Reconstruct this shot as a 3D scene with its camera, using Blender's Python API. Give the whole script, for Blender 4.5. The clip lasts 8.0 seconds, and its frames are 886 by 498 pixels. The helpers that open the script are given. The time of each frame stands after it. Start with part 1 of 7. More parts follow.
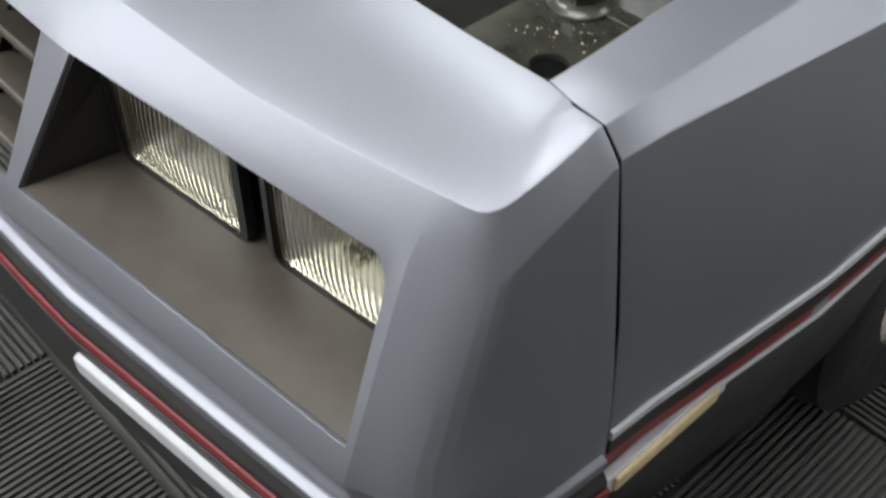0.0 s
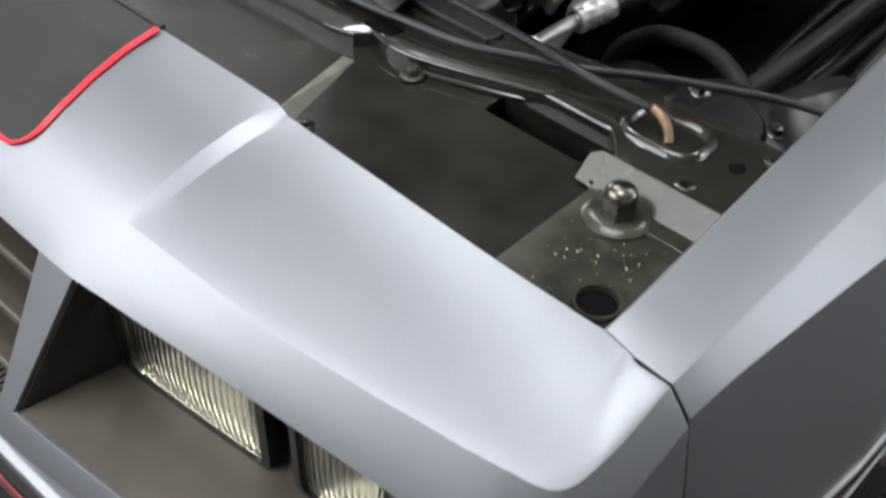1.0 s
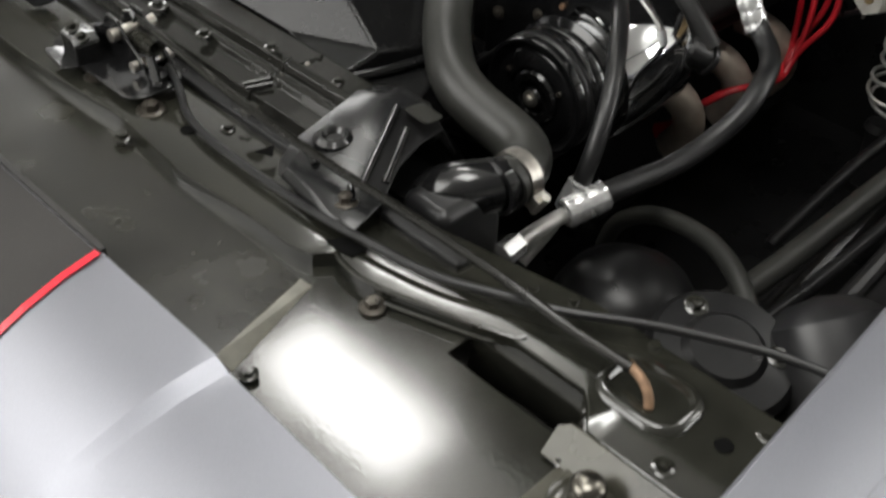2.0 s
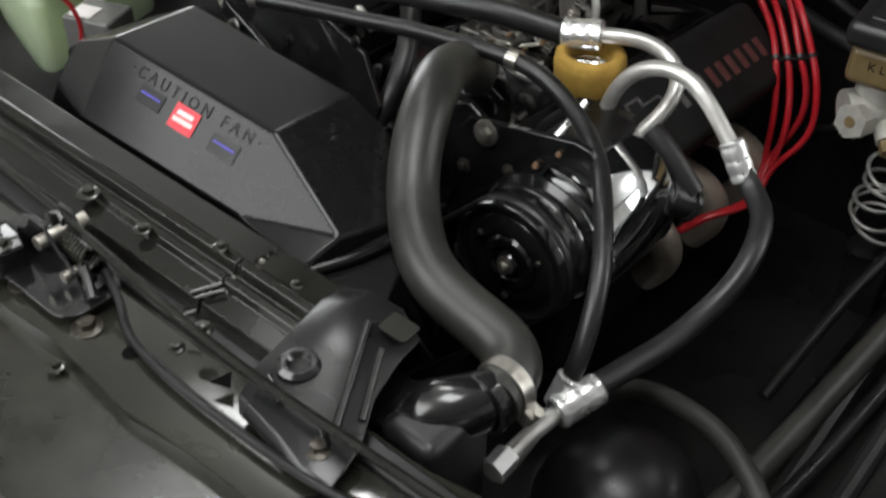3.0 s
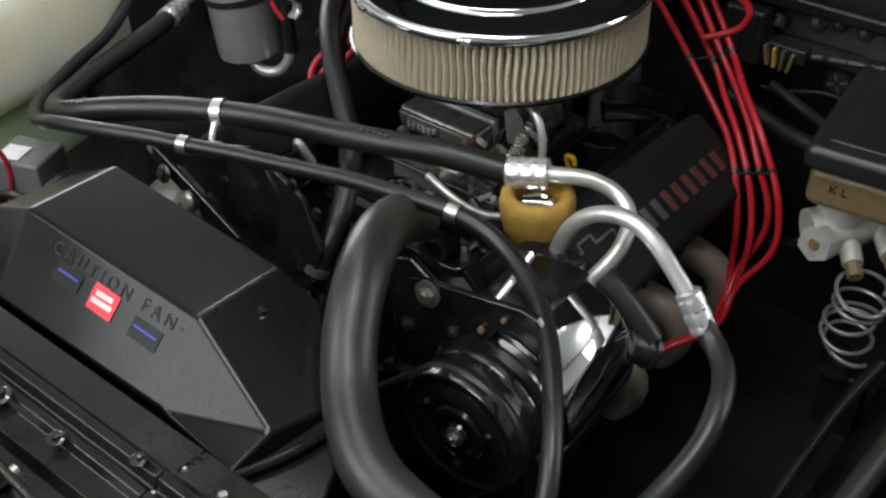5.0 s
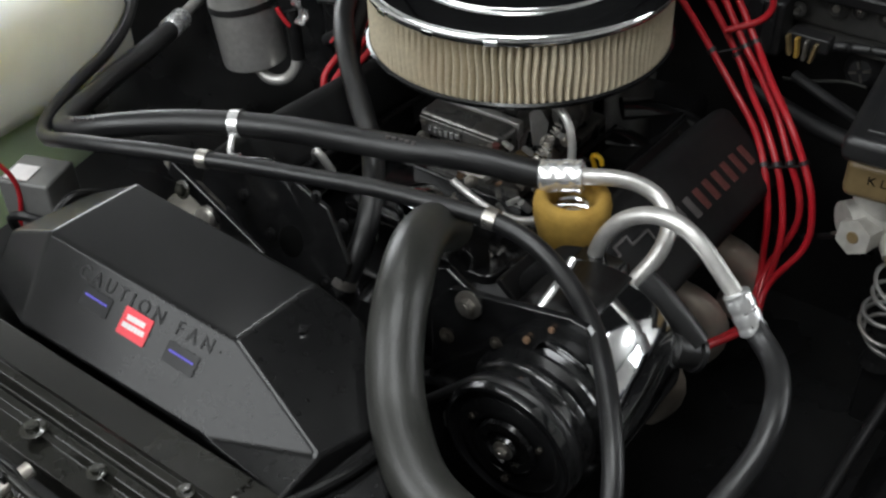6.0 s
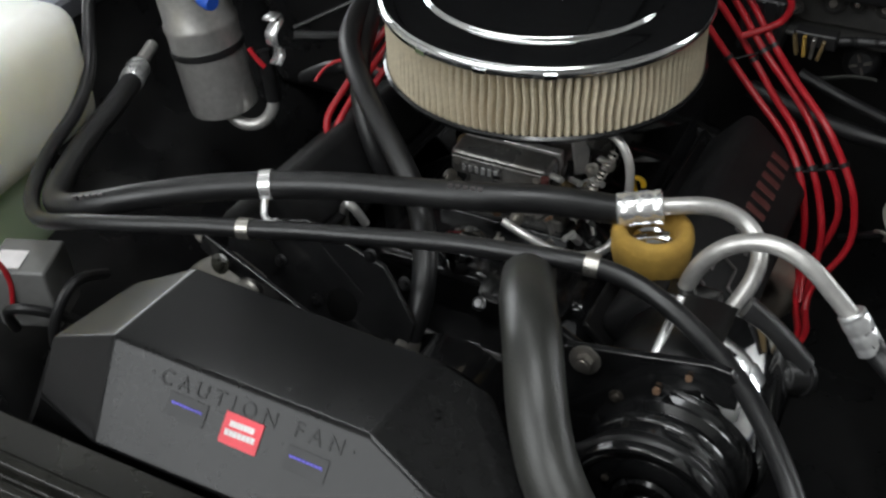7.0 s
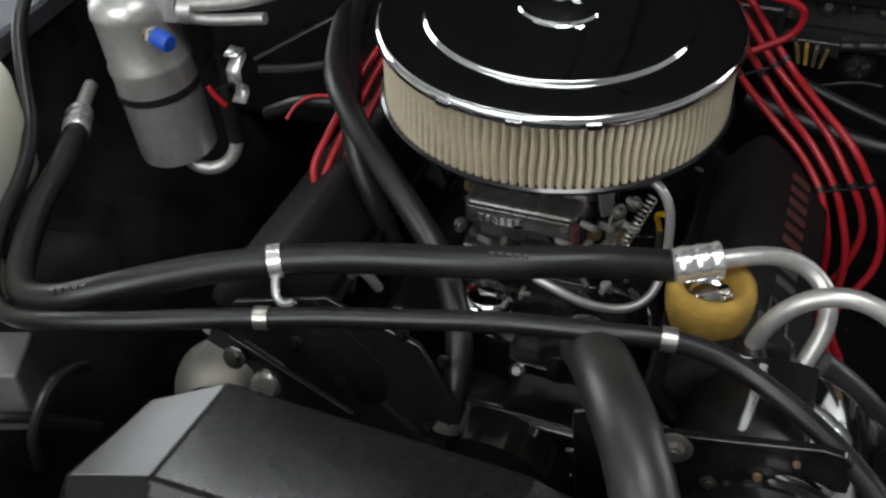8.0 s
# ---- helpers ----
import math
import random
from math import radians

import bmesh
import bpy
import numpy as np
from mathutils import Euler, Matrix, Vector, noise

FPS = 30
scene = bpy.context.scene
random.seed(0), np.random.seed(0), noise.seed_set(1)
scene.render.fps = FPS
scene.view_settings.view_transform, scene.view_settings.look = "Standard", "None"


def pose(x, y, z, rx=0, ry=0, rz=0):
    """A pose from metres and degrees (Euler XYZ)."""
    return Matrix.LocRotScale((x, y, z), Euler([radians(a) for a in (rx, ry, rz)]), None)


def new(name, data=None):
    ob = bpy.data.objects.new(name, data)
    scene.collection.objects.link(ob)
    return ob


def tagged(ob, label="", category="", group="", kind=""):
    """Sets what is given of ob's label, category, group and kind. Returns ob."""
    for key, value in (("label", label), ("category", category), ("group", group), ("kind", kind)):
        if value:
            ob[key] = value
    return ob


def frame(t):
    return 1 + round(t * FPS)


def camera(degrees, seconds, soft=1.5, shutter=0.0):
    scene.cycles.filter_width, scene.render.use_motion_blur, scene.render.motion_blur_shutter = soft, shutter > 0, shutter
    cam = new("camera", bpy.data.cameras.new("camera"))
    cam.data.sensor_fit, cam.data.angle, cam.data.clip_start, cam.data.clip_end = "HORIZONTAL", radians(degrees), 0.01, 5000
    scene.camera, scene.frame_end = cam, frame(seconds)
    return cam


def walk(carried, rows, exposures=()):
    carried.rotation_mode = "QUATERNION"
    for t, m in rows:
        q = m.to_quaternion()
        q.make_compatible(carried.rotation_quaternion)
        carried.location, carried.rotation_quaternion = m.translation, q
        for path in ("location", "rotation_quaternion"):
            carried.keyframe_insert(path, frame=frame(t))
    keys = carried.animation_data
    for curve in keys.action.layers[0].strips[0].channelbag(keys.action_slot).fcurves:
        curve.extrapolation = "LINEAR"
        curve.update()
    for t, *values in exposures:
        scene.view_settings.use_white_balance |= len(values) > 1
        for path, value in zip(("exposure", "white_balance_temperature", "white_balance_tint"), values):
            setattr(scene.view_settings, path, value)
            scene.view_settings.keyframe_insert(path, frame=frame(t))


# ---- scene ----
cam = camera(44.4, 8.0, soft=2.4, shutter=0.35)
METRES, EAST, NORTH, EYE, TILT, LEAN, TURN = 1.2000, 1.0790, -0.4491, 1.2932, -44.692, -0.618, 46.925
ROWS = [
    (0.0, 0.0, 0.0, 0.0, -0.0, 0.0, -0.0),
    (0.5, -0.0401, 0.0091, 0.067, -2.37, 0.07, 1.98),
    (1.0, -0.0552, 0.0338, 0.1129, -3.32, 1.84, 1.98),
    (1.5, -0.037, 0.0614, 0.1708, -2.73, 3.14, 1.6),
    (2.0, -0.0041, 0.0904, 0.2453, -1.56, 3.74, 0.67),
    (3.5, -0.0203, 0.1847, 0.4328, -6.02, 4.86, 5.37),
    (4.0, 0.0103, 0.1931, 0.4682, -5.37, 5.66, 5.95),
    (4.5, 0.027, 0.1989, 0.4903, -5.1, 5.95, 6.37),
    (6.0, -0.012, 0.2308, 0.5056, -5.67, 5.87, 8.83),
    (6.5, -0.1111, 0.2668, 0.5415, -10.36, 5.14, 12.7),
    (7.0, -0.1621, 0.31, 0.5898, -12.91, 4.23, 15.85),
    (7.5, -0.1825, 0.3593, 0.6506, -15.26, 2.35, 18.1),
    (8.0, -0.2207, 0.4117, 0.706, -19.27, 0.31, 20.35),
]
walk(cam, [(t, pose(EAST, NORTH, EYE, TILT, LEAN, TURN) @ pose(METRES * x, METRES * y, METRES * z, 90 + pitch, roll, yaw)) for t, x, y, z, yaw, pitch, roll in ROWS],
     exposures=[(0.0, 0.06, 6500, 10), (1.0, 0.08, 6520, 10), (1.6, 0.0, 6900, 11.5), (2.2, -0.14, 6950, 11.5), (3.3, -0.02, 6600, 10), (4.6, -0.09, 6500, 10), (6.0, -0.18, 6500, 10), (8.0, -0.42, 6500, 10)])

# ---- world and lights ----
world = bpy.data.worlds.new("garage_air")
scene.world = world
world.use_nodes = True
world.node_tree.nodes["Background"].inputs[0].default_value = (0.75, 0.8, 0.9, 1)
world.node_tree.nodes["Background"].inputs[1].default_value = 0.05
CEIL = 3.0
# Unseen panels, placed from reflections, sized and powered to balance the shading.
LIGHTS = [(-0.78, 1.09, 14, 0.62, 0.34), (2.6, 3.0, 14, 0.55, 0.6), (-1.2, -2.4, 158, 2.9, 2.8), (0.42, 0.12, 19, 0.85, 0.65), (0.85, 1.80, 9, 0.75, 0.42)]


# ---- helpers ----
def part(name, bm, material, parent=None, label="", smooth=35.0, bevel=0.0, seg=2):
    """Links a bmesh as one mesh object."""
    me = bpy.data.meshes.new(name)
    bmesh.ops.recalc_face_normals(bm, faces=bm.faces[:])
    bm.to_mesh(me)
    bm.free()
    if smooth:
        me.shade_smooth()
        me.set_sharp_from_angle(angle=radians(smooth))
    me.materials.append(material)
    ob = new(name, me)
    if parent is not None:
        ob.parent = parent
    if label:
        ob["label"] = label
    if bevel:
        m = ob.modifiers.new("edge", "BEVEL")
        m.width, m.segments, m.limit_method, m.angle_limit = bevel, seg, "ANGLE", radians(min(25, smooth or 25))
        m.harden_normals = bool(smooth)
    return ob


def thing(name, label, category, group="", kind=""):
    ob = new(name)
    ob.empty_display_size = 0.02
    return tagged(ob, label, category, group, kind)


def single(name, bm, material, label, category, group="", kind="", **kw):
    return tagged(part(name, bm, material, **kw), label, category, group, kind)


def add_box(bm, c, s, m=None):
    """A box of size s round c, turned by m."""
    r = bmesh.ops.create_cube(bm, size=1.0)
    t = Matrix.Translation(c) @ (m.to_4x4() if m is not None else Matrix()) @ Matrix.Diagonal((*s, 1))
    bmesh.ops.transform(bm, matrix=t, verts=r["verts"])
    return r["verts"]


def box(c, s, m=None):
    bm = bmesh.new()
    add_box(bm, c, s, m)
    return bm


def aim(a, b):
    """A turn that takes z to the way from a to b."""
    return (Vector(b) - Vector(a)).to_track_quat("Z", "Y").to_matrix().to_4x4()


def add_cyl(bm, a, b, r1, r2=None, n=20):
    a, b = Vector(a), Vector(b)
    r = bmesh.ops.create_cone(bm, cap_ends=True, segments=n, radius1=r1, radius2=r1 if r2 is None else r2, depth=(b - a).length)
    bmesh.ops.transform(bm, matrix=Matrix.Translation((a + b) / 2) @ aim(a, b), verts=r["verts"])
    return r["verts"]


def cyl(a, b, r1, r2=None, n=20):
    bm = bmesh.new()
    add_cyl(bm, a, b, r1, r2, n)
    return bm


def add_lathe(bm, profile, m=None, n=48, closed=False):
    """Turns a profile of (radius, height) round z."""
    rings = []
    for r, z in profile:
        if r < 1e-6:
            rings.append([bm.verts.new((0, 0, z))])
        else:
            rings.append([bm.verts.new((r * math.cos(2 * math.pi * k / n), r * math.sin(2 * math.pi * k / n), z)) for k in range(n)])
    pairs = list(zip(rings[:-1], rings[1:]))
    if closed:
        pairs.append((rings[-1], rings[0]))
    for a, b in pairs:
        for k in range(n):
            j = (k + 1) % n
            if len(a) == 1 and len(b) == 1:
                continue
            if len(a) == 1:
                bm.faces.new((a[0], b[k], b[j]))
            elif len(b) == 1:
                bm.faces.new((a[k], a[j], b[0]))
            else:
                bm.faces.new((a[k], a[j], b[j], b[k]))
    if m is not None:
        bmesh.ops.transform(bm, matrix=m, verts=[v for r in rings for v in r])


def lathe(profile, m=None, n=48, closed=False):
    bm = bmesh.new()
    add_lathe(bm, profile, m, n, closed)
    return bm


def at_axis(c, axis):
    """The pose that puts z along axis at c."""
    return Matrix.Translation(c) @ aim((0, 0, 0), axis)


def spline(pts, step=0.008):
    """A smooth line through points, evenly sampled."""
    p = [Vector(q) for q in pts]
    if len(p) == 2:
        n = max(2, int((p[1] - p[0]).length / step))
        return [p[0].lerp(p[1], k / n) for k in range(n + 1)]
    p = [2 * p[0] - p[1]] + p + [2 * p[-1] - p[-2]]
    out = []
    for i in range(1, len(p) - 2):
        a, b, c, d = p[i - 1:i + 3]
        n = max(2, int((c - b).length / step))
        for k in range(n):
            t = k / n
            out.append(0.5 * (2 * b + (c - a) * t + (2 * a - 5 * b + 4 * c - d) * t * t + (3 * b - a - 3 * c + d) * t ** 3))
    out.append(p[-2])
    return out


def relax(pts, times=6):
    for _ in range(times):
        pts = [pts[0]] + [(a + 2 * b + c) / 4 for a, b, c in zip(pts, pts[1:], pts[2:])] + [pts[-1]]
    return pts


def add_tube(bm, pts, r, n=14, step=0.008, soft=4, wobble=0.0):
    """A round hose along a smooth line; r may be a function of 0..1."""
    line = relax(spline(pts, step), soft)
    up = Vector((0.3, 0.2, 1)).normalized()
    rings = []
    for i, q in enumerate(line):
        way = (line[min(i + 1, len(line) - 1)] - line[max(i - 1, 0)]).normalized()
        side = way.cross(up)
        if side.length < 1e-4:
            side = way.orthogonal()
        side.normalize()
        up = side.cross(way)
        f = i / (len(line) - 1)
        rad = r(f) if callable(r) else r
        if wobble:
            rad *= 1 + wobble * noise.noise(q * 40)
        rings.append([bm.verts.new(q + rad * (math.cos(2 * math.pi * k / n) * side + math.sin(2 * math.pi * k / n) * up)) for k in range(n)])
    for a, b in zip(rings, rings[1:]):
        for k in range(n):
            j = (k + 1) % n
            bm.faces.new((a[k], a[j], b[j], b[k]))
    bm.faces.new(rings[0][::-1])
    bm.faces.new(rings[-1])


def tube(pts, r, n=14, step=0.008, soft=4, wobble=0.0):
    bm = bmesh.new()
    add_tube(bm, pts, r, n, step, soft, wobble)
    return bm


def prism(outline, depth, m):
    """An outline in its own xy plane, drawn out along its z, put at m."""
    bm = bmesh.new()
    lo = [bm.verts.new((x, y, 0)) for x, y in outline]
    hi = [bm.verts.new((x, y, depth)) for x, y in outline]
    bm.faces.new(lo[::-1])
    bm.faces.new(hi)
    for k in range(len(lo)):
        j = (k + 1) % len(lo)
        bm.faces.new((lo[k], lo[j], hi[j], hi[k]))
    bmesh.ops.transform(bm, matrix=m, verts=bm.verts[:])
    return bm


def rounded(w, h, r, n=5):
    out = []
    for cx, cy, a0 in ((w / 2 - r, h / 2 - r, 0), (-w / 2 + r, h / 2 - r, 90), (-w / 2 + r, -h / 2 + r, 180), (w / 2 - r, -h / 2 + r, 270)):
        for k in range(n + 1):
            a = radians(a0 + 90 * k / n)
            out.append((cx + r * math.cos(a), cy + r * math.sin(a)))
    return out


def bolt(parent, c, axis=(0, 0, 1), r=0.007, name="bolt", mat=None, washer=True):
    """A hexagon head on a washer, with its shank's end."""
    m = at_axis(c, axis)
    bm = bmesh.new()
    if washer:
        add_lathe(bm, [(0, 0), (r * 1.75, 0), (r * 1.75, r * 0.22), (r * 1.6, r * 0.3), (0, r * 0.3)], m, 20)
    v = bmesh.ops.create_cone(bm, cap_ends=True, segments=6, radius1=r, radius2=r * 0.96, depth=r * 0.9)["verts"]
    bmesh.ops.transform(bm, matrix=m @ Matrix.Translation((0, 0, r * 0.7)) @ pose(0, 0, 0, 0, 0, random.uniform(0, 60)), verts=v)
    add_lathe(bm, [(0, r * 1.3), (r * 0.55, r * 1.25), (r * 0.6, r * 1.1)], m, 12)
    return part(name, bm, mat or M_STEEL, parent)


def clamp_ring(parent, c, axis, r, w=0.012, name="hose_clamp", mat=None, screw=True):
    """A worm-drive band with its screw box."""
    m = at_axis(c, axis)
    bm = bmesh.new()
    add_lathe(bm, [(r, -w / 2), (r + 0.0014, -w / 2), (r + 0.0014, w / 2), (r, w / 2)], m, 36, True)
    if screw:
        v = add_box(bm, (0, 0, 0), (0.016, 0.009, w * 1.05))
        bmesh.ops.transform(bm, matrix=m @ pose(0, 0, 0, 0, 0, -60) @ Matrix.Translation((0, -(r + 0.004), 0)), verts=v)
        v = add_cyl(bm, (-0.013, 0, 0), (0.012, 0, 0), 0.0045, n=10)
        bmesh.ops.transform(bm, matrix=m @ pose(0, 0, 0, 0, 0, -60) @ Matrix.Translation((0, -(r + 0.007), 0)), verts=v)
    return part(name, bm, mat or M_STEEL, parent)


def lettering(name, text, size, m, material, parent, depth=0.0006):
    """Letters of the built-in font as a mesh."""
    cu = bpy.data.curves.new(name, "FONT")
    cu.body, cu.size, cu.extrude = text, size, depth
    cu.align_x, cu.align_y = "CENTER", "CENTER"
    cu.resolution_u = 3
    tmp = bpy.data.objects.new(name, cu)
    scene.collection.objects.link(tmp)
    me = bpy.data.meshes.new_from_object(tmp.evaluated_get(bpy.context.evaluated_depsgraph_get()))
    bpy.data.objects.remove(tmp)
    bpy.data.curves.remove(cu)
    me.transform(m)
    me.materials.clear()
    me.materials.append(material)
    ob = new(name, me)
    ob.parent = parent
    return ob


# ---- materials ----
def material(name, color, rough=0.5, metal=0.0, var=0.15, scale=30.0, bump=0.0, bump_scale=200.0, coat=0.0, dirt=None, dirt_amount=0.0, dirt_scale=6.0, spec=0.5, rough_var=0.08, coat_rough=0.06):
    """A surface with grain at two scales, blotches of dust or wear, and fine relief."""
    ma = bpy.data.materials.new(name)
    ma.use_nodes = True
    nt = ma.node_tree
    b = nt.nodes["Principled BSDF"]
    b.inputs["Metallic"].default_value = metal
    b.inputs["Specular IOR Level"].default_value = spec
    b.inputs["Coat Weight"].default_value = coat
    b.inputs["Coat Roughness"].default_value = coat_rough
    tc = nt.nodes.new("ShaderNodeTexCoord")
    n1 = nt.nodes.new("ShaderNodeTexNoise")
    n1.inputs["Scale"].default_value, n1.inputs["Detail"].default_value = scale, 5
    nt.links.new(tc.outputs["Object"], n1.inputs["Vector"])
    n2 = nt.nodes.new("ShaderNodeTexNoise")
    n2.inputs["Scale"].default_value, n2.inputs["Detail"].default_value = dirt_scale, 7
    nt.links.new(tc.outputs["Object"], n2.inputs["Vector"])
    ramp = nt.nodes.new("ShaderNodeMapRange")
    ramp.inputs["From Min"].default_value, ramp.inputs["From Max"].default_value = 0.3, 0.7
    ramp.inputs["To Min"].default_value, ramp.inputs["To Max"].default_value = 1 - var, 1 + var
    nt.links.new(n1.outputs["Fac"], ramp.inputs["Value"])
    mul = nt.nodes.new("ShaderNodeVectorMath")
    mul.operation = "SCALE"
    mul.inputs[0].default_value = color
    nt.links.new(ramp.outputs["Result"], mul.inputs["Scale"])
    last = mul.outputs["Vector"]
    if dirt:
        fac = nt.nodes.new("ShaderNodeMapRange")
        fac.inputs["From Min"].default_value, fac.inputs["From Max"].default_value = 0.42, 0.72
        fac.inputs["To Max"].default_value = dirt_amount
        nt.links.new(n2.outputs["Fac"], fac.inputs["Value"])
        mix = nt.nodes.new("ShaderNodeMix")
        mix.data_type = "RGBA"
        nt.links.new(fac.outputs["Result"], mix.inputs["Factor"])
        nt.links.new(last, mix.inputs["A"])
        mix.inputs["B"].default_value = (*dirt, 1)
        last = mix.outputs["Result"]
    nt.links.new(last, b.inputs["Base Color"])
    rr = nt.nodes.new("ShaderNodeMapRange")
    rr.inputs["From Min"].default_value, rr.inputs["From Max"].default_value = 0.3, 0.7
    rr.inputs["To Min"].default_value, rr.inputs["To Max"].default_value = max(0.02, rough - rough_var), min(1.0, rough + rough_var)
    nt.links.new(n2.outputs["Fac"], rr.inputs["Value"])
    nt.links.new(rr.outputs["Result"], b.inputs["Roughness"])
    if bump:
        n3 = nt.nodes.new("ShaderNodeTexNoise")
        n3.inputs["Scale"].default_value, n3.inputs["Detail"].default_value = bump_scale, 3
        nt.links.new(tc.outputs["Object"], n3.inputs["Vector"])
        bp = nt.nodes.new("ShaderNodeBump")
        bp.inputs["Strength"].default_value, bp.inputs["Distance"].default_value = bump, 0.001
        nt.links.new(n3.outputs["Fac"], bp.inputs["Height"])
        nt.links.new(bp.outputs["Normal"], b.inputs["Normal"])
    return ma


M_PAINT = material("silver_blue_paint", (0.265, 0.27, 0.302), 0.43, 0.65, 0.05, 900, coat=0.25, coat_rough=0.24, rough_var=0.03, dirt=(0.33, 0.33, 0.345), dirt_amount=0.15)
M_DARKPAINT = material("charcoal_paint", (0.034, 0.033, 0.032), 0.55, 0.0, 0.08, 600, spec=0.2, dirt=(0.09, 0.085, 0.08), dirt_amount=0.3)
M_REDLINE = material("red_stripe_paint", (0.80, 0.03, 0.05), 0.35, 0, 0.06, 80, coat=0.3)
M_REDTRIM = material("dull_red_stripe", (0.26, 0.014, 0.02), 0.42, 0, 0.12, 60, dirt=(0.12, 0.02, 0.02), dirt_amount=0.4)
M_WHITELINE = material("white_stripe", (0.62, 0.62, 0.64), 0.35, 0, 0.06, 80, coat=0.3)
M_BLACK = material("satin_black_paint", (0.008, 0.008, 0.0085), 0.33, 0, 0.25, 60, 0.12, 320, spec=0.3, dirt=(0.018, 0.017, 0.016), dirt_amount=0.3, dirt_scale=14)
M_SHEET = material("dusty_black_sheet", (0.018, 0.018, 0.0145), 0.125, 0.0, 0.25, 40, 0.04, 260, spec=0.8, dirt=(0.046, 0.0445, 0.034), dirt_amount=0.4, dirt_scale=9, rough_var=0.04)
M_GLOSS = material("gloss_black_paint", (0.009, 0.009, 0.0095), 0.15, 0, 0.2, 40, 0.05, 150, coat=0.5, dirt=(0.02, 0.02, 0.02), dirt_amount=0.2, dirt_scale=20)
M_PLASTIC = material("black_plastic", (0.014, 0.014, 0.015), 0.36, 0, 0.15, 90, 0.06, 500, dirt=(0.034, 0.033, 0.03), dirt_amount=0.35, dirt_scale=10)
M_SHROUD = material("satin_black_plastic", (0.008, 0.008, 0.0082), 0.19, 0, 0.12, 90, 0.04, 500, spec=0.27, rough_var=0.04, dirt=(0.012, 0.0118, 0.0112), dirt_amount=0.3, dirt_scale=10)
M_RUBBER = material("black_rubber", (0.010, 0.010, 0.0105), 0.38, 0, 0.2, 60, 0.2, 420, dirt=(0.026, 0.026, 0.026), dirt_amount=0.3, dirt_scale=18)
M_HOSE = material("grey_rubber_hose", (0.023, 0.0235, 0.021), 0.40, 0, 0.15, 50, 0.3, 380, dirt=(0.048, 0.0465, 0.039), dirt_amount=0.35, dirt_scale=12)
M_ALU = material("cast_aluminium", (0.58, 0.57, 0.55), 0.36, 0.65, 0.1, 120, 0.2, 400, dirt=(0.3, 0.29, 0.27), dirt_amount=0.35, dirt_scale=25)
M_BRIGHT = material("crimped_aluminium", (0.8, 0.8, 0.8), 0.25, 0.75, 0.06, 160, 0.15, 300)
M_STEEL = material("zinc_steel", (0.5, 0.48, 0.44), 0.34, 0.9, 0.15, 150, 0.2, 500, dirt=(0.16, 0.12, 0.09), dirt_amount=0.4, dirt_scale=60)
M_BAY = material("dusty_bay_paint", (0.010, 0.010, 0.0105), 0.30, 0, 0.3, 30, 0.15, 160, spec=0.45, dirt=(0.028, 0.027, 0.025), dirt_amount=0.4, dirt_scale=8)
M_SATIN = material("glossy_black_steel", (0.0115, 0.0113, 0.0098), 0.15, 0, 0.25, 50, 0.06, 260, spec=0.36, dirt=(0.027, 0.0262, 0.0222), dirt_amount=0.35, dirt_scale=11)
M_DULL = material("dull_oxidised_steel", (0.075, 0.068, 0.058), 0.3, 0.6, 0.25, 120, 0.3, 400, dirt=(0.05, 0.036, 0.026), dirt_amount=0.5, dirt_scale=50)
M_BLACKNICKEL = material("worn_black_nickel", (0.16, 0.15, 0.13), 0.22, 0.9, 0.2, 90, 0.2, 500, dirt=(0.03, 0.028, 0.024), dirt_amount=0.45, dirt_scale=60)
M_PAN = material("dusty_satin_sheet", (0.016, 0.0155, 0.0125), 0.24, 0.0, 0.25, 40, 0.05, 260, spec=0.4, dirt=(0.040, 0.0385, 0.030), dirt_amount=0.5, dirt_scale=14, rough_var=0.05)
M_DUST = material("dusty_bare_sheet", (0.034, 0.033, 0.026), 0.2, 0.1, 0.3, 60, 0.1, 300, dirt=(0.10, 0.096, 0.072), dirt_amount=0.5, dirt_scale=14)
# Near-black for the unseen hood's underside, so the chrome lid reflects dark.
M_PAD = material("unseen_hood_underside_black", (0.006, 0.006, 0.0065), 0.9, 0, 0.2, 80, 0.4, 300, spec=0.2)
M_CHROME = material("chrome", (0.86, 0.87, 0.88), 0.035, 1.0, 0.02, 60, rough_var=0.015)
M_POLISHED = material("polished_chrome_case", (0.84, 0.85, 0.86), 0.08, 1.0, 0.04, 60, rough_var=0.02)
M_RUST = material("rusty_steel", (0.26, 0.16, 0.10), 0.55, 0.5, 0.3, 120, 0.4, 500)
# Flat black that paints the dark of holes and gaps; also label print.
M_SHADE_INK = material("black_shade_and_ink", (0.004, 0.004, 0.004), 0.8, 0, 0.2, 30, spec=0.05)
# Tan of the grille slats; on the pocket floors it paints reflected light.
M_TAN = material("tan_slat_and_lit_floor_plastic", (0.085, 0.072, 0.058), 0.36, 0, 0.12, 40, 0.1, 300, dirt=(0.115, 0.10, 0.08), dirt_amount=0.5, dirt_scale=5)
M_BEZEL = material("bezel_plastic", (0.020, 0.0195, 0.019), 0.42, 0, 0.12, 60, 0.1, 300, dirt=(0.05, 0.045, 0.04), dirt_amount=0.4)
M_WIRE = material("red_silicone", (0.40, 0.010, 0.018), 0.38, 0, 0.08, 90, 0.1, 300, dirt=(0.3, 0.03, 0.03), dirt_amount=0.3, dirt_scale=30)
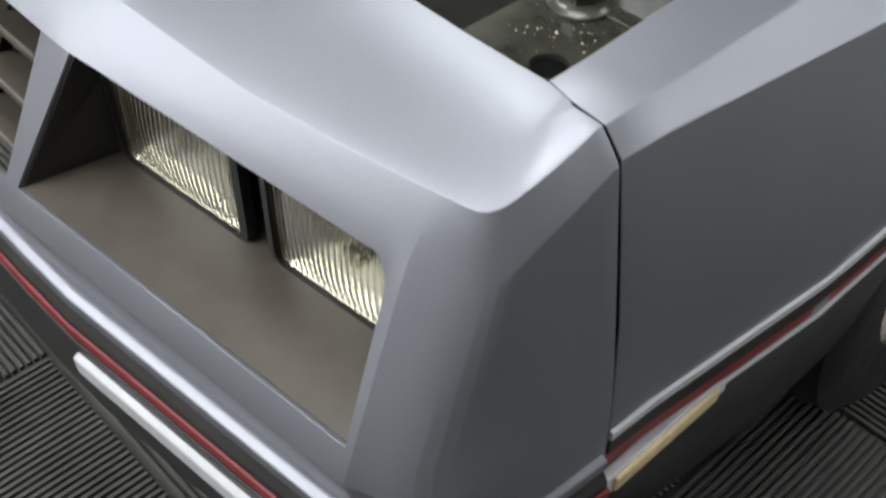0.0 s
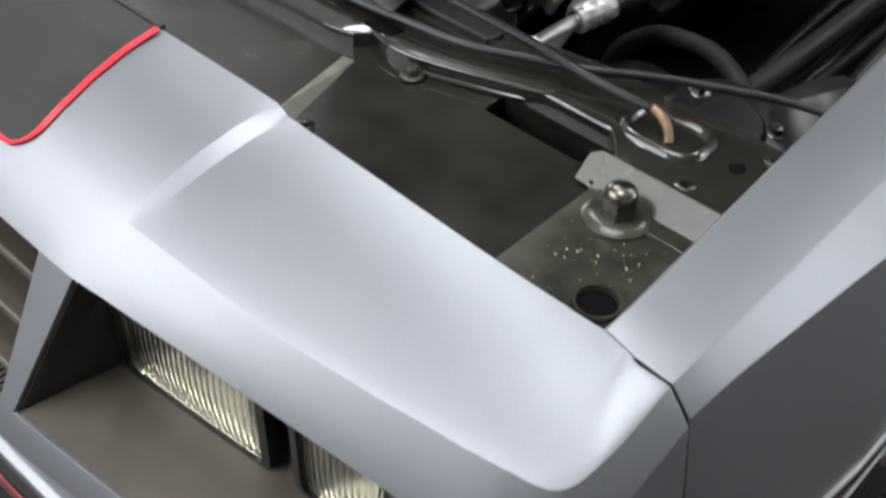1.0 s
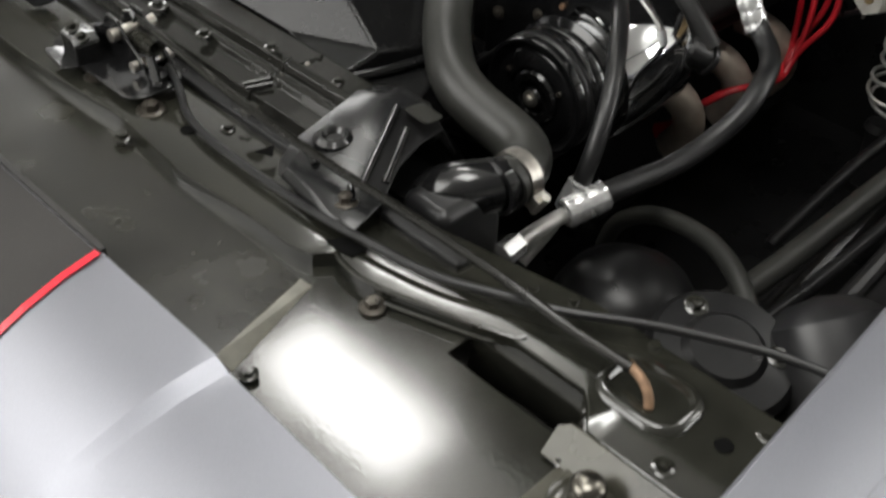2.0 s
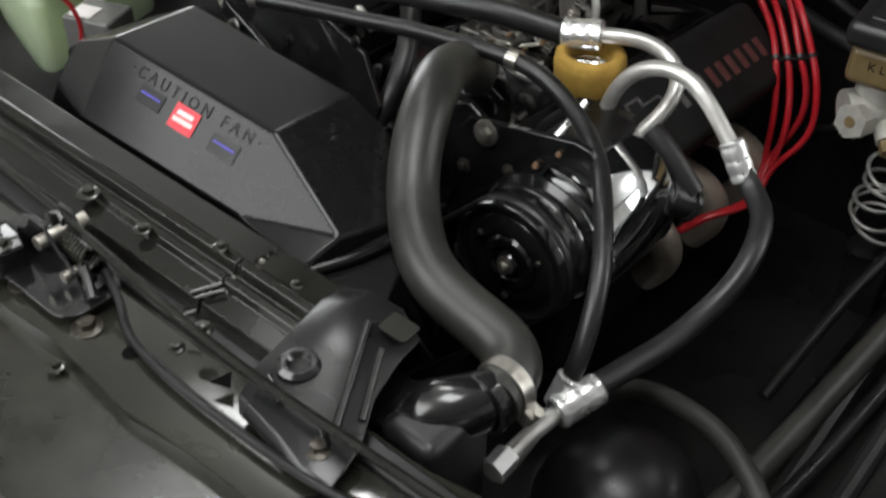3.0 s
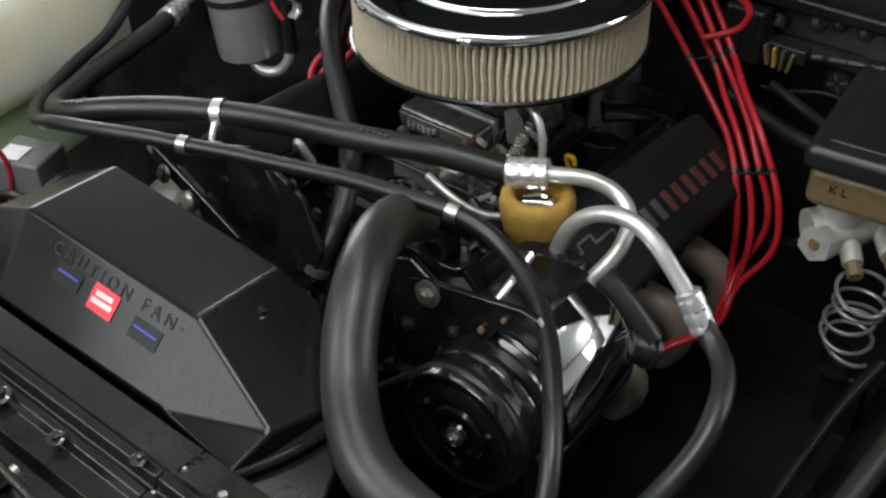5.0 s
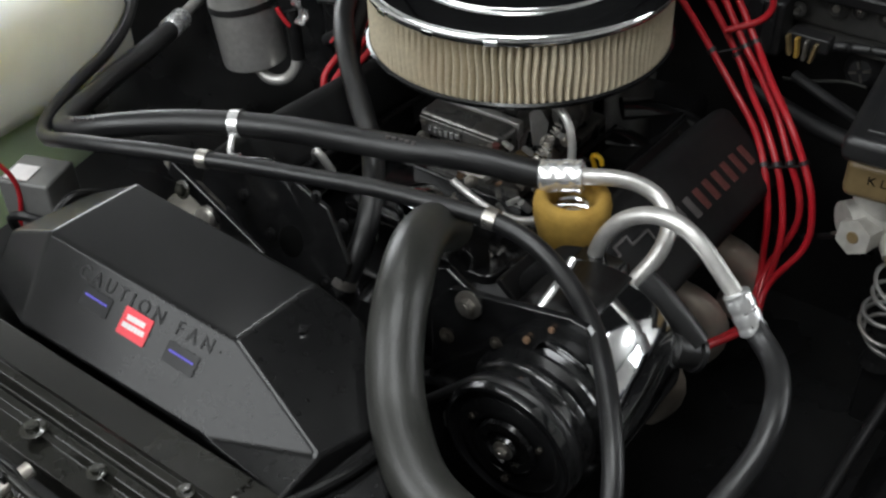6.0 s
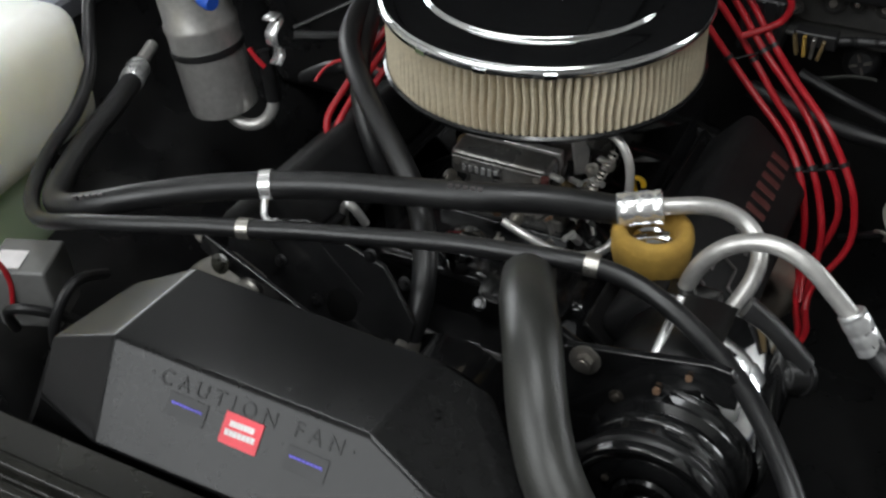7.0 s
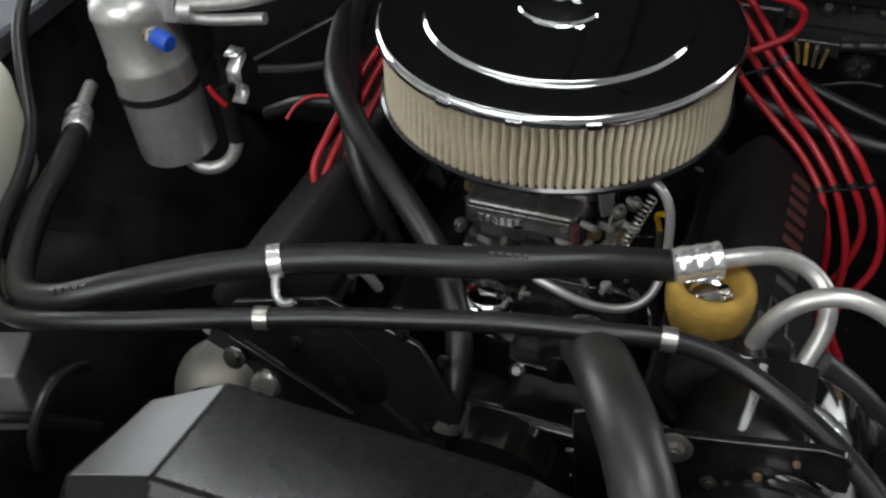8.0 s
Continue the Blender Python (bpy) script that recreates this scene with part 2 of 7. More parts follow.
M_FOAM = material("yellow_foam", (0.40, 0.245, 0.045), 0.85, 0, 0.2, 60, 0.9, 240, dirt=(0.24, 0.13, 0.02), dirt_amount=0.5, dirt_scale=22)
M_PAPER = material("cream_filter_paper", (0.55, 0.488, 0.362), 0.85, 0, 0.1, 200, 0.4, 900, dirt=(0.5, 0.4, 0.28), dirt_amount=0.35, dirt_scale=20)
M_TANK = material("milky_plastic", (0.92, 0.90, 0.80), 0.4, 0, 0.04, 20, 0.08, 100, dirt=(0.86, 0.83, 0.70), dirt_amount=0.3)
def milky(ma, weight):
    """Lets light soak into a translucent plastic."""
    b = ma.node_tree.nodes["Principled BSDF"]
    b.inputs["Subsurface Weight"].default_value = weight
    b.inputs["Subsurface Radius"].default_value = (1.0, 0.95, 0.8)
    b.inputs["Subsurface Scale"].default_value = 0.12


M_GREEN = material("green_coolant_behind_plastic", (0.50, 0.62, 0.40), 0.4, 0, 0.06, 20, dirt=(0.5, 0.62, 0.38), dirt_amount=0.5, dirt_scale=4)
milky(M_TANK, 1.0)
milky(M_GREEN, 1.0)
M_BRASS = material("yellowed_plastic", (0.16, 0.115, 0.055), 0.35, 0, 0.15, 60, 0.2, 200, dirt=(0.10, 0.06, 0.025), dirt_amount=0.4, dirt_scale=20)
M_GRIT = material("brassy_grit", (0.40, 0.36, 0.25), 0.35, 0.6, 0.3, 300)
M_LOOP = material("yellow_plastic", (0.72, 0.42, 0.02), 0.4, 0, 0.1, 60)
M_LABEL = material("tan_paper_label", (0.78, 0.60, 0.26), 0.6, 0, 0.1, 100)
M_BLUE = material("blue_cap", (0.02, 0.10, 0.55), 0.4, 0, 0.1, 80)
M_DECALBLUE = material("blue_print", (0.10, 0.08, 0.62), 0.5)
M_DECALGREY = material("grey_sticker", (0.013, 0.013, 0.0135), 0.24, 0, 0.1, 60, spec=0.25)
M_DECALRED = material("red_sticker", (0.72, 0.03, 0.05), 0.4)
M_DECALWHITE = material("white_print", (0.75, 0.72, 0.72), 0.45)
M_EMBLEM = material("grey_raised_letters", (0.13, 0.12, 0.12), 0.4, 0.4, 0.12, 120)
M_EMBLEMRED = material("worn_red_raised_letters", (0.14, 0.05, 0.045), 0.45, 0.3, 0.2, 120)
M_AMBER = material("amber_lens", (0.78, 0.62, 0.33), 0.3, 0, 0.1, 100, coat=0.3)
M_MANIFOLD = material("heat_tinted_steel", (0.46, 0.40, 0.34), 0.40, 0.55, 0.2, 40, 0.2, 200, dirt=(0.2, 0.15, 0.1), dirt_amount=0.5, dirt_scale=14)
M_REFLECTOR = material("lamp_reflector", (0.66, 0.64, 0.55), 0.10, 1.0, 0.05, 40)
M_FLOOR = material("grey_garage_tile", (0.055, 0.055, 0.052), 0.5, 0, 0.2, 30, 0.2, 150, dirt=(0.1, 0.095, 0.085), dirt_amount=0.5, dirt_scale=4)
M_RIB = material("ribbed_tile_plastic", (0.068, 0.066, 0.060), 0.55, 0, 0.2, 30, 0.2, 150, dirt=(0.16, 0.15, 0.13), dirt_amount=0.5, dirt_scale=4)
M_WALL = material("painted_plasterboard", (0.55, 0.545, 0.53), 0.8, 0, 0.04, 8, 0.1, 60, dirt=(0.24, 0.23, 0.22), dirt_amount=0.3, dirt_scale=1.5)
M_CEIL = material("white_ceiling_board", (0.72, 0.72, 0.70), 0.85, 0, 0.03, 8)


def glass(name, color=(0.96, 0.95, 0.88), rough=0.03):
    ma = bpy.data.materials.new(name)
    ma.use_nodes = True
    b = ma.node_tree.nodes["Principled BSDF"]
    b.inputs["Base Color"].default_value = (*color, 1)
    b.inputs["Roughness"].default_value, b.inputs["Transmission Weight"].default_value, b.inputs["IOR"].default_value = rough, 1.0, 1.45
    return ma


M_LENS = glass("headlamp_glass")
M_LAMP = bpy.data.materials.new("lamp_tube_glow")
M_LAMP.use_nodes = True
M_LAMP.node_tree.nodes["Principled BSDF"].inputs["Emission Color"].default_value = (1.0, 0.97, 0.92, 1)
M_LAMP.node_tree.nodes["Principled BSDF"].inputs["Emission Strength"].default_value = 6.0


M_WRINKLE = material("wrinkle_black_paint", (0.008, 0.008, 0.0085), 0.6, 0, 0.25, 80, 0.6, 420, spec=0.22, dirt=(0.018, 0.017, 0.016), dirt_amount=0.4, dirt_scale=12)

# Glow for the panels behind the added windows; neither window is in view.
M_DAY = bpy.data.materials.new("added_daylight_panel")
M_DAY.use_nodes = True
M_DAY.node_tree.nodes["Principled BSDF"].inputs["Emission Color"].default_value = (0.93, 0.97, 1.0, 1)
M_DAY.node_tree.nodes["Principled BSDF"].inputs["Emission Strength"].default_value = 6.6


# ---- the garage ----
ground = tagged(part("ground", box((0.3, 0.6, -0.05), (8.0, 9.0, 0.1)), M_FLOOR, smooth=0), "dark grey garage floor of ribbed plastic tiles", "floor", kind="structure")
TILE = 0.40
bm = bmesh.new()
for i in range(-3, 5):
    for j in range(-3, 5):
        for k in range(33):
            o = -TILE / 2 + 0.008 + k * 0.012
            c = (i * TILE + 0.1, j * TILE + 0.05)
            if (i + j) % 2:
                add_box(bm, (c[0] + o, c[1], 0.004), (0.006, TILE - 0.012, 0.008))
            else:
                add_box(bm, (c[0], c[1] + o, 0.004), (TILE - 0.012, 0.006, 0.008))
tagged(part("floor_ribs", bm, M_RIB, smooth=0), "raised ribs of grey interlocking garage tiles", "floor tile", kind="stuff")
for name, c, s in (("wall_north", (0.3, 5.2, 1.4), (8.2, 0.2, 3.0)), ("wall_south", (0.3, -4.0, 1.4), (8.2, 0.2, 3.0))):
    tagged(part(name, box(c, s), M_WALL, smooth=0), "plain pale painted garage wall", "wall", kind="structure")
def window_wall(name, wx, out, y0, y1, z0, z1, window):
    """A side wall with one added framed opening, unseen, and a glowing panel outside it."""
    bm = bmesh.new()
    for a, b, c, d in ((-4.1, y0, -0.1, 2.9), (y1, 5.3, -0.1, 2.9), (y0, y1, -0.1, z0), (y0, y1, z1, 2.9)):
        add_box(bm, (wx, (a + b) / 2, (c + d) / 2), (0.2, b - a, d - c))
    tagged(part(name, bm, M_WALL, smooth=0), "plain pale painted garage wall with an added window opening", "wall", kind="structure")
    win = thing(window, "unseen white-framed garage window, added with a glowing panel behind for reflections", "window", kind="structure")
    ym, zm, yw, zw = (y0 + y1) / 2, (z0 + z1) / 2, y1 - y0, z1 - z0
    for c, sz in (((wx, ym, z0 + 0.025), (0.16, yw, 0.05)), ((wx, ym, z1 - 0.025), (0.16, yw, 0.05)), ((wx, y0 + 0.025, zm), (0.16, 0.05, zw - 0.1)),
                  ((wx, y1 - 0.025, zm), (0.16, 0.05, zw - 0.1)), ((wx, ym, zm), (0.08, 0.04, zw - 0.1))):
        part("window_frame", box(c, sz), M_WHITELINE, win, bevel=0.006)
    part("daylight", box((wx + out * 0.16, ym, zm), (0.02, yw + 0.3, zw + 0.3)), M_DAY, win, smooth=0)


# Both windows are unseen, added for bright reflections from east and west.
window_wall("wall_east", 4.4, 1, 2.9, 5.0, 1.15, 2.82, "unseen_window_east")
window_wall("wall_west", -3.8, -1, 1.4, 3.4, 0.60, 2.6, "unseen_window_west")
tagged(part("ceiling", box((0.3, 0.6, CEIL + 0.1), (8.2, 9.4, 0.1)), M_CEIL, smooth=0), "plain white garage ceiling", "ceiling", kind="structure")
for x, y, power, w, d in LIGHTS:
    fix = thing("unseen_ceiling_light", "unseen white light panel below the garage ceiling, added to light the car", "ceiling light", "garage lights")
    fix.location = (x, y, CEIL - 0.30)
    part("drop_rod", cyl((0, 0, 0.05), (0, 0, 0.35), 0.008), M_WHITELINE, fix)
    part("housing", box((0, 0, 0.03), (w + 0.04, d + 0.04, 0.04)), M_WHITELINE, fix, bevel=0.006)
    la = bpy.data.lights.new("light", "AREA")
    la.shape, la.size, la.size_y, la.energy, la.color = "RECTANGLE", w, d, power, (0.95, 0.985, 1.0)
    lo = new("light", la)
    lo.parent = fix
    lo.location = (0, 0, -0.005)
    # Upward copy, added to brighten the ceiling that paint and plastic reflect.
    ua = la.copy()
    ua.energy = power * 0.8
    uo = new("uplight", ua)
    uo.parent = fix
    uo.matrix_basis = pose(0, 0, 0.06, 180, 0, 0)


# ---- the car's nose ----
def lerp_table(table, v):
    for (a, *p), (b, *q) in zip(table, table[1:]):
        if v <= b:
            f = max(0.0, (v - a) / (b - a))
            f = f * f * (3 - 2 * f) * 0.3 + f * 0.7
            return [i + (j - i) * f for i, j in zip(p, q)]
    return table[-1][1:]


CREASE = [(0.0, -0.140, 0.846), (0.37, -0.137, 0.8475), (0.545, -0.134, 0.849), (0.624, -0.128, 0.853), (0.68, -0.122, 0.8565), (0.745, -0.116, 0.8625)]


def nose_row(x):
    """The nose's profile at x, from the rear edge over the brow to the bottom."""
    ax, sg = abs(x), 1 if x >= 0 else -1
    back = -0.012 * min(1, max(0, (ax - 0.40) / 0.30)) - 0.008
    cy, cz = lerp_table(CREASE, ax)
    lift = 0.006 if ax < 0.414 else (0.003 if ax < 0.423 else 0.0)
    sweep = max(0, ax - 0.38) * 0.105
    round_off = 0.016 * max(0.0, min(1.0, (ax - 0.702) / 0.0186)) ** 2.2 if ax <= 0.7207 else 0.0
    top = (-0.181 + sweep - round_off * 0.57, 0.816 - round_off)
    low = (-0.243 + sweep, 0.703)
    lean = 0.020 * max(0.0, 1 - abs(ax - 0.418) / 0.06) * sg
    rise = max(0.0, min(1.0, (ax - 0.62) / 0.11))
    rear = 0.886 + 0.0030 * rise * rise * (3 - 2 * rise)
    pts = [(x, back, 0.868), (x, back, rear + lift)]
    for f in (0.25, 0.5, 0.75, 0.9):
        arc = 0.0065 * (1 - (2 * f - 1) ** 2) * (1 - 0.35 * f)
        pts.append((x - lean * f, back + (cy - back) * f, rear + (cz - rear) * f + arc + lift * (1 - f ** 3)))
    pts += [(x - lean, cy, cz), (x, *top), (x, *low), (x, low[0] - 0.010, 0.676), (x, low[0] - 0.004, 0.655), (x, low[0] + 0.012, 0.60)]
    if ax > 0.345:
        wide = 0.330 + (ax - 0.345) * 0.79 if ax < 0.387 else min(0.363 + (ax - 0.387) * 1.127, 0.7389 + (ax - 0.7206) * 0.8 if ax > 0.7206 else 9)
        pts = pts[:8] + [(sg * wide, y, z) for _, y, z in pts[8:]]
    return [Vector(p) for p in pts]


def corner_rows(sg):
    """The nose's corner and short side, back to the joint with the fender."""
    rows = [
        [(0.7355, -0.0225, 0.870), (0.7355, -0.0225, 0.8895), (0.750, -0.072, 0.8805), (0.762, -0.109, 0.8645), (0.776, -0.122, 0.822), (0.789, -0.178, 0.70), (0.796, -0.186, 0.676), (0.800, -0.180, 0.655), (0.798, -0.168, 0.60)],
        [(0.7415, -0.0255, 0.870), (0.7415, -0.0255, 0.8908), (0.757, -0.055, 0.8862), (0.772, -0.082, 0.8765), (0.786, -0.090, 0.845), (0.802, -0.115, 0.70), (0.808, -0.118, 0.676), (0.811, -0.115, 0.655), (0.811, -0.11, 0.60)],
        [(0.7475, -0.0285, 0.870), (0.7475, -0.0285, 0.892), (0.760, -0.0288, 0.8922), (0.773, -0.028, 0.891), (0.789, -0.029, 0.872), (0.808, -0.029, 0.73), (0.813, -0.029, 0.690), (0.816, -0.029, 0.655), (0.817, -0.029, 0.60)],
    ]
    out = []
    for r in rows:
        r = [Vector((sg * x, y, z)) for x, y, z in r]
        a, b, c = r[1], r[2], r[3]
        puff = 0.0020 * max(0.0, 1 - len(out) * 0.5)
        mid = [a.lerp(b, 0.5) + Vector((0, 0, puff)), b + Vector((0, 0, puff * 0.2)), b.lerp(c, 0.5) + Vector((0, 0, puff * 0.5)), b.lerp(c, 0.8) + Vector((0, 0, puff * 0.3))]
        out.append(r[:2] + mid + r[3:])
    return out


HALF = [0.0, 0.06, 0.12, 0.18, 0.24, 0.30, 0.345, 0.387, 0.411, 0.418, 0.425, 0.44, 0.46, 0.49, 0.52, 0.56, 0.60, 0.64, 0.67, 0.702, 0.708, 0.713, 0.7175, 0.7206, 0.7285]
front = [nose_row(-x) for x in reversed(HALF[1:])] + [nose_row(x) for x in HALF]
XS = [-x for x in reversed(HALF[1:])] + HALF


def refine_corner(rows, n=5):
    out = []
    ext = [2 * r0 - r1 for r0, r1 in zip(rows[0], rows[1])]
    rr = [ext] + rows + [[2 * b - a for a, b in zip(rows[-2], rows[-1])]]
    for i in range(1, len(rr) - 2):
        for k in range(n):
            t = k / n
            out.append([0.5 * (2 * b + (c - a) * t + (2 * a - 5 * b + 4 * c - d) * t * t + (3 * b - a - 3 * c + d) * t ** 3) for a, b, c, d in zip(*rr[i - 1:i + 3])])
    out.append(rows[-1])
    return out


right = refine_corner([front[-1]] + corner_rows(1))[1:]
left = refine_corner([front[0]] + corner_rows(-1))[1:]
rows = left[::-1] + front + right
row_x = [None] * len(left) + XS + [None] * len(right)


def in_hole(a, b):
    return a is not None and b is not None and (0.387 <= min(abs(a), abs(b)) and max(abs(a), abs(b)) <= 0.7206 or max(abs(a), abs(b)) <= 0.345)


header_panel = thing("header_panel", "silver-blue painted car nose panel with headlight openings", "car panel")
bm = bmesh.new()
grid = []
for r in rows:
    line = []
    for k, (a, b) in enumerate(zip(r, r[1:])):
        n = (1, 1, 1, 1, 1, 1, 2, 3, 1, 1, 2)[k]
        line += [a.lerp(b, q / n) for q in range(n)]
    line.append(r[-1])
    grid.append([bm.verts.new(p) for p in line])
CUT = range(8, 11)
for i in range(len(grid) - 1):
    for j in range(len(grid[0]) - 1):
        if j in CUT and in_hole(row_x[i], row_x[i + 1]):
            continue
        bm.faces.new((grid[i][j], grid[i + 1][j], grid[i + 1][j + 1], grid[i][j + 1]))
bmesh.ops.remove_doubles(bm, verts=bm.verts[:], dist=0.00005)
skin = part("skin", bm, M_PAINT, header_panel, smooth=60)
so = skin.modifiers.new("thickness", "SOLIDIFY")
so.thickness, so.offset = 0.006, 0
be = skin.modifiers.new("edge", "BEVEL")
be.width, be.segments, be.limit_method, be.angle_limit = 0.006, 3, "ANGLE", radians(11)


def on_top(x, y):
    """A point on the nose's top, by its place in plan."""
    r = nose_row(x)
    for a, b in zip(r[1:7], r[2:8]):
        if b.y <= y <= a.y:
            return a.lerp(b, (a.y - y) / (a.y - b.y))
    return r[1]


def sheet_on_top(edge, x0, lift, material_, name):
    """A painted field that lies on the nose between x0 and an edge line."""
    bm = bmesh.new()
    rows_ = []
    for xe, y in edge:
        rows_.append([bm.verts.new(on_top(x0 + (xe - x0) * k / 14, y) + Vector((0, 0, lift))) for k in range(15)])
    for a, b in zip(rows_, rows_[1:]):
        for k in range(14):
            bm.faces.new((a[k], a[k + 1], b[k + 1], b[k]))
    return part(name, bm, material_, header_panel, smooth=60)


edge = [(0.2690 + 0.0015 * k / 40, -0.0095 - 0.00285 * k) for k in range(41)]
edge += [(0.2705 - 0.024 * (1 - math.cos(a)), -0.1235 - 0.0215 * math.sin(a)) for a in (radians(15 * k) for k in range(1, 7))]
sheet_on_top(edge, -0.19, 0.0042, M_DARKPAINT, "charcoal_field")["label"] = "charcoal painted field on the nose"
line = [on_top(x, y) + Vector((0, 0, 0.0052)) for x, y in edge] + [on_top(0.2465 - 0.02 * k, -0.145) + Vector((0, 0, 0.0052)) for k in range(1, 22)]
bm = bmesh.new()
pairs = []
for i, q in enumerate(line):
    way = line[min(i + 1, len(line) - 1)] - line[max(i - 1, 0)]
    side = way.cross(Vector((0, 0, 1))).normalized() * 0.0035
    pairs.append((bm.verts.new(q - side), bm.verts.new(q + side)))
for a, b in zip(pairs, pairs[1:]):
    bm.faces.new((a[0], a[1], b[1], b[0]))
part("pinstripe", bm, M_REDLINE, header_panel, "thin red pinstripe")

part("charcoal_edge", box((0.0395, -0.0050, 0.882), (0.459, 0.0056, 0.0300)), M_DARKPAINT, header_panel, bevel=0.001)

# headlight pockets
for sg in (1, -1):
    def pk(x, y, z):
        return Vector((sg * x, y, z))
    sw = lambda x: (x - 0.38) * 0.105
    lo = [pk(0.364, -0.242 + sw(0.388), 0.7025), pk(0.7375, -0.242 + sw(0.7195), 0.7025)]
    hi = [pk(0.388, -0.180 + sw(0.388), 0.8155), pk(0.7195, -0.180 + sw(0.7195), 0.8155)]
    blo = [pk(0.388, -0.128 + sw(0.388), 0.707), pk(0.7195, -0.128 + sw(0.7195), 0.707)]
    bhi = [pk(0.388, -0.128 + sw(0.388), 0.817), pk(0.7195, -0.128 + sw(0.7195), 0.817)]
    # Floor gets a lighter tan than the walls, painting in its reflection.
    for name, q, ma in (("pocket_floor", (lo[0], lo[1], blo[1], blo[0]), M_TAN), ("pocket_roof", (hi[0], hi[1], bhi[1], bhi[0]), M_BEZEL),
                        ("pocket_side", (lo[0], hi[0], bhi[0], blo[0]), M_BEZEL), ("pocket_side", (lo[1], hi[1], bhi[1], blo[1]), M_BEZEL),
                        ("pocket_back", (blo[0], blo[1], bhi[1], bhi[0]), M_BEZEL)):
        bm = bmesh.new()
        bm.faces.new([bm.verts.new(p) for p in q])
        ob = part(name, bm, ma, header_panel, smooth=0)
        m = ob.modifiers.new("thickness", "SOLIDIFY")
        m.thickness, m.offset = 0.003, 0
    # a moulded rib between the lamps and a scoop on the inner wall
    part("pocket_rib", prism(rounded(0.022, 0.108, 0.003), 0.016, Matrix.Translation((sg * 0.5555, -0.128 + sw(0.5555), 0.7555)) @ pose(0, 0, 0, 90, 0, 0)), M_BEZEL, header_panel, bevel=0.002)


def headlight(cx, turn):
    h = thing("headlight", "rectangular sealed-beam headlight with fluted clear glass", "headlight", "headlights")
    h.matrix_basis = Matrix.Translation((cx, -0.160 + (abs(cx) - 0.38) * 0.105, 0.7555)) @ pose(0, 0, 0, 0, 0, turn)
    w, hh = 0.150, 0.098
    face = pose(0, 0, 0, 90, 0, 0)
    # lens: a rounded slab with vertical flutes on its front
    bm = bmesh.new()
    nx, nz = 96, 12
    def half(u):
        r = 0.012
        e = w / 2 - abs(u)
        return hh / 2 if e >= r else hh / 2 - r + math.sqrt(max(0, r * r - (r - e) ** 2))
    cols = []
    for i in range(nx + 1):
        u = -w / 2 + w * i / nx
        flute = 0.0006 * abs(math.sin(math.pi * i / 4)) if abs(u) < w / 2 - 0.008 else 0
        dome = 0.006 * (1 - (2 * u / w) ** 2)
        cols.append([bm.verts.new((u, -dome * (1 - (2 * k / nz - 1) ** 2) - flute * (1 if k % nz else 0), half(u) * (2 * k / nz - 1))) for k in range(nz + 1)])
    for a, b in zip(cols, cols[1:]):
        for k in range(nz):
            bm.faces.new((a[k], b[k], b[k + 1], a[k + 1]))
    bmesh.ops.remove_doubles(bm, verts=bm.verts[:], dist=1e-5)
    le = part("lens", bm, M_LENS, h, "fluted clear glass", smooth=20)
    m = le.modifiers.new("thickness", "SOLIDIFY")
    m.thickness, m.offset = 0.003, -1
    le.visible_shadow = False
    # reflector bowl
    bm = bmesh.new()
    rings = []
    for k in range(9):
        f = k / 8
        s = math.sqrt(1 - f * 0.93)
        rings.append([bm.verts.new((x * s, 0.004 + 0.028 * f, z * (s if s > 0.7 else s))) for x, z in rounded(w - 0.004, hh - 0.004, 0.012, 4)])
    for a, b in zip(rings, rings[1:]):
        for k in range(len(a)):
            j = (k + 1) % len(a)
            bm.faces.new((a[k], a[j], b[j], b[k]))
    bm.faces.new(rings[-1])
    part("reflector", bm, M_REFLECTOR, h, "silvered reflector bowl", smooth=60)
    part("bulb_shield", lathe([(0, -0.006), (0.007, -0.005), (0.010, 0.004), (0.010, 0.012)], Matrix.Translation((0, 0.018, 0)) @ face, 20), M_REFLECTOR, h)
    # retaining ring
    bm = bmesh.new()
    o, i_ = rounded(w + 0.012, hh + 0.010, 0.016), rounded(w - 0.002, hh - 0.002, 0.013)
    rr = []
    for loop, y in ((o, 0.006), (o, -0.003), (i_, -0.004), (i_, 0.006)):
        rr.append([bm.verts.new((x, y, z)) for x, z in loop])
    for a, b in zip(rr, rr[1:] + rr[:1]):
        for k in range(len(a)):
            j = (k + 1) % len(a)
            bm.faces.new((a[k], a[j], b[j], b[k]))
    part("retaining_ring", bm, M_PLASTIC, h, smooth=50)
    for vx in (-1, 1):
        add = lathe([(0, 0), (0.003, 0), (0.003, 0.003), (0, 0.004)], Matrix.Translation((vx * (w / 2 - 0.006), -0.004, -hh / 2 - 0.004)) @ face, 10)
        part("screw", add, M_STEEL, h)
    return h


for cx, turn in ((0.465, 5.5), (0.648, 5.5)):
    headlight(cx, turn)

# grille
grille = thing("grille", "silver and black slatted car grille", "grille")
for k in range(4):
    z = 0.708 + 0.0345 * k
    y = -0.232 + (z - 0.697) * 0.57
    part("slat", box((0, y + 0.020, z), (0.686, 0.046, 0.0085), Euler((radians(-14), 0, 0)).to_matrix()), M_TAN, grille, bevel=0.003, seg=3)
for k in range(9):
    x = -0.32 + 0.08 * k
    part("upright", box((x, -0.178, 0.752), (0.004, 0.012, 0.118), Euler((radians(-29), 0, 0)).to_matrix()), M_BLACK, grille)
# Black sheet painting the shade in the hollow behind the slats.
part("shade_backing", box((0, -0.135, 0.752), (0.70, 0.006, 0.13)), M_SHADE_INK, grille)


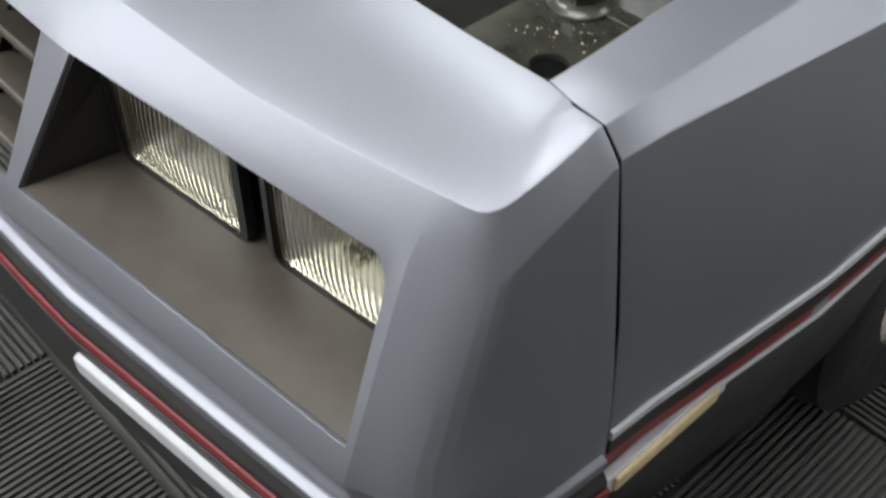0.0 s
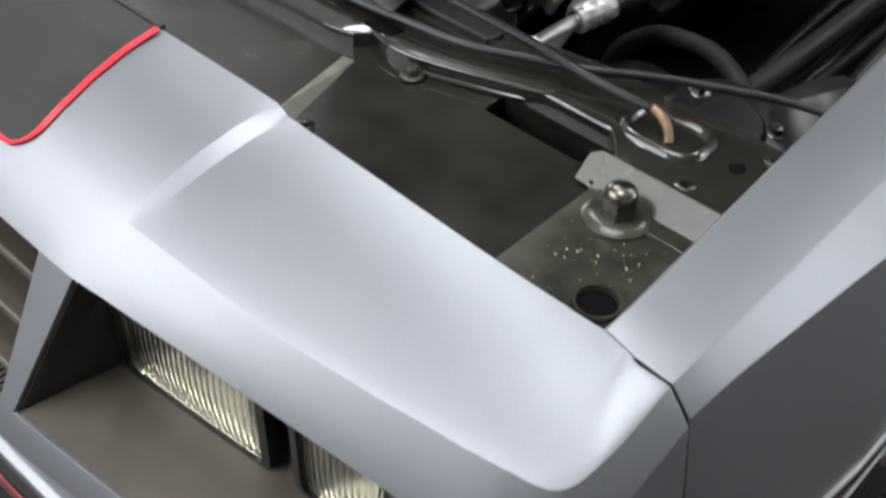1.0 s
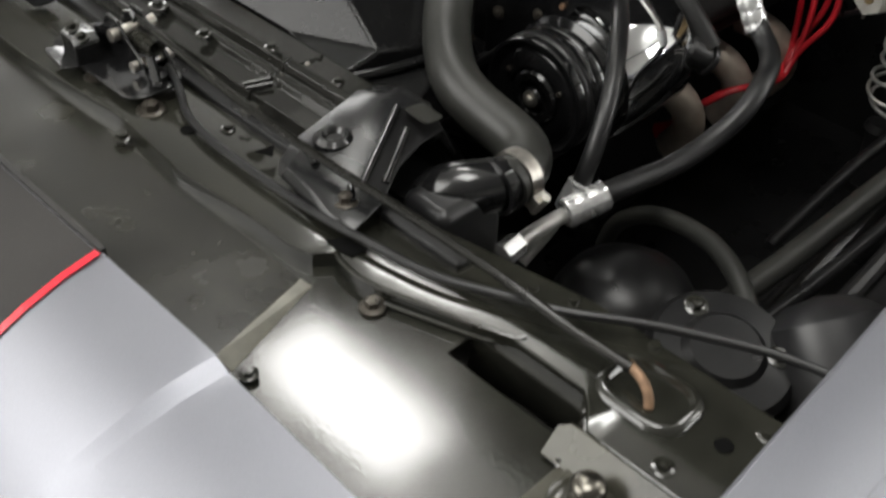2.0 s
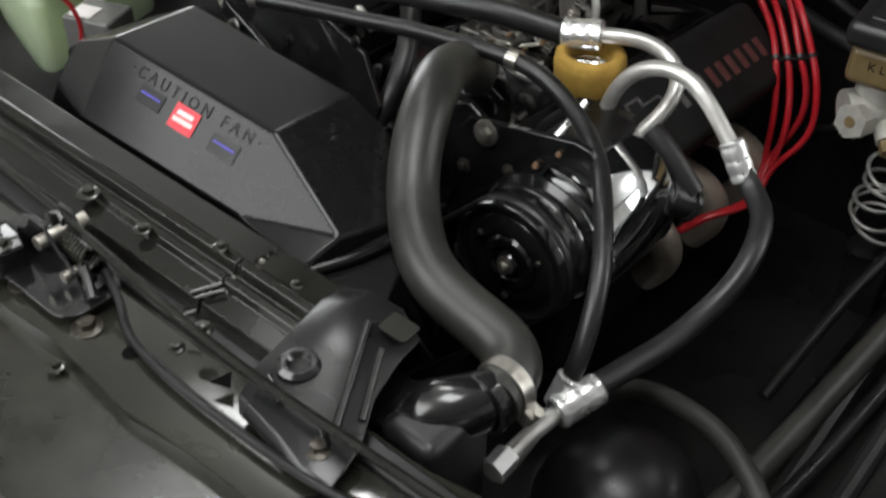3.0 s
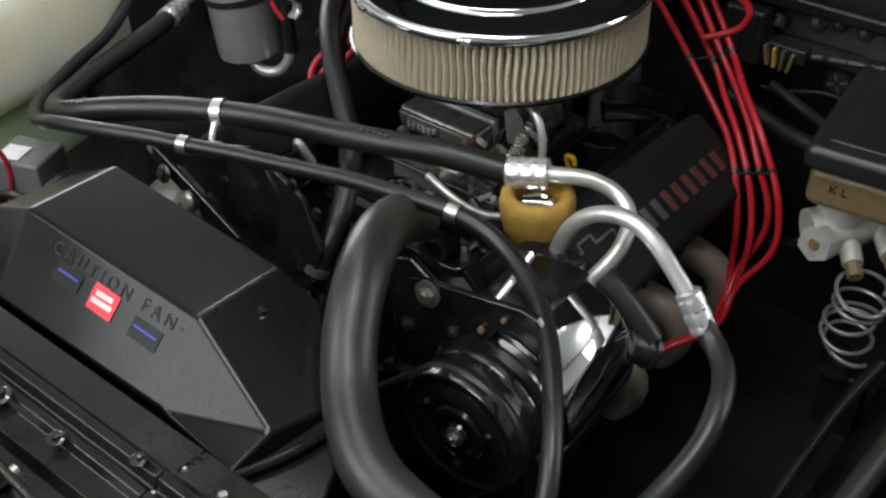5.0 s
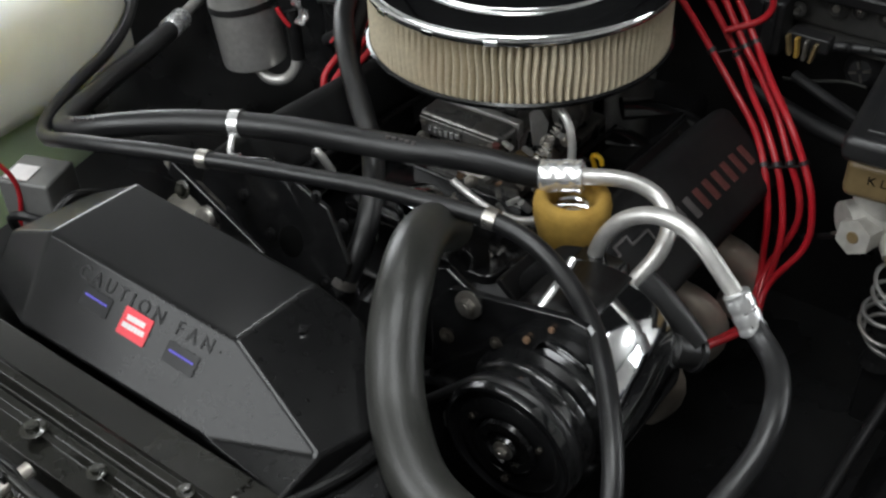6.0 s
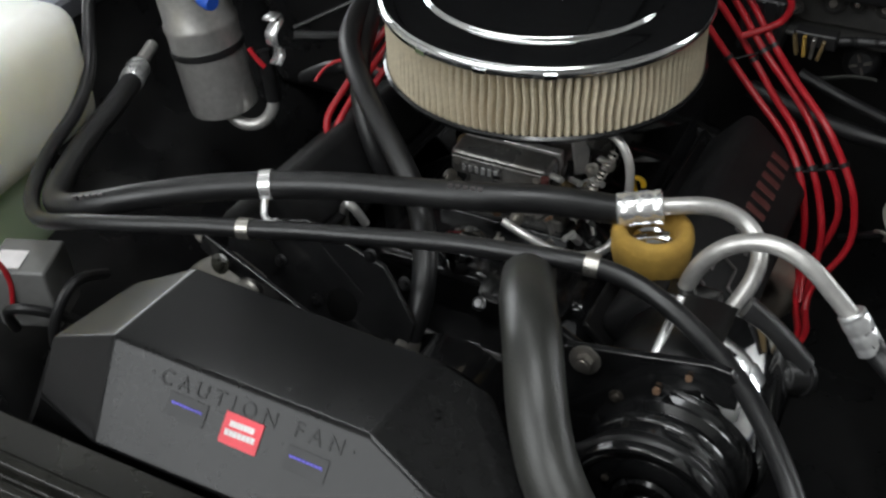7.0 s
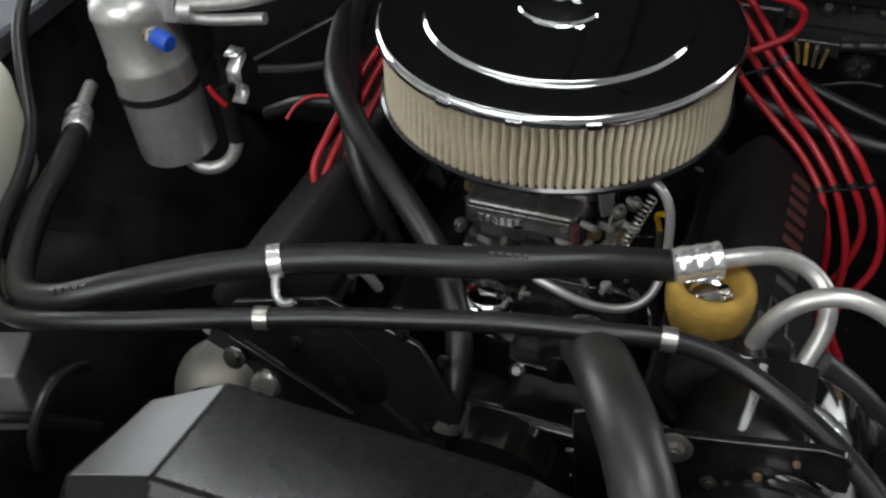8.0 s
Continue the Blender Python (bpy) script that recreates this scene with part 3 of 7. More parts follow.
# bumper: a band that follows the nose in plan
def bumper_line(out):
    pts = [(x, -0.246 + max(0, abs(x) - 0.38) * 0.105 - out) for x in [-0.72 + 0.08 * k for k in range(19)]]
    right_ = [(0.785 + out * 0.5, -0.195 - out * 0.6), (0.812 + out, -0.150), (0.818 + out, -0.09), (0.822 + out, -0.031)]
    return [(-x, y) for x, y in reversed(right_)] + pts + right_


def band(profile, material_, parent, name, label="", cut=None, bevel=0.002):
    """Sweeps a profile of (outward, height) along the bumper's line."""
    bm = bmesh.new()
    lines = [bumper_line(o) for o, _ in profile]
    n = len(lines[0])
    sel = [i for i in range(n) if cut is None or cut(lines[0][i][0])]
    cols = [[bm.verts.new((lines[j][i][0], lines[j][i][1], profile[j][1])) for j in range(len(profile))] for i in sel]
    for a, b in zip(cols, cols[1:]):
        for j in range(len(profile)):
            k = (j + 1) % len(profile)
            bm.faces.new((a[j], b[j], b[k], a[k]))
    bm.faces.new(cols[0])
    bm.faces.new(cols[-1][::-1])
    return part(name, bm, material_, parent, label, bevel=bevel)


bumper = thing("bumper", "silver-blue car bumper with red and white rub strips", "bumper")
band([(-0.03, 0.608), (-0.004, 0.608), (0.004, 0.604), (0.004, 0.592), (-0.03, 0.592)], M_PAINT, bumper, "top_rail")
band([(-0.03, 0.5915), (0.001, 0.5915), (0.008, 0.580), (0.008, 0.552), (-0.03, 0.552)], M_DARKPAINT, bumper, "rub_strip")
band([(0.0082, 0.574), (0.011, 0.572), (0.011, 0.562), (0.0082, 0.560)], M_REDTRIM, bumper, "red_insert", "red insert line", bevel=0.001)
band([(-0.03, 0.5515), (0.010, 0.5515), (0.004, 0.45), (-0.03, 0.42)], M_BEZEL, bumper, "lower_face")
band([(0.006, 0.538), (0.016, 0.534), (0.015, 0.512), (0.004, 0.508)], M_WHITELINE, bumper, "lower_bright_bar", "white lower bar", cut=lambda x: x > 0.38)


# fenders
def fender_row(y):
    """A fender's profile across the car at y, from the inner flange to the lower edge."""
    d = max(0.0, y)
    o = min(0.022, d * 0.09)
    e = min(0.3, d)
    i = -0.055 * min(0.45, d)
    return [(0.722 + i, 0.862), (0.7185 + i, 0.888), (0.722 + i, 0.8925), (0.747, 0.8935), (0.7735, 0.891), (0.789 + e * 0.075, 0.8726 - e * 0.05),
            (0.7975 + o * 0.7 + e * 0.02, 0.822 - e * 0.07), (0.810 + o, 0.735), (0.817 + o, 0.635), (0.8175 + o, 0.628), (0.8175 + o, 0.571), (0.812 + o, 0.50), (0.80 + o, 0.40)]



def fender(sg):
    f = thing("fender", "silver-blue front fender with red and white side stripes" if sg > 0 else "silver-blue front fender across the engine bay", "fender", "fenders")
    ys = [-0.0240 + 0.0436 * k for k in range(31)]
    bm = bmesh.new()
    cols = []
    for y in ys:
        row = fender_row(y)
        col = []
        for k, (x, z) in enumerate(row):
            if k > 8:
                e = abs(y - 0.78)
                if e < 0.40:
                    arch = 0.33 + math.sqrt(max(0.0, 0.385 ** 2 - e * e)) * 0.74 if e < 0.385 else 0.40
                    z = max(z, min(0.62 - 0.006 * (k - 9), arch))
            yy = max(-0.0245, -0.0175 - max(0.0, x - 0.7185) * 0.24) if y < 0 else y
            col.append(bm.verts.new((sg * x, yy, z)))
        cols.append(col)
    for a, b in zip(cols, cols[1:]):
        for k in range(len(a) - 1):
            if k < 10:
                bm.faces.new((a[k], a[k + 1], b[k + 1], b[k]))
    bmesh.ops.delete(bm, geom=[v for v in bm.verts if not v.link_faces], context="VERTS")
    sk = part("skin", bm, M_PAINT, f, smooth=24)
    so = sk.modifiers.new("thickness", "SOLIDIFY")
    so.thickness, so.offset = 0.002, -1 if sg > 0 else 1
    fb = sk.modifiers.new("edge", "BEVEL")
    fb.width, fb.segments, fb.limit_method, fb.angle_limit = 0.0022, 3, "ANGLE", radians(24)
    bm = bmesh.new()
    cols = []
    for y in ys:
        col = []
        for k, (x, z) in enumerate(fender_row(y)[10:]):
            e = abs(y - 0.78)
            if e < 0.385:
                z = max(z, min(0.60 - 0.006 * k, 0.33 + math.sqrt(0.385 ** 2 - e * e) * 0.74))
            col.append(bm.verts.new((sg * (x - 0.002), y, z)))
        cols.append(col)
    for a, b in zip(cols, cols[1:]):
        for k in range(2):
            bm.faces.new((a[k], a[k + 1], b[k + 1], b[k]))
    va = part("lower_valance", bm, M_DARKPAINT, f, "charcoal lower part of the fender", smooth=24)
    so = va.modifiers.new("thickness", "SOLIDIFY")
    so.thickness, so.offset = 0.002, -1 if sg > 0 else 1
    # Black strip added under the joint to paint its shade.
    bm = bmesh.new()
    strip_row = fender_row(0)[2:]
    cs = [[bm.verts.new((sg * (x - 0.005), y, z - 0.004)) for x, z in strip_row] for y in (-0.034, -0.016)]
    for k in range(len(strip_row) - 1):
        bm.faces.new((cs[0][k], cs[1][k], cs[1][k + 1], cs[0][k + 1]))
    part("joint_shade", bm, M_SHADE_INK, f, "black strip painting the shade inside the panel joint")
    for name, ma, z0, z1, out, y0, y1 in (("white_stripe", M_WHITELINE, 0.628, 0.616, 0.003, -0.024, 1.28), ("black_stripe", M_DARKPAINT, 0.6155, 0.597, 0.0025, -0.024, 1.28),
                                      ("red_stripe", M_REDTRIM, 0.5965, 0.578, 0.003, -0.024, 1.28), ("bright_strip", M_WHITELINE, 0.5775, 0.570, 0.005, 0.0, 1.28)):
        bm = bmesh.new()
        cs = []
        n = 26
        for k in range(n + 1):
            y = y0 + (y1 - y0) * k / n
            o = 0.0178 + min(0.022, max(0, y) * 0.09)
            base = 0.80 + o - (0.003 if z1 < 0.59 else 0)
            cs.append([bm.verts.new((sg * (base + dx), y, z)) for dx, z in ((-0.004, z0), (out, z0 - 0.002), (out, z1 + 0.002), (-0.004, z1))])
        for a, b in zip(cs, cs[1:]):
            for q in range(4):
                r = (q + 1) % 4
                bm.faces.new((a[q], a[r], b[r], b[q]))
        bm.faces.new(cs[0])
        bm.faces.new(cs[-1][::-1])
        part(name, bm, ma, f)
    if sg > 0:
        lamp = part("marker_lamp", box((0.826, 0.045, 0.566), (0.012, 0.135, 0.018)), M_AMBER, f, "amber side marker lens", bevel=0.003)
        part("marker_frame", box((0.8235, 0.045, 0.566), (0.010, 0.165, 0.024)), M_WHITELINE, f, bevel=0.002)
    return f


fender(1)
fender(-1)

# the wheel behind the fender
wheel = thing("front_wheel", "black rubber front tyre on a steel wheel", "wheel")
wheel.location = (0.70, 0.78, 0.325)
turn = pose(0, 0, 0, 0, 90, 0)
part("tyre", lathe([(0.20, -0.10), (0.29, -0.105), (0.318, -0.09), (0.325, -0.05), (0.325, 0.05), (0.318, 0.09), (0.29, 0.105), (0.20, 0.10)], turn, 64, True), M_RUBBER, wheel)
part("rim", lathe([(0, 0.06), (0.06, 0.06), (0.10, 0.03), (0.17, 0.03), (0.20, 0.09), (0.20, -0.09), (0, -0.09)], turn, 48), M_STEEL, wheel)

# raised hood, unseen; angled to block lamps and darken chrome reflections
hood = thing("hood", "unseen raised car hood, its black underside shading the bay and darkening reflections", "car hood")
hood.matrix_basis = Matrix.Translation((0, 1.36, 0.97)) @ pose(0, 0, 0, -65, 0, 0)
part("outer_skin", box((0, -0.625, 0.012), (1.34, 1.25, 0.004)), M_PAINT, hood, bevel=0.001)
part("inner_frame", box((0, -0.625, -0.002), (1.30, 1.21, 0.02)), M_PAD, hood, bevel=0.006)
for x in (-0.45, 0.0, 0.45):
    part("stiffening_rib", box((x, -0.58, -0.018), (0.07, 1.0, 0.016)), M_PAD, hood, bevel=0.006)

# ---- radiator support ----
SHELF = 0.866
# Pale grey that paints in the light reflected by the sloping fold.
M_LITFOLD = material("lit_fold_grey", (0.17, 0.165, 0.14), 0.4, 0.35, 0.2, 60, 0.1, 300, dirt=(0.08, 0.076, 0.06), dirt_amount=0.5, dirt_scale=20)
support = thing("radiator_support", "black pressed-steel radiator support panel with bolts", "radiator support")
# front shelf, with the oblong hole left open between four plates
bm = bmesh.new()
gx, gy = (-0.70, 0.498, 0.604, 0.700), (-0.012, 0.126, 0.154, 0.172)
vs = [[bm.verts.new((x, y, SHELF)) for y in gy] for x in gx]
for i in range(3):
    for j in range(3):
        if (i, j) != (1, 1):
            bm.faces.new((vs[i][j], vs[i + 1][j], vs[i + 1][j + 1], vs[i][j + 1]))
sf = part("shelf", bm, M_SHEET, support, smooth=0)
ms = sf.modifiers.new("thickness", "SOLIDIFY")
ms.thickness, ms.offset = 0.003, -1
# Black sheet below the opening, painting its dark depth.
part("slot_dark_sheet", box((0.551, 0.140, 0.815), (0.115, 0.040, 0.004)), M_SHADE_INK, support)
part("end_plate", prism([(0.619, -0.010), (0.712, -0.010), (0.712, 0.130), (0.6185, 0.130)], 0.003, Matrix.Translation((0, 0, SHELF + 0.0005))), M_DUST, support, bevel=0.001)
# upturned flange at the back of the end plate
bm = prism([(0.606, 0.0), (0.718, 0.0), (0.718, 0.028), (0.612, 0.028), (0.604, 0.022), (0.604, 0.0)], 0.003, Matrix.Translation((0, 0.106, SHELF + 0.002)) @ pose(0, 0, 0, 42, 0, 0))
part("end_flange", bm, M_DUST, support, bevel=0.0012)
part("flange_foot", box((0.668, 0.099, SHELF + 0.0045), (0.085, 0.016, 0.003)), M_DUST, support, bevel=0.001)
# pressed fold across the shelf, with the pan beside it
bm = bmesh.new()
pan = [(-0.60, 0.003, 0.0075), (0.3935, 0.003, 0.0075), (0.3668, 0.099, 0.0008), (-0.60, 0.095, 0.0008)]
lo = [bm.verts.new((x, y, SHELF - 0.002)) for x, y, h in pan]
hi = [bm.verts.new((x, y, SHELF + h)) for x, y, h in pan]
bm.faces.new(hi)
for k in range(4):
    if k != 1:
        bm.faces.new((lo[k], lo[(k + 1) % 4], hi[(k + 1) % 4], hi[k]))
part("raised_pan", bm, M_PAN, support, smooth=0)
# The fold's brightness is put into its colour.
bm = bmesh.new()
fold = [(0.394, 0.003, 0.0076), (0.4085, 0.0045, 0.0005), (0.3785, 0.101, 0.0005), (0.3672, 0.099, 0.0010)]
bm.faces.new([bm.verts.new((x, y, SHELF + h)) for x, y, h in fold])
ob = part("cross_fold", bm, M_LITFOLD, support, "sloping fold painted pale for the light it reflects", smooth=0)
mm = ob.modifiers.new("thickness", "SOLIDIFY")
mm.thickness = 0.0012



def front_edge(x):
    """Where the beam's front edge runs, by x."""
    tab = [(-0.70, 0.098), (-0.05, 0.100), (0.05, 0.106), (0.10, 0.110), (0.135, 0.107), (0.204, 0.102), (0.273, 0.108), (0.342, 0.110), (0.362, 0.115), (0.374, 0.131), (0.395, 0.125), (0.42, 0.126), (0.466, 0.140), (0.508, 0.154), (0.530, 0.160), (0.60, 0.160), (0.615, 0.132), (0.72, 0.132)]
    for (a, p), (b, q) in zip(tab, tab[1:]):
        if x <= b:
            return p + (q - p) * max(0.0, (x - a) / (b - a))
    return tab[-1][1]


# the beam: a flat pressed top with a short turned-down front edge
bm = bmesh.new()
cols = []
for k in range(117):
    x = -0.70 + 1.416 * k / 116
    fy = front_edge(x)
    by = 0.215 + 0.024 * max(0, min(1, (x - 0.40) / 0.14))
    cols.append([bm.verts.new((x, y, z)) for y, z in ((fy, 0.866), (fy + 0.0006, 0.8778), (fy + 0.0012, 0.8787), (fy + 0.0026, 0.8792), (by - 0.006, 0.8738), (by - 0.002, 0.8728), (by + 0.001, 0.868), (by + 0.006, 0.80), (fy + 0.003, 0.80))])
for a, b in zip(cols, cols[1:]):
    for q in range(9):
        r = (q + 1) % 9
        bm.faces.new((a[q], a[r], b[r], b[q]))
bm.faces.new(cols[0])
bm.faces.new(cols[-1][::-1])
part("beam", bm, M_SHEET, support, smooth=30)
# rolled lips along the front edge beside the slot
part("rolled_bead", tube([(0.372, 0.130, 0.8782), (0.382, 0.1265, 0.8790), (0.398, 0.1245, 0.8787), (0.42, 0.1265, 0.8784), (0.466, 0.1405, 0.8784), (0.508, 0.1545, 0.8784), (0.530, 0.162, 0.8784), (0.534, 0.168, 0.8792)], 0.0022, 10, 0.008, 1), M_SHEET, support)
part("rolled_bead", tube([(0.432, 0.126, 0.8685), (0.470, 0.1385, 0.8690), (0.507, 0.152, 0.869), (0.516, 0.158, 0.868)], 0.0022, 10, 0.008, 1), M_SHEET, support)
# Thin black patch laid on the beam to paint a dark gap.
part("painted_gap", prism([(0.357, 0.133), (0.366, 0.146), (0.388, 0.150), (0.386, 0.134), (0.374, 0.132)], 0.0006, Matrix.Translation((0, 0, 0.8795))), M_SHADE_INK, support)
# pressed boss where the rod enters
m = Matrix.Translation((0.626, 0.190, 0.8752)) @ pose(0, 0, 0, -3, 0, 0)
bm = bmesh.new()
loops = []
for w, z in ((0.074, 0.0), (0.068, 0.005), (0.058, 0.0055), (0.052, 0.001), (0.046, -0.001)):
    loops.append([bm.verts.new(m @ Vector((x, y * 0.78, z))) for x, y in rounded(w, w, w * 0.33, 6)])
for a, b in zip(loops, loops[1:]):
    for k in range(len(a)):
        j = (k + 1) % len(a)
        bm.faces.new((a[k], a[j], b[j], b[k]))
bm.faces.new(loops[-1])
part("pressed_boss", bm, M_SHEET, support, "oval pressed boss", smooth=60)
# Black discs laid on the panel paint the dark of its holes.
part("painted_hole", lathe([(0, 0.0), (0.0045, 0.0)], Matrix.Translation((0.634, 0.187, 0.8750)), 16), M_SHADE_INK, support)
part("painted_hole", lathe([(0, 0.0), (0.0065, 0.0)], Matrix.Translation((0.686, 0.190, 0.8772)), 16), M_SHADE_INK, support)
part("painted_hole", lathe([(0, 0.0), (0.007, 0.0)], Matrix.Translation((0.160, 0.142, 0.8785)), 16), M_SHADE_INK, support)
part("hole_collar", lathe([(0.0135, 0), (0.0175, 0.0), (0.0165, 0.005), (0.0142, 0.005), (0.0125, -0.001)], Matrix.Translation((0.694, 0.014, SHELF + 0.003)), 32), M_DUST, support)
part("painted_hole", lathe([(0, 0.0), (0.0135, 0.0)], Matrix.Translation((0.694, 0.014, SHELF + 0.0042)), 24), M_SHADE_INK, support)
for c, r in (((0.670, 0.146, 0.8783), 0.0048), ((0.700, 0.220, 0.8745), 0.0045), ((0.428, 0.118, 0.868), 0.006), ((0.421, 0.010, 0.870), 0.0042), ((0.112, 0.136, 0.8778), 0.0075),
             ((0.124, 0.098, 0.872), 0.0045), ((0.03, 0.13, 0.8778), 0.0065), ((0.618, 0.108, 0.870), 0.0028), ((0.18, 0.17, 0.8760), 0.004), ((0.15, 0.245, 0.915), 0.004)):
    bolt(support, c, (0, 0, 1), r, mat=M_DULL if r > 0.0059 else M_SHEET)
for x, y in ((0.50, 0.235), (0.455, 0.226), (0.53, 0.246), (0.60, 0.252)):
    part("weld_nut", lathe([(0, 0.003), (0.004, 0.003), (0.005, 0)], Matrix.Translation((x, y - 0.020, 0.8742)), 12), M_SHEET, support)

# hood stop screwed into the end plate
stop = thing("hood_bumper_stop", "dark hexagonal hood stop on a steel washer", "hood stop")
stop.location = (0.652, 0.092, SHELF + 0.0035)
part("washer", lathe([(0, 0), (0.025, 0), (0.025, 0.0022), (0.021, 0.005), (0.015, 0.0055), (0, 0.0055)], None, 40), M_DUST, stop)
part("cap", lathe([(0, 0.004), (0.0135, 0.004), (0.0135, 0.019), (0.0128, 0.022)], None, 6), M_BLACKNICKEL, stop, bevel=0.0015, seg=3)
part("crown", lathe([(0.0118, 0.018), (0.0117, 0.0225), (0.0105, 0.0255), (0.007, 0.0278), (0, 0.0288)], None, 32), M_BLACKNICKEL, stop)

# hood prop rod
rod = thing("hood_prop_rod", "thin black steel prop rod with a rusty bent end", "prop rod")
part("rod", tube([(-0.40, 0.190, 0.948), (-0.16, 0.182, 0.938), (0.03, 0.175, 0.930), (0.21, 0.166, 0.922), (0.305, 0.169, 0.915), (0.389, 0.177, 0.908), (0.462, 0.183, 0.902), (0.516, 0.186, 0.897), (0.553, 0.186, 0.893), (0.590, 0.188, 0.892), (0.610, 0.1885, 0.892)], 0.0040, 10, 0.01), M_SATIN, rod)
part("bent_end", tube([(0.606, 0.1898, 0.892), (0.618, 0.188, 0.891), (0.627, 0.185, 0.887), (0.632, 0.182, 0.881), (0.633, 0.180, 0.877)], 0.0037, 10, 0.004), M_RUST, rod, "rusty bent rod end")

cable = single("hood_release_cable", tube([(0.085, 0.175, 0.896), (0.121, 0.164, 0.892), (0.150, 0.148, 0.889), (0.199, 0.141, 0.888), (0.27, 0.140, 0.888), (0.347, 0.143, 0.889), (0.40, 0.150, 0.889), (0.454, 0.160, 0.888), (0.50, 0.180, 0.889), (0.543, 0.199, 0.889), (0.58, 0.227, 0.888), (0.619, 0.252, 0.886), (0.67, 0.278, 0.885), (0.72, 0.292, 0.884)], 0.0036, 10, 0.008), M_RUBBER, "thin black hood release cable along the radiator support", "cable")

# hood latch
latch = thing("hood_latch", "oily black steel hood latch on the radiator support", "hood latch")
latch.location = (-0.052, 0.004, 0.0)
part("base_plate", prism(rounded(0.15, 0.062, 0.02), 0.003, Matrix.Translation((0.085, 0.148, 0.8875))), M_GLOSS, latch, bevel=0.001)
part("bracket", prism([(-0.018, 0), (0.018, 0), (0.018, 0.022), (0.010, 0.028), (-0.018, 0.024)], 0.026, Matrix.Translation((0.062, 0.142, 0.889)) @ pose(0, 0, 0, 90, 0, -8)), M_GLOSS, latch, bevel=0.0025)
part("bracket_flange", prism(rounded(0.046, 0.020, 0.006), 0.003, Matrix.Translation((0.055, 0.110, 0.891)) @ pose(0, 0, 0, -14, 0, -8)), M_GLOSS, latch, bevel=0.001)
for y in (0.150, 0.176):
    part("side_plate", prism([(-0.04, 0), (0.052, 0), (0.046, 0.016), (0.026, 0.030), (0.012, 0.046), (-0.006, 0.046), (-0.018, 0.030), (-0.034, 0.022)], 0.003, Matrix.Translation((0.088, y, 0.890)) @ pose(0, 0, 0, 90, 0, 0)), M_GLOSS, latch, bevel=0.001)
bm = bmesh.new()
add_tube(bm, [(0.080 + 0.00062 * k, 0.163 + 0.008 * math.cos(k * 0.9), 0.914 + 0.008 * math.sin(k * 0.9)) for k in range(90)], 0.0016, 6, 0.004, 0)
part("spring", bm, M_SHEET, latch)
part("pivot", cyl((0.098, 0.140, 0.922), (0.098, 0.186, 0.922), 0.006, n=14), M_STEEL, latch)
part("pivot", cyl((0.124, 0.142, 0.900), (0.124, 0.184, 0.900), 0.005, n=14), M_STEEL, latch)
part("hook", prism([(-0.006, -0.01), (0.012, -0.012), (0.020, 0.012), (0.010, 0.034), (0.0, 0.030), (0.006, 0.014)], 0.005, Matrix.Translation((0.085, 0.166, 0.905)) @ pose(0, 0, 0, 90, 0, 10)), M_GLOSS, latch, bevel=0.001)
part("lever", tube([(0.10, 0.170, 0.922), (0.125, 0.160, 0.912), (0.150, 0.150, 0.900), (0.158, 0.146, 0.896)], 0.0045, 8, 0.008), M_GLOSS, latch)
part("grommet", lathe([(0.004, 0), (0.009, 0), (0.010, 0.005), (0.006, 0.008), (0.004, 0.008)], Matrix.Translation((0.140, 0.158, 0.8905)), 18), M_RUBBER, latch)
for p in ((0.050, 0.128, 0.9155), (0.070, 0.126, 0.914)):
    bolt(latch, p, (0, -0.3, 1), 0.0045, mat=M_SHEET)
# Flat black patch painting the dark of a slot.
painted_slot = part("painted_slot", prism(rounded(0.036, 0.024, 0.006), 0.0012, Matrix.Translation((-0.128, 0.160, 0.8865))), M_SHADE_INK, support)

# upper radiator mounting panel with its pressed ridges
mount = thing("radiator_mount_panel", "black pressed-steel upper radiator mount with long ridges", "mount panel")
def ridge_panel(x0, x1, name):
    bm = bmesh.new()
    sec = [(0.200, 0.880), (0.205, 0.895), (0.224, 0.897), (0.229, 0.903), (0.235, 0.904), (0.238, 0.899), (0.241, 0.899), (0.245, 0.908), (0.252, 0.910), (0.257, 0.905), (0.259, 0.899), (0.291, 0.897), (0.294, 0.885)]
    a = [bm.verts.new((x0, y, z)) for y, z in sec]
    b = [bm.verts.new((x1, y, z)) for y, z in sec]
    for k in range(len(sec) - 1):
        bm.faces.new((a[k], a[k + 1], b[k + 1], b[k]))
    bm.faces.new(a)
    bm.faces.new(b[::-1])
    bm.faces.new((a[0], b[0], b[-1], a[-1]))
    part(name, bm, M_SATIN, mount, bevel=0.0022, seg=2)
ridge_panel(-0.56, 0.168, "pressed_panel")
ridge_panel(0.1695, 0.262, "pressed_panel")
# Weld beads along the seam; every fourth is bright steel, painting a glint.
wrng = random.Random(5)
for k in range(11):
    y = 0.208 + 0.0075 * k
    part("weld_bead", lathe([(0, 0.002), (0.0016, 0.0015), (0.0025, 0)], Matrix.Translation((0.169 + wrng.uniform(-0.003, 0.003), y, 0.897 + (0.010 if 0.243 < y < 0.257 else 0.005 if 0.228 < y < 0.237 else 0.0015)))), M_STEEL if k % 4 == 0 else M_SATIN, mount)
# Short glossy ridges added where glints streak beside the seam.
for a, b in (((0.160, 0.204, 0.899), (0.172, 0.226, 0.9015)), ((0.168, 0.202, 0.899), (0.180, 0.222, 0.9015)), ((0.172, 0.186, 0.894), (0.178, 0.195, 0.897))):
    part("seam_glint_lip", tube([a, b], 0.0018, 8, 0.01, 0), M_SATIN, mount)
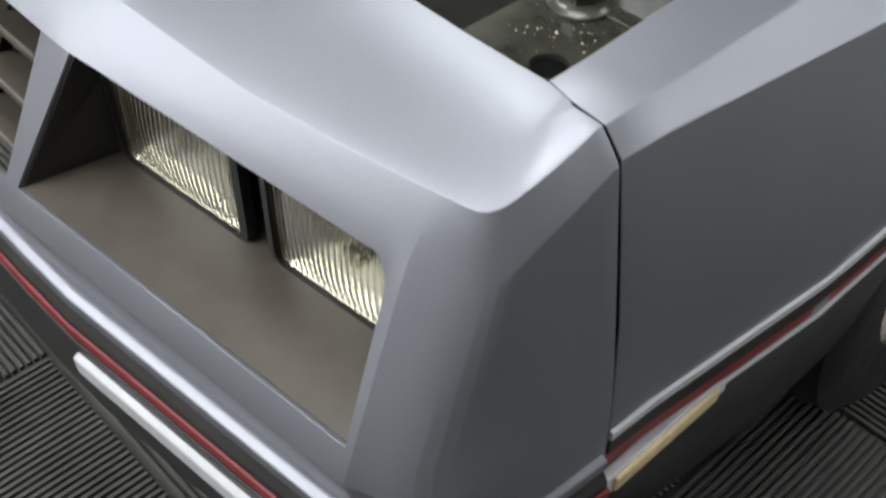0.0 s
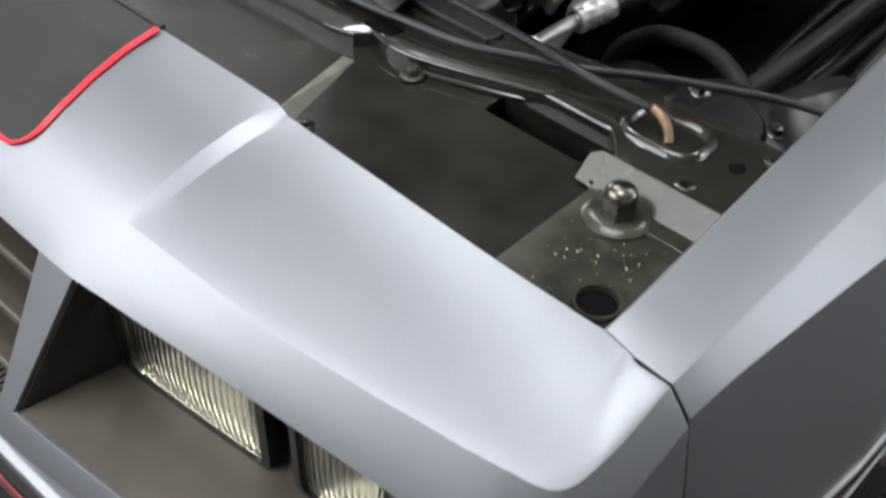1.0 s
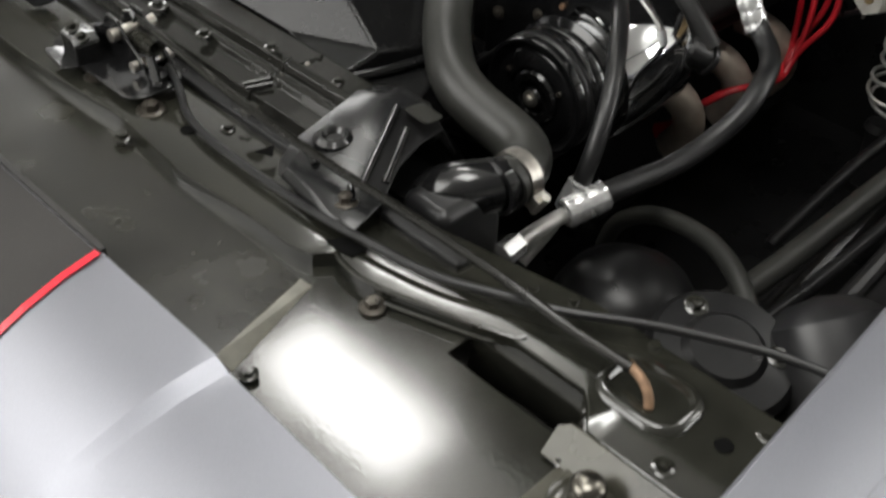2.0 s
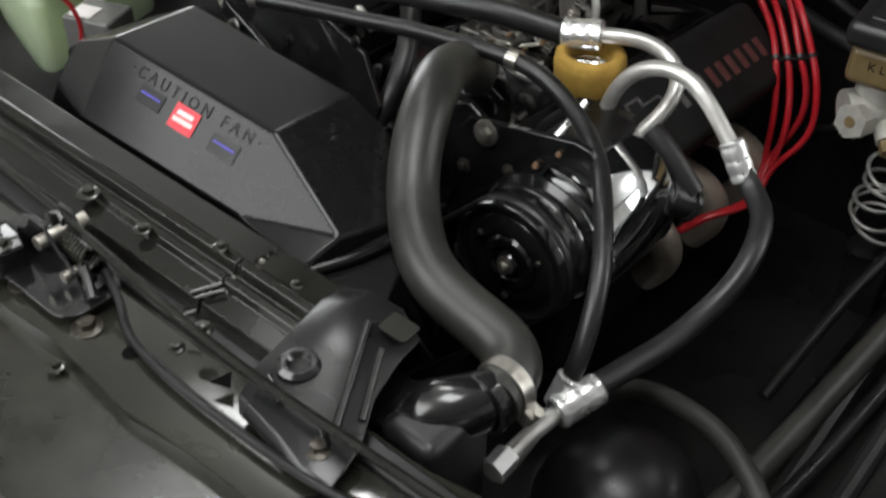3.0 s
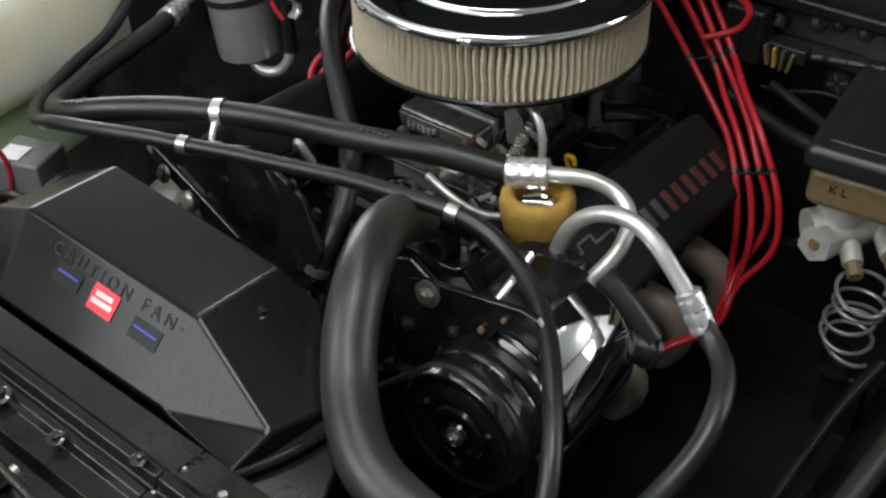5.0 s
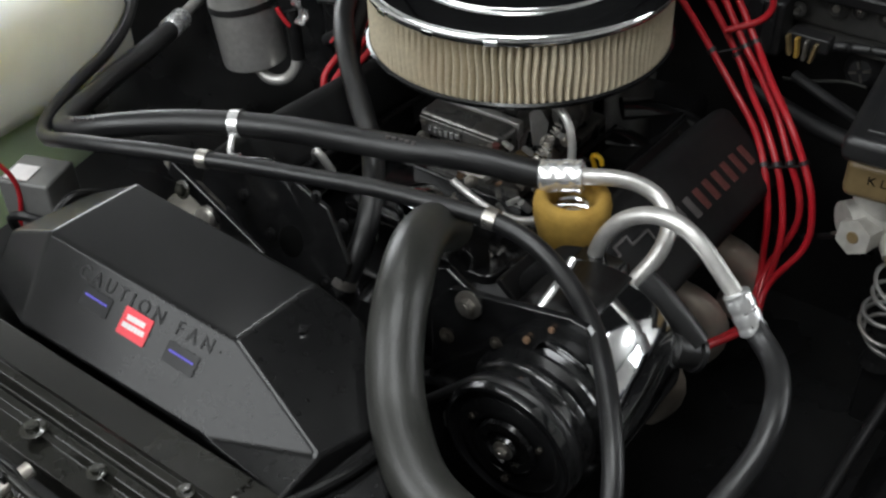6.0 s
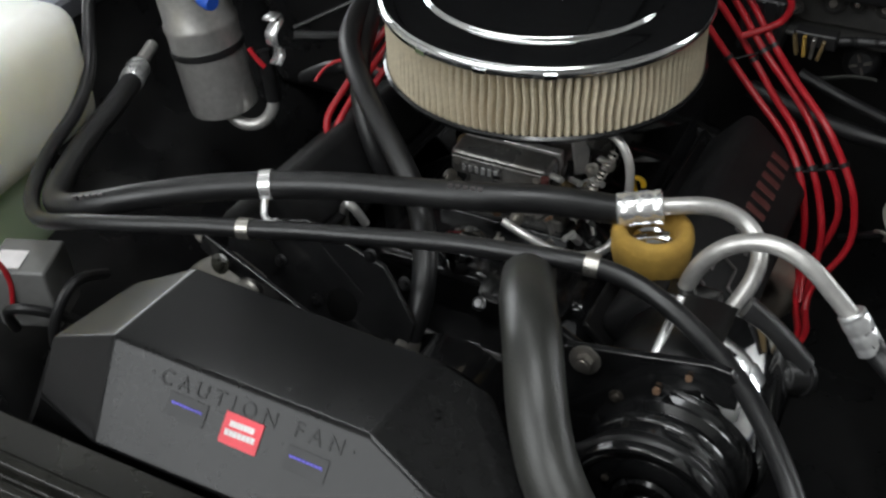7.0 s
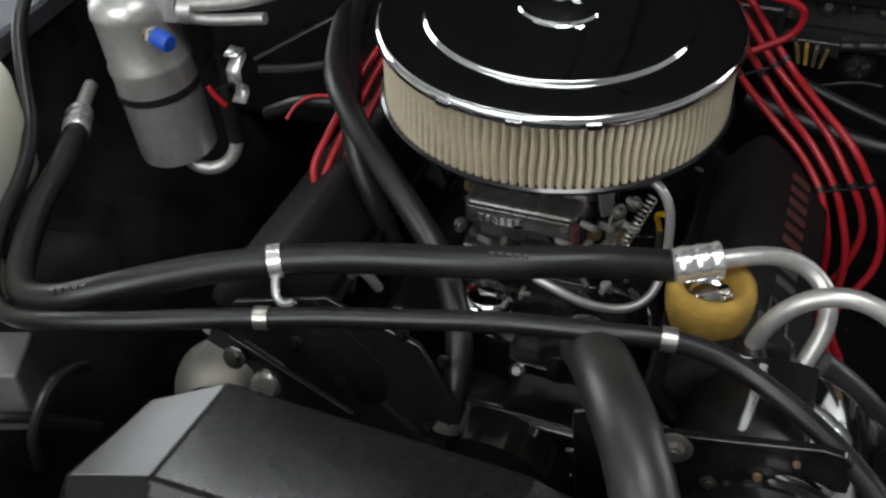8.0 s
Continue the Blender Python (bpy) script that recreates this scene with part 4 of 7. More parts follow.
# folded end bracket over its rubber
end = thing("radiator_end_bracket", "folded black steel bracket over a rubber radiator cushion", "bracket")
bm = bmesh.new()
def strap(rows_):
    cols = [[bm.verts.new(p) for p in r] for r in rows_]
    for a, b in zip(cols, cols[1:]):
        for k in range(len(a) - 1):
            bm.faces.new((a[k], a[k + 1], b[k + 1], b[k]))
strap([
    [(0.248, 0.300, 0.868), (0.275, 0.304, 0.868), (0.305, 0.308, 0.866), (0.330, 0.304, 0.862)],
    [(0.246, 0.288, 0.900), (0.272, 0.296, 0.906), (0.300, 0.298, 0.904), (0.326, 0.290, 0.892)],
    [(0.252, 0.258, 0.910), (0.282, 0.262, 0.914), (0.308, 0.262, 0.911), (0.334, 0.258, 0.898)],
    [(0.256, 0.225, 0.906), (0.290, 0.226, 0.908), (0.318, 0.226, 0.906), (0.344, 0.222, 0.896)],
    [(0.260, 0.180, 0.899), (0.300, 0.182, 0.901), (0.335, 0.184, 0.900), (0.366, 0.184, 0.892)],
    [(0.268, 0.160, 0.895), (0.318, 0.154, 0.895), (0.345, 0.148, 0.893), (0.374, 0.150, 0.890)],
    [(0.276, 0.152, 0.888), (0.326, 0.146, 0.887), (0.350, 0.141, 0.887), (0.376, 0.143, 0.886)],
])
ob = part("folded_plate", bm, M_BAY, end, smooth=50)
mm = ob.modifiers.new("thickness", "SOLIDIFY")
mm.thickness, mm.offset = 0.003, 0
mb = ob.modifiers.new("edge", "BEVEL")
mb.width, mb.segments, mb.limit_method, mb.angle_limit = 0.002, 2, "ANGLE", radians(30)
part("rubber_bush", lathe([(0.007, -0.004), (0.018, -0.004), (0.017, 0.0), (0.013, 0.003), (0.010, 0.003), (0.007, -0.001)], Matrix.Translation((0.286, 0.203, 0.907)), 32), M_GLOSS, end)
for a, b in (((0.345, 0.182, 0.901), (0.300, 0.262, 0.916)), ((0.352, 0.200, 0.897), (0.322, 0.252, 0.909)), ((0.300, 0.172, 0.901), (0.276, 0.182, 0.903)), ((0.352, 0.166, 0.896), (0.338, 0.176, 0.899))):
    part("pressed_rib", tube([a, b], 0.0034, 12, 0.01, 0), M_GLOSS, end)
bolt(end, (0.3455, 0.164, 0.894), (0, 0, 1), 0.006, mat=M_DULL)
part("strap_window", prism(rounded(0.024, 0.030, 0.004), 0.001, Matrix.Translation((0.318, 0.276, 0.912)) @ pose(0, 0, 0, -18, 14, 10)), M_HOSE, end)
# dark inner step between the mount panel and the beam
part("inner_step", box((0.10, 0.196, 0.876), (0.70, 0.022, 0.012)), M_BLACK, mount, bevel=0.003)
for q, r in (((0.20, 0.183, 0.900), 0.005), ((0.215, 0.268, 0.8985), 0.0035), ((0.075, 0.223, 0.9055), 0.0045), ((0.0, 0.222, 0.905), 0.006)):
    bolt(mount, q, (0, 0, 1), r, mat=M_SHEET)
# Black triangle painting the dark of a small notch.
part("painted_notch", prism([(0, 0), (0.016, 0.006), (0.004, 0.018)], 0.0012, Matrix.Translation((0.236, 0.158, 0.8868))), M_SHADE_INK, mount)


# brass-coloured grit lying round the hood stop
grng = random.Random(5)
bm = bmesh.new()
while len(bm.verts) < 60 * 4:
    x, y = grng.gauss(0.668, 0.020), grng.gauss(0.058, 0.022)
    if not (0.628 < x < 0.705 and 0.004 < y < 0.092) or math.hypot(x - 0.652, y - 0.092) < 0.027 or math.hypot(x - 0.694, y - 0.014) < 0.020:
        continue
    r = 0.0003 + 0.0008 * grng.random() ** 2
    a = grng.uniform(0, 6.28)
    vs = [bm.verts.new((x + r * f * math.cos(a + t), y + r * math.sin(a + t), SHELF + 0.0034 + h)) for f, t, h in ((2.2, 0, 0), (1, 2.1, 0), (1, 4.2, 0), (0.3, 1, r * 0.9))]
    for q in ((0, 1, 3), (1, 2, 3), (2, 0, 3), (2, 1, 0)):
        bm.faces.new([vs[n_] for n_ in q])
tagged(part("grit", bm, M_GRIT, smooth=0), "fine brassy grit scattered on the dusty plate", "grit", kind="stuff")

# ---- radiator, shroud and hoses ----
radiator = thing("radiator", "black radiator end tank with an outlet neck", "radiator")
part("core", box((0.0, 0.255, 0.64), (0.70, 0.05, 0.44)), M_BLACK, radiator)
part("end_tank", box((0.368, 0.262, 0.70), (0.055, 0.075, 0.34)), M_PLASTIC, radiator, bevel=0.012, seg=3)
part("neck", tube([(0.345, 0.252, 0.830), (0.350, 0.258, 0.850), (0.366, 0.270, 0.861), (0.381, 0.290, 0.862), (0.388, 0.318, 0.861)], lambda f: 0.026 - 0.005 * f ** 3, 24, 0.006), M_GLOSS, radiator)
part("neck_bead", lathe([(0.022, -0.004), (0.026, -0.003), (0.026, 0.003), (0.022, 0.004)], at_axis((0.386, 0.296, 0.862), (0.1, 1, 0)), 28, True), M_GLOSS, radiator)

UPPER = [(0.388, 0.306, 0.860), (0.387, 0.330, 0.861), (0.377, 0.350, 0.863), (0.352, 0.357, 0.866), (0.320, 0.358, 0.871), (0.290, 0.360, 0.877), (0.262, 0.368, 0.884), (0.232, 0.390, 0.892), (0.208, 0.412, 0.901), (0.190, 0.434, 0.920), (0.176, 0.458, 0.938), (0.160, 0.490, 0.950), (0.140, 0.528, 0.948), (0.122, 0.570, 0.933), (0.108, 0.605, 0.912), (0.098, 0.635, 0.885)]
uh = thing("upper_radiator_hose", "thick grey-black moulded upper radiator hose", "radiator hose")
part("hose", tube(UPPER, 0.0236, 28, 0.007, 8), M_HOSE, uh)
clamp_ring(uh, (0.3875, 0.322, 0.861), (0.0, 1, 0), 0.0238, 0.013)

shroud = thing("fan_shroud", "matt black plastic fan shroud with a sloping front", "fan shroud")
V = {
    "lbl": (-0.215, 0.328, 0.882), "ltl": (-0.226, 0.366, 0.910), "ltb": (-0.200, 0.446, 0.918),
    "a0": (-0.136, 0.316, 0.886), "a": (-0.146, 0.362, 0.947), "b": (-0.132, 0.455, 0.952),
    "c": (0.090, 0.360, 0.943), "f": (0.103, 0.443, 0.951), "c0": (0.098, 0.303, 0.886),
    "d": (0.192, 0.337, 0.893), "e": (0.192, 0.293, 0.886), "g": (0.205, 0.400, 0.880), "f2": (0.140, 0.452, 0.925),
    "lb": (-0.235, 0.49, 0.80), "rb": (0.215, 0.46, 0.80), "l0": (-0.26, 0.32, 0.80), "r0": (0.215, 0.29, 0.80),
    "lk": (-0.262, 0.40, 0.86),
}
na = (Vector(V["c"]) - Vector(V["c0"])).cross(Vector(V["a"]) - Vector(V["c0"]))
V["a0"] = (-0.134, V["c0"][1] - (na.x * (-0.134 - V["c0"][0]) + na.z * (0.886 - V["c0"][2])) / na.y, 0.886)
bm = bmesh.new()
vv = {k: bm.verts.new(p) for k, p in V.items()}
for q in (("a0", "c0", "c", "a"), ("a", "c", "f", "b"), ("c0", "d", "c"), ("c0", "e", "d"), ("c", "d", "g", "f2", "f"), ("lbl", "a0", "a", "ltl"), ("ltl", "a", "b", "ltb"),
          ("l0", "r0", "e", "c0", "a0", "lbl"), ("e", "r0", "rb", "g", "d"), ("b", "f", "f2", "rb", "lb", "ltb"), ("g", "rb", "f2"), ("l0", "lbl", "ltl", "lk"), ("l0", "lk", "lb"), ("lk", "ltl", "ltb", "lb")):
    bm.faces.new([vv[k] for k in q])
part("shell", bm, M_SHROUD, shroud, smooth=12, bevel=0.0035, seg=3)
part("side_wing", prism([(0.190, 0.288), (0.262, 0.276), (0.275, 0.300), (0.232, 0.385), (0.205, 0.395)], 0.006, Matrix.Translation((0, 0, 0.872))), M_SHROUD, shroud, bevel=0.003)
part("wing_rib", tube([(0.196, 0.296, 0.882), (0.215, 0.340, 0.884), (0.222, 0.392, 0.882)], 0.005, 10, 0.01, 1), M_SHROUD, shroud)
bolt(shroud, (0.120, 0.404, 0.934), (0.3, -0.1, 1), 0.0042, "rivet", M_SHROUD)
# embossed warning and stickers on the sloping face
p0, px, pz = Vector(V["a0"]), Vector(V["c0"]) - Vector(V["a0"]), Vector(V["a"]) - Vector(V["a0"])
ex = px.normalized()
ez = (pz - pz.dot(ex) * ex).normalized()
en = ex.cross(ez)
def on_face(u, v, lift=0.0006):
    o = p0 + ex * u + ez * v + en * lift
    return Matrix(((ex.x, ez.x, en.x, o.x), (ex.y, ez.y, en.y, o.y), (ex.z, ez.z, en.z, o.z), (0, 0, 0, 1)))
lettering("embossed_letters", "· C A U T I O N   F A N ·", 0.0175, on_face(0.125, 0.0675) @ pose(0, 0, 0, 0, 0, -1.5), M_BLACK, shroud, 0.0003)["label"] = "raised black warning letters"
st = part("sticker", prism(rounded(0.034, 0.024, 0.001), 0.0005, on_face(0.124, 0.0500) @ pose(0, 0, 0, 0, 0, -2)), M_DECALRED, shroud, "small red sticker with white print")
for v, w in ((0.0545, 0.022), (0.0475, 0.027)):
    for k in range(7):
        ww = w / 7 * 0.85
        part("print_bar", prism([(-ww / 2, -0.0023), (ww / 2, -0.0023), (ww / 2, 0.0023), (-ww / 2, 0.0023)], 0.0004, on_face(0.124 - w / 2 + w / 7 * (k + 0.5), v, 0.0015) @ pose(0, 0, 0, 0, 0, -2)), M_DECALWHITE, st)
for u, v in ((0.073, 0.052), (0.182, 0.0455)):
    sb = part("sticker", prism(rounded(0.036, 0.018, 0.001), 0.0004, on_face(u, v) @ pose(0, 0, 0, 0, 0, -2)), M_DECALGREY, shroud, "dark sticker with a blue line of print")
    for k in range(8):
        part("print_bar", prism([(-0.0014, -0.0009), (0.0014, -0.0009), (0.0014, 0.0009), (-0.0014, 0.0009)], 0.0003, on_face(u - 0.0125 + 0.0036 * k, v + 0.002 - 0.0001 * k, 0.0013)), M_DECALBLUE, sb)

# ---- air-conditioning hoses ----
BIG = [(0.158, 0.717, 0.921), (0.125, 0.703, 0.927), (0.09, 0.688, 0.933), (0.017, 0.662, 0.933), (-0.06, 0.650, 0.925), (-0.117, 0.644, 0.917), (-0.180, 0.628, 0.910), (-0.245, 0.600, 0.905), (-0.310, 0.567, 0.896), (-0.360, 0.550, 0.882), (-0.405, 0.556, 0.865), (-0.440, 0.582, 0.851), (-0.480, 0.640, 0.836), (-0.518, 0.718, 0.826), (-0.541, 0.788, 0.822), (-0.570, 0.862, 0.817)]
ac1 = thing("suction_hose", "thick black air-conditioning hose with an aluminium elbow", "hose", "air-conditioning hoses")
part("hose", tube(BIG, 0.0140, 20, 0.007, 6), M_RUBBER, ac1)


def ferrule(parent, a, b, r, name="ferrule"):
    """A crimped sleeve from a to b, with rings of pressed dents."""
    length = (Vector(b) - Vector(a)).length
    n, rows_ = 32, 25
    m = at_axis(a, Vector(b) - Vector(a))
    bm = bmesh.new()
    rings = []
    for i in range(rows_):
        f = i / (rows_ - 1)
        ring = []
        for k in range(n):
            dent = max(0.0, math.sin(f * math.pi * 6 - 0.5)) * (0.055 + 0.045 * math.cos(2 * math.pi * k / n * 8))
            q = r * (1 - dent) * (0.86 if i in (0, rows_ - 1) else 1.0)
            ring.append(bm.verts.new(m @ Vector((q * math.cos(2 * math.pi * k / n), q * math.sin(2 * math.pi * k / n), length * f))))
        rings.append(ring)
    for p, q in zip(rings, rings[1:]):
        for k in range(n):
            j = (k + 1) % n
            bm.faces.new((p[k], p[j], q[j], q[k]))
    bm.faces.new(rings[0][::-1])
    bm.faces.new(rings[-1])
    return part(name, bm, M_BRIGHT, parent, "bright crimped aluminium sleeve", smooth=40)


ferrule(ac1, (0.150, 0.713, 0.922), (0.190, 0.7285, 0.928), 0.0165)
part("elbow", tube([(0.185, 0.7265, 0.9275), (0.205, 0.734, 0.930), (0.228, 0.745, 0.929), (0.250, 0.752, 0.922), (0.270, 0.748, 0.912), (0.282, 0.733, 0.902), (0.284, 0.718, 0.889), (0.279, 0.704, 0.874), (0.272, 0.690, 0.862), (0.268, 0.680, 0.852)], 0.0082, 16, 0.005), M_ALU, ac1)
ferrule(ac1, (-0.565, 0.850, 0.8185), (-0.590, 0.895, 0.812), 0.0165)
part("end_tube", tube([(-0.588, 0.890, 0.8125), (-0.603, 0.925, 0.812), (-0.61, 0.95, 0.815)], 0.009, 14, 0.006), M_ALU, ac1)
for base, way in (((0.035, 0.6605, 0.9455), (-1, -0.2, 0)), ((-0.335, 0.5515, 0.9015), (-1, -0.3, -0.2))):
    for k in range(5):
        c = Vector(base) + Vector(way) * (0.007 * k)
        part("print_bar", box(c, (0.0045, 0.005, 0.003), aim((0, 0, 0), way).to_3x3() @ Matrix.Rotation(radians(90), 3, "Y")), M_EMBLEM, ac1)

THIN = [(0.400, 0.392, 0.808), (0.401, 0.404, 0.835), (0.398, 0.420, 0.862), (0.388, 0.443, 0.885), (0.370, 0.472, 0.901), (0.345, 0.507, 0.910), (0.315, 0.545, 0.914), (0.281, 0.578, 0.915), (0.238, 0.604, 0.921), (0.200, 0.612, 0.932), (0.163, 0.608, 0.940), (0.126, 0.601, 0.941), (0.078, 0.598, 0.936), (0.03, 0.595, 0.930), (-0.049, 0.583, 0.920), (-0.110, 0.572, 0.914), (-0.160, 0.559, 0.910), (-0.207, 0.543, 0.910), (-0.27, 0.524, 0.905), (-0.335, 0.516, 0.893), (-0.395, 0.526, 0.868), (-0.440, 0.548, 0.853), (-0.481, 0.590, 0.845), (-0.525, 0.665, 0.840), (-0.548, 0.735, 0.845), (-0.575, 0.795, 0.862), (-0.615, 0.850, 0.890), (-0.650, 0.905, 0.920), (-0.655, 0.955, 0.955), (-0.625, 0.985, 0.985), (-0.58, 0.975, 1.00)]
ac2 = thing("discharge_hose", "long thin black air-conditioning hose with bright clips", "hose", "air-conditioning hoses")
part("hose", tube(THIN, 0.0087, 18, 0.007, 6), M_RUBBER, ac2)
ferrule(ac2, (0.398, 0.384, 0.795), (0.401, 0.398, 0.822), 0.0125)
part("end_tube", tube([(0.398, 0.386, 0.80), (0.394, 0.362, 0.775), (0.390, 0.335, 0.755)], 0.006, 12, 0.006), M_ALU, ac2)
ferrule(ac2, (-0.60, 0.982, 0.993), (-0.565, 0.972, 1.003), 0.0115)
for c, way in (((0.1645, 0.6082, 0.940), (-1, -0.12, 0.06)), ((-0.163, 0.5583, 0.9100), (-1, -0.25, -0.06))):
    part("band", lathe([(0.0086, -0.006), (0.0102, -0.006), (0.0102, 0.006), (0.0086, 0.006)], at_axis(c, way), 30, True), M_STEEL, ac2, "bright metal band")

clip = thing("hose_support_clip", "zinc-plated looped clip on the thick hose", "hose clip")
m = at_axis((-0.183, 0.6268, 0.910), (-0.9, -0.38, -0.1))
bm = bmesh.new()
ring = []
for k in range(29):
    a = radians(-40 + 9.3 * k)
    ring.append([bm.verts.new(m @ Vector((r * math.cos(a), r * math.sin(a), w))) for r, w in ((0.0142, -0.006), (0.0158, -0.006), (0.0158, 0.006), (0.0142, 0.006))])
for a, b in zip(ring, ring[1:]):
    for k in range(4):
        j = (k + 1) % 4
        bm.faces.new((a[k], a[j], b[j], b[k]))
part("loop", bm, M_BRIGHT, clip)
part("tab", tube([(-0.178, 0.613, 0.904), (-0.176, 0.606, 0.895), (-0.171, 0.600, 0.889), (-0.160, 0.598, 0.889), (-0.156, 0.601, 0.893)], 0.004, 8, 0.004, 1), M_BRIGHT, clip)

H2 = [(0.383, 0.683, 0.887), (0.397, 0.682, 0.868), (0.420, 0.668, 0.862), (0.436, 0.645, 0.858), (0.446, 0.615, 0.852), (0.449, 0.582, 0.836), (0.442, 0.547, 0.818), (0.434, 0.500, 0.808), (0.424, 0.452, 0.808), (0.416, 0.410, 0.809), (0.408, 0.385, 0.806)]
ac3 = thing("liquid_line_hose", "black air-conditioning hose with a bent aluminium tube", "hose", "air-conditioning hoses")
part("hose", tube(H2, 0.0108, 18, 0.007, 5), M_RUBBER, ac3)
part("bent_tube", tube([(0.226, 0.688, 0.855), (0.231, 0.690, 0.885), (0.243, 0.692, 0.912), (0.262, 0.695, 0.931), (0.287, 0.698, 0.940), (0.312, 0.697, 0.938), (0.335, 0.693, 0.927), (0.357, 0.689, 0.909), (0.377, 0.684, 0.893)], 0.0082, 16, 0.005), M_ALU, ac3)
ferrule(ac3, (0.371, 0.686, 0.900), (0.396, 0.681, 0.868), 0.0128)
ferrule(ac3, (0.420, 0.412, 0.811), (0.406, 0.370, 0.803), 0.0145)
part("end_tube", tube([(0.407, 0.372, 0.803), (0.403, 0.330, 0.801), (0.404, 0.296, 0.799)], 0.0075, 14, 0.006), M_ALU, ac3)
part("end_nut", cyl((0.403, 0.312, 0.80), (0.404, 0.290, 0.799), 0.0115, n=6), M_BRIGHT, ac3)

# ---- air cleaner and carburettor ----
AC = (-0.005, 0.909)
R = 0.176
air = thing("air_cleaner", "round chrome air cleaner with a pleated paper filter", "air cleaner")
air.location = (AC[0], AC[1], 0.949)
bm = bmesh.new()
n = 124
rng = random.Random(4)
rings = []
for iz in range(7):
    z = 0.004 + 0.072 * iz / 6
    ring = []
    for k in range(n * 4):
        ph = (k % 4)
        r = R - 0.0155 + (0.0, 0.0078, 0.0100, 0.0078)[ph]
        wave = 0.008 * math.sin(k * 0.11 + iz * 0.9) * (1 - abs(iz / 3 - 1) ** 2) * 0.9
        a = 2 * math.pi * (k / (n * 4)) + wave
        ring.append(bm.verts.new((r * math.cos(a), r * math.sin(a), z)))
    rings.append(ring)
for a, b in zip(rings, rings[1:]):
    for k in range(n * 4):
        j = (k + 1) % (n * 4)
        bm.faces.new((a[k], a[j], b[j], b[k]))
part("filter_element", bm, M_PAPER, air, "cream pleated filter paper", smooth=30)
part("element_core", lathe([(0.152, 0.003), (0.152, 0.076)], None, 64), M_SHADE_INK, air)
part("lid", lathe([(0, 0.0965), (0.020, 0.0965), (0.060, 0.0955), (0.100, 0.0940), (0.1272, 0.0923), (0.1280, 0.0922), (0.1288, 0.0918), (0.1296, 0.0905), (0.1299, 0.0885), (0.1306, 0.0872), (0.1314, 0.0870), (0.150, 0.0865), (0.168, 0.0861), (R - 0.0062, 0.0856), (R - 0.0045, 0.0853), (R - 0.0015, 0.0838), (R, 0.081), (R + 0.001, 0.077), (R - 0.001, 0.0735), (R - 0.003, 0.075), (R - 0.006, 0.080), (0.0, 0.092)], None, 128), M_CHROME, air, "mirror chrome lid", smooth=50)
part("base_pan", lathe([(0.05, -0.012), (0.120, -0.010), (0.150, -0.002), (R - 0.010, 0.0), (R - 0.003, 0.001), (R - 0.001, 0.006), (R - 0.004, 0.008), (R - 0.008, 0.004), (0.05, 0.002)], None, 96, True), M_GLOSS, air, smooth=50)
wn = part("wing_nut", lathe([(0, 0.024), (0.009, 0.024), (0.013, 0.020), (0.015, 0.012), (0.030, 0.009), (0.040, 0.003), (0.041, 0)], Matrix.Translation((0, 0, 0.0958)), 48), M_CHROME, air, "chrome centre nut")
for s in (-1, 1):
    part("wing", prism([(0.004, 0.004), (0.016, 0.008), (0.026, 0.018), (0.022, 0.024), (0.010, 0.020), (0.004, 0.014)], 0.003, Matrix.Translation((0, 0.0015, 0.098)) @ pose(0, 0, 0, 90, 0, 0) @ Matrix.Diagonal((s, 1, 1, 1))), M_CHROME, wn, bevel=0.001)
for k in range(3):
    a = radians(250 + 22 * k)
    part("rim_clip", box((R * math.cos(a), R * math.sin(a), 0.077), (0.014, 0.006, 0.006), Matrix.Rotation(a + math.pi / 2, 3, "Z")), M_CHROME, air, bevel=0.001)

carb = thing("carburetor", "grey metal four-barrel carburetor below the air cleaner", "carburetor")
cx, cy = -0.005, 0.909
M_CARB = material("dull_cast_zinc", (0.19, 0.187, 0.178), 0.30, 0.65, 0.2, 90, 0.3, 400, dirt=(0.12, 0.10, 0.08), dirt_amount=0.5, dirt_scale=30)
part("throttle_plate", box((cx, cy, 0.800), (0.135, 0.20, 0.022)), M_CARB, carb, bevel=0.004)
part("main_body", box((cx, cy, 0.842), (0.115, 0.17, 0.062)), M_CARB, carb, bevel=0.008, seg=3)
part("float_bowl", box((cx - 0.002, cy - 0.100, 0.871), (0.112, 0.036, 0.030)), M_CARB, carb, bevel=0.006, seg=3)
part("float_bowl", box((cx, cy + 0.100, 0.862), (0.112, 0.036, 0.046)), M_CARB, carb, bevel=0.006, seg=3)
part("bowl_rib", box((cx - 0.002, cy - 0.120, 0.880), (0.104, 0.006, 0.006)), M_CARB, carb, bevel=0.002)
part("accelerator_pump", lathe([(0, 0), (0.020, 0), (0.022, 0.004), (0.018, 0.010), (0, 0.012)], at_axis((cx + 0.02, cy - 0.108, 0.838), (0, -0.5, -1)), 24), M_CARB, carb)
part("pump_lever", tube([(cx - 0.02, cy - 0.122, 0.835), (cx + 0.02, cy - 0.128, 0.832), (cx + 0.06, cy - 0.118, 0.838), (cx + 0.082, cy - 0.09, 0.845)], 0.0028, 8, 0.006), M_STEEL, carb)
part("choke_lever", prism([(-0.006, -0.022), (0.008, -0.026), (0.014, 0.0), (0.004, 0.022), (-0.008, 0.016)], 0.0025, Matrix.Translation((cx + 0.070, cy - 0.070, 0.885)) @ pose(0, 0, 0, 80, 0, 60)), M_ALU, carb)
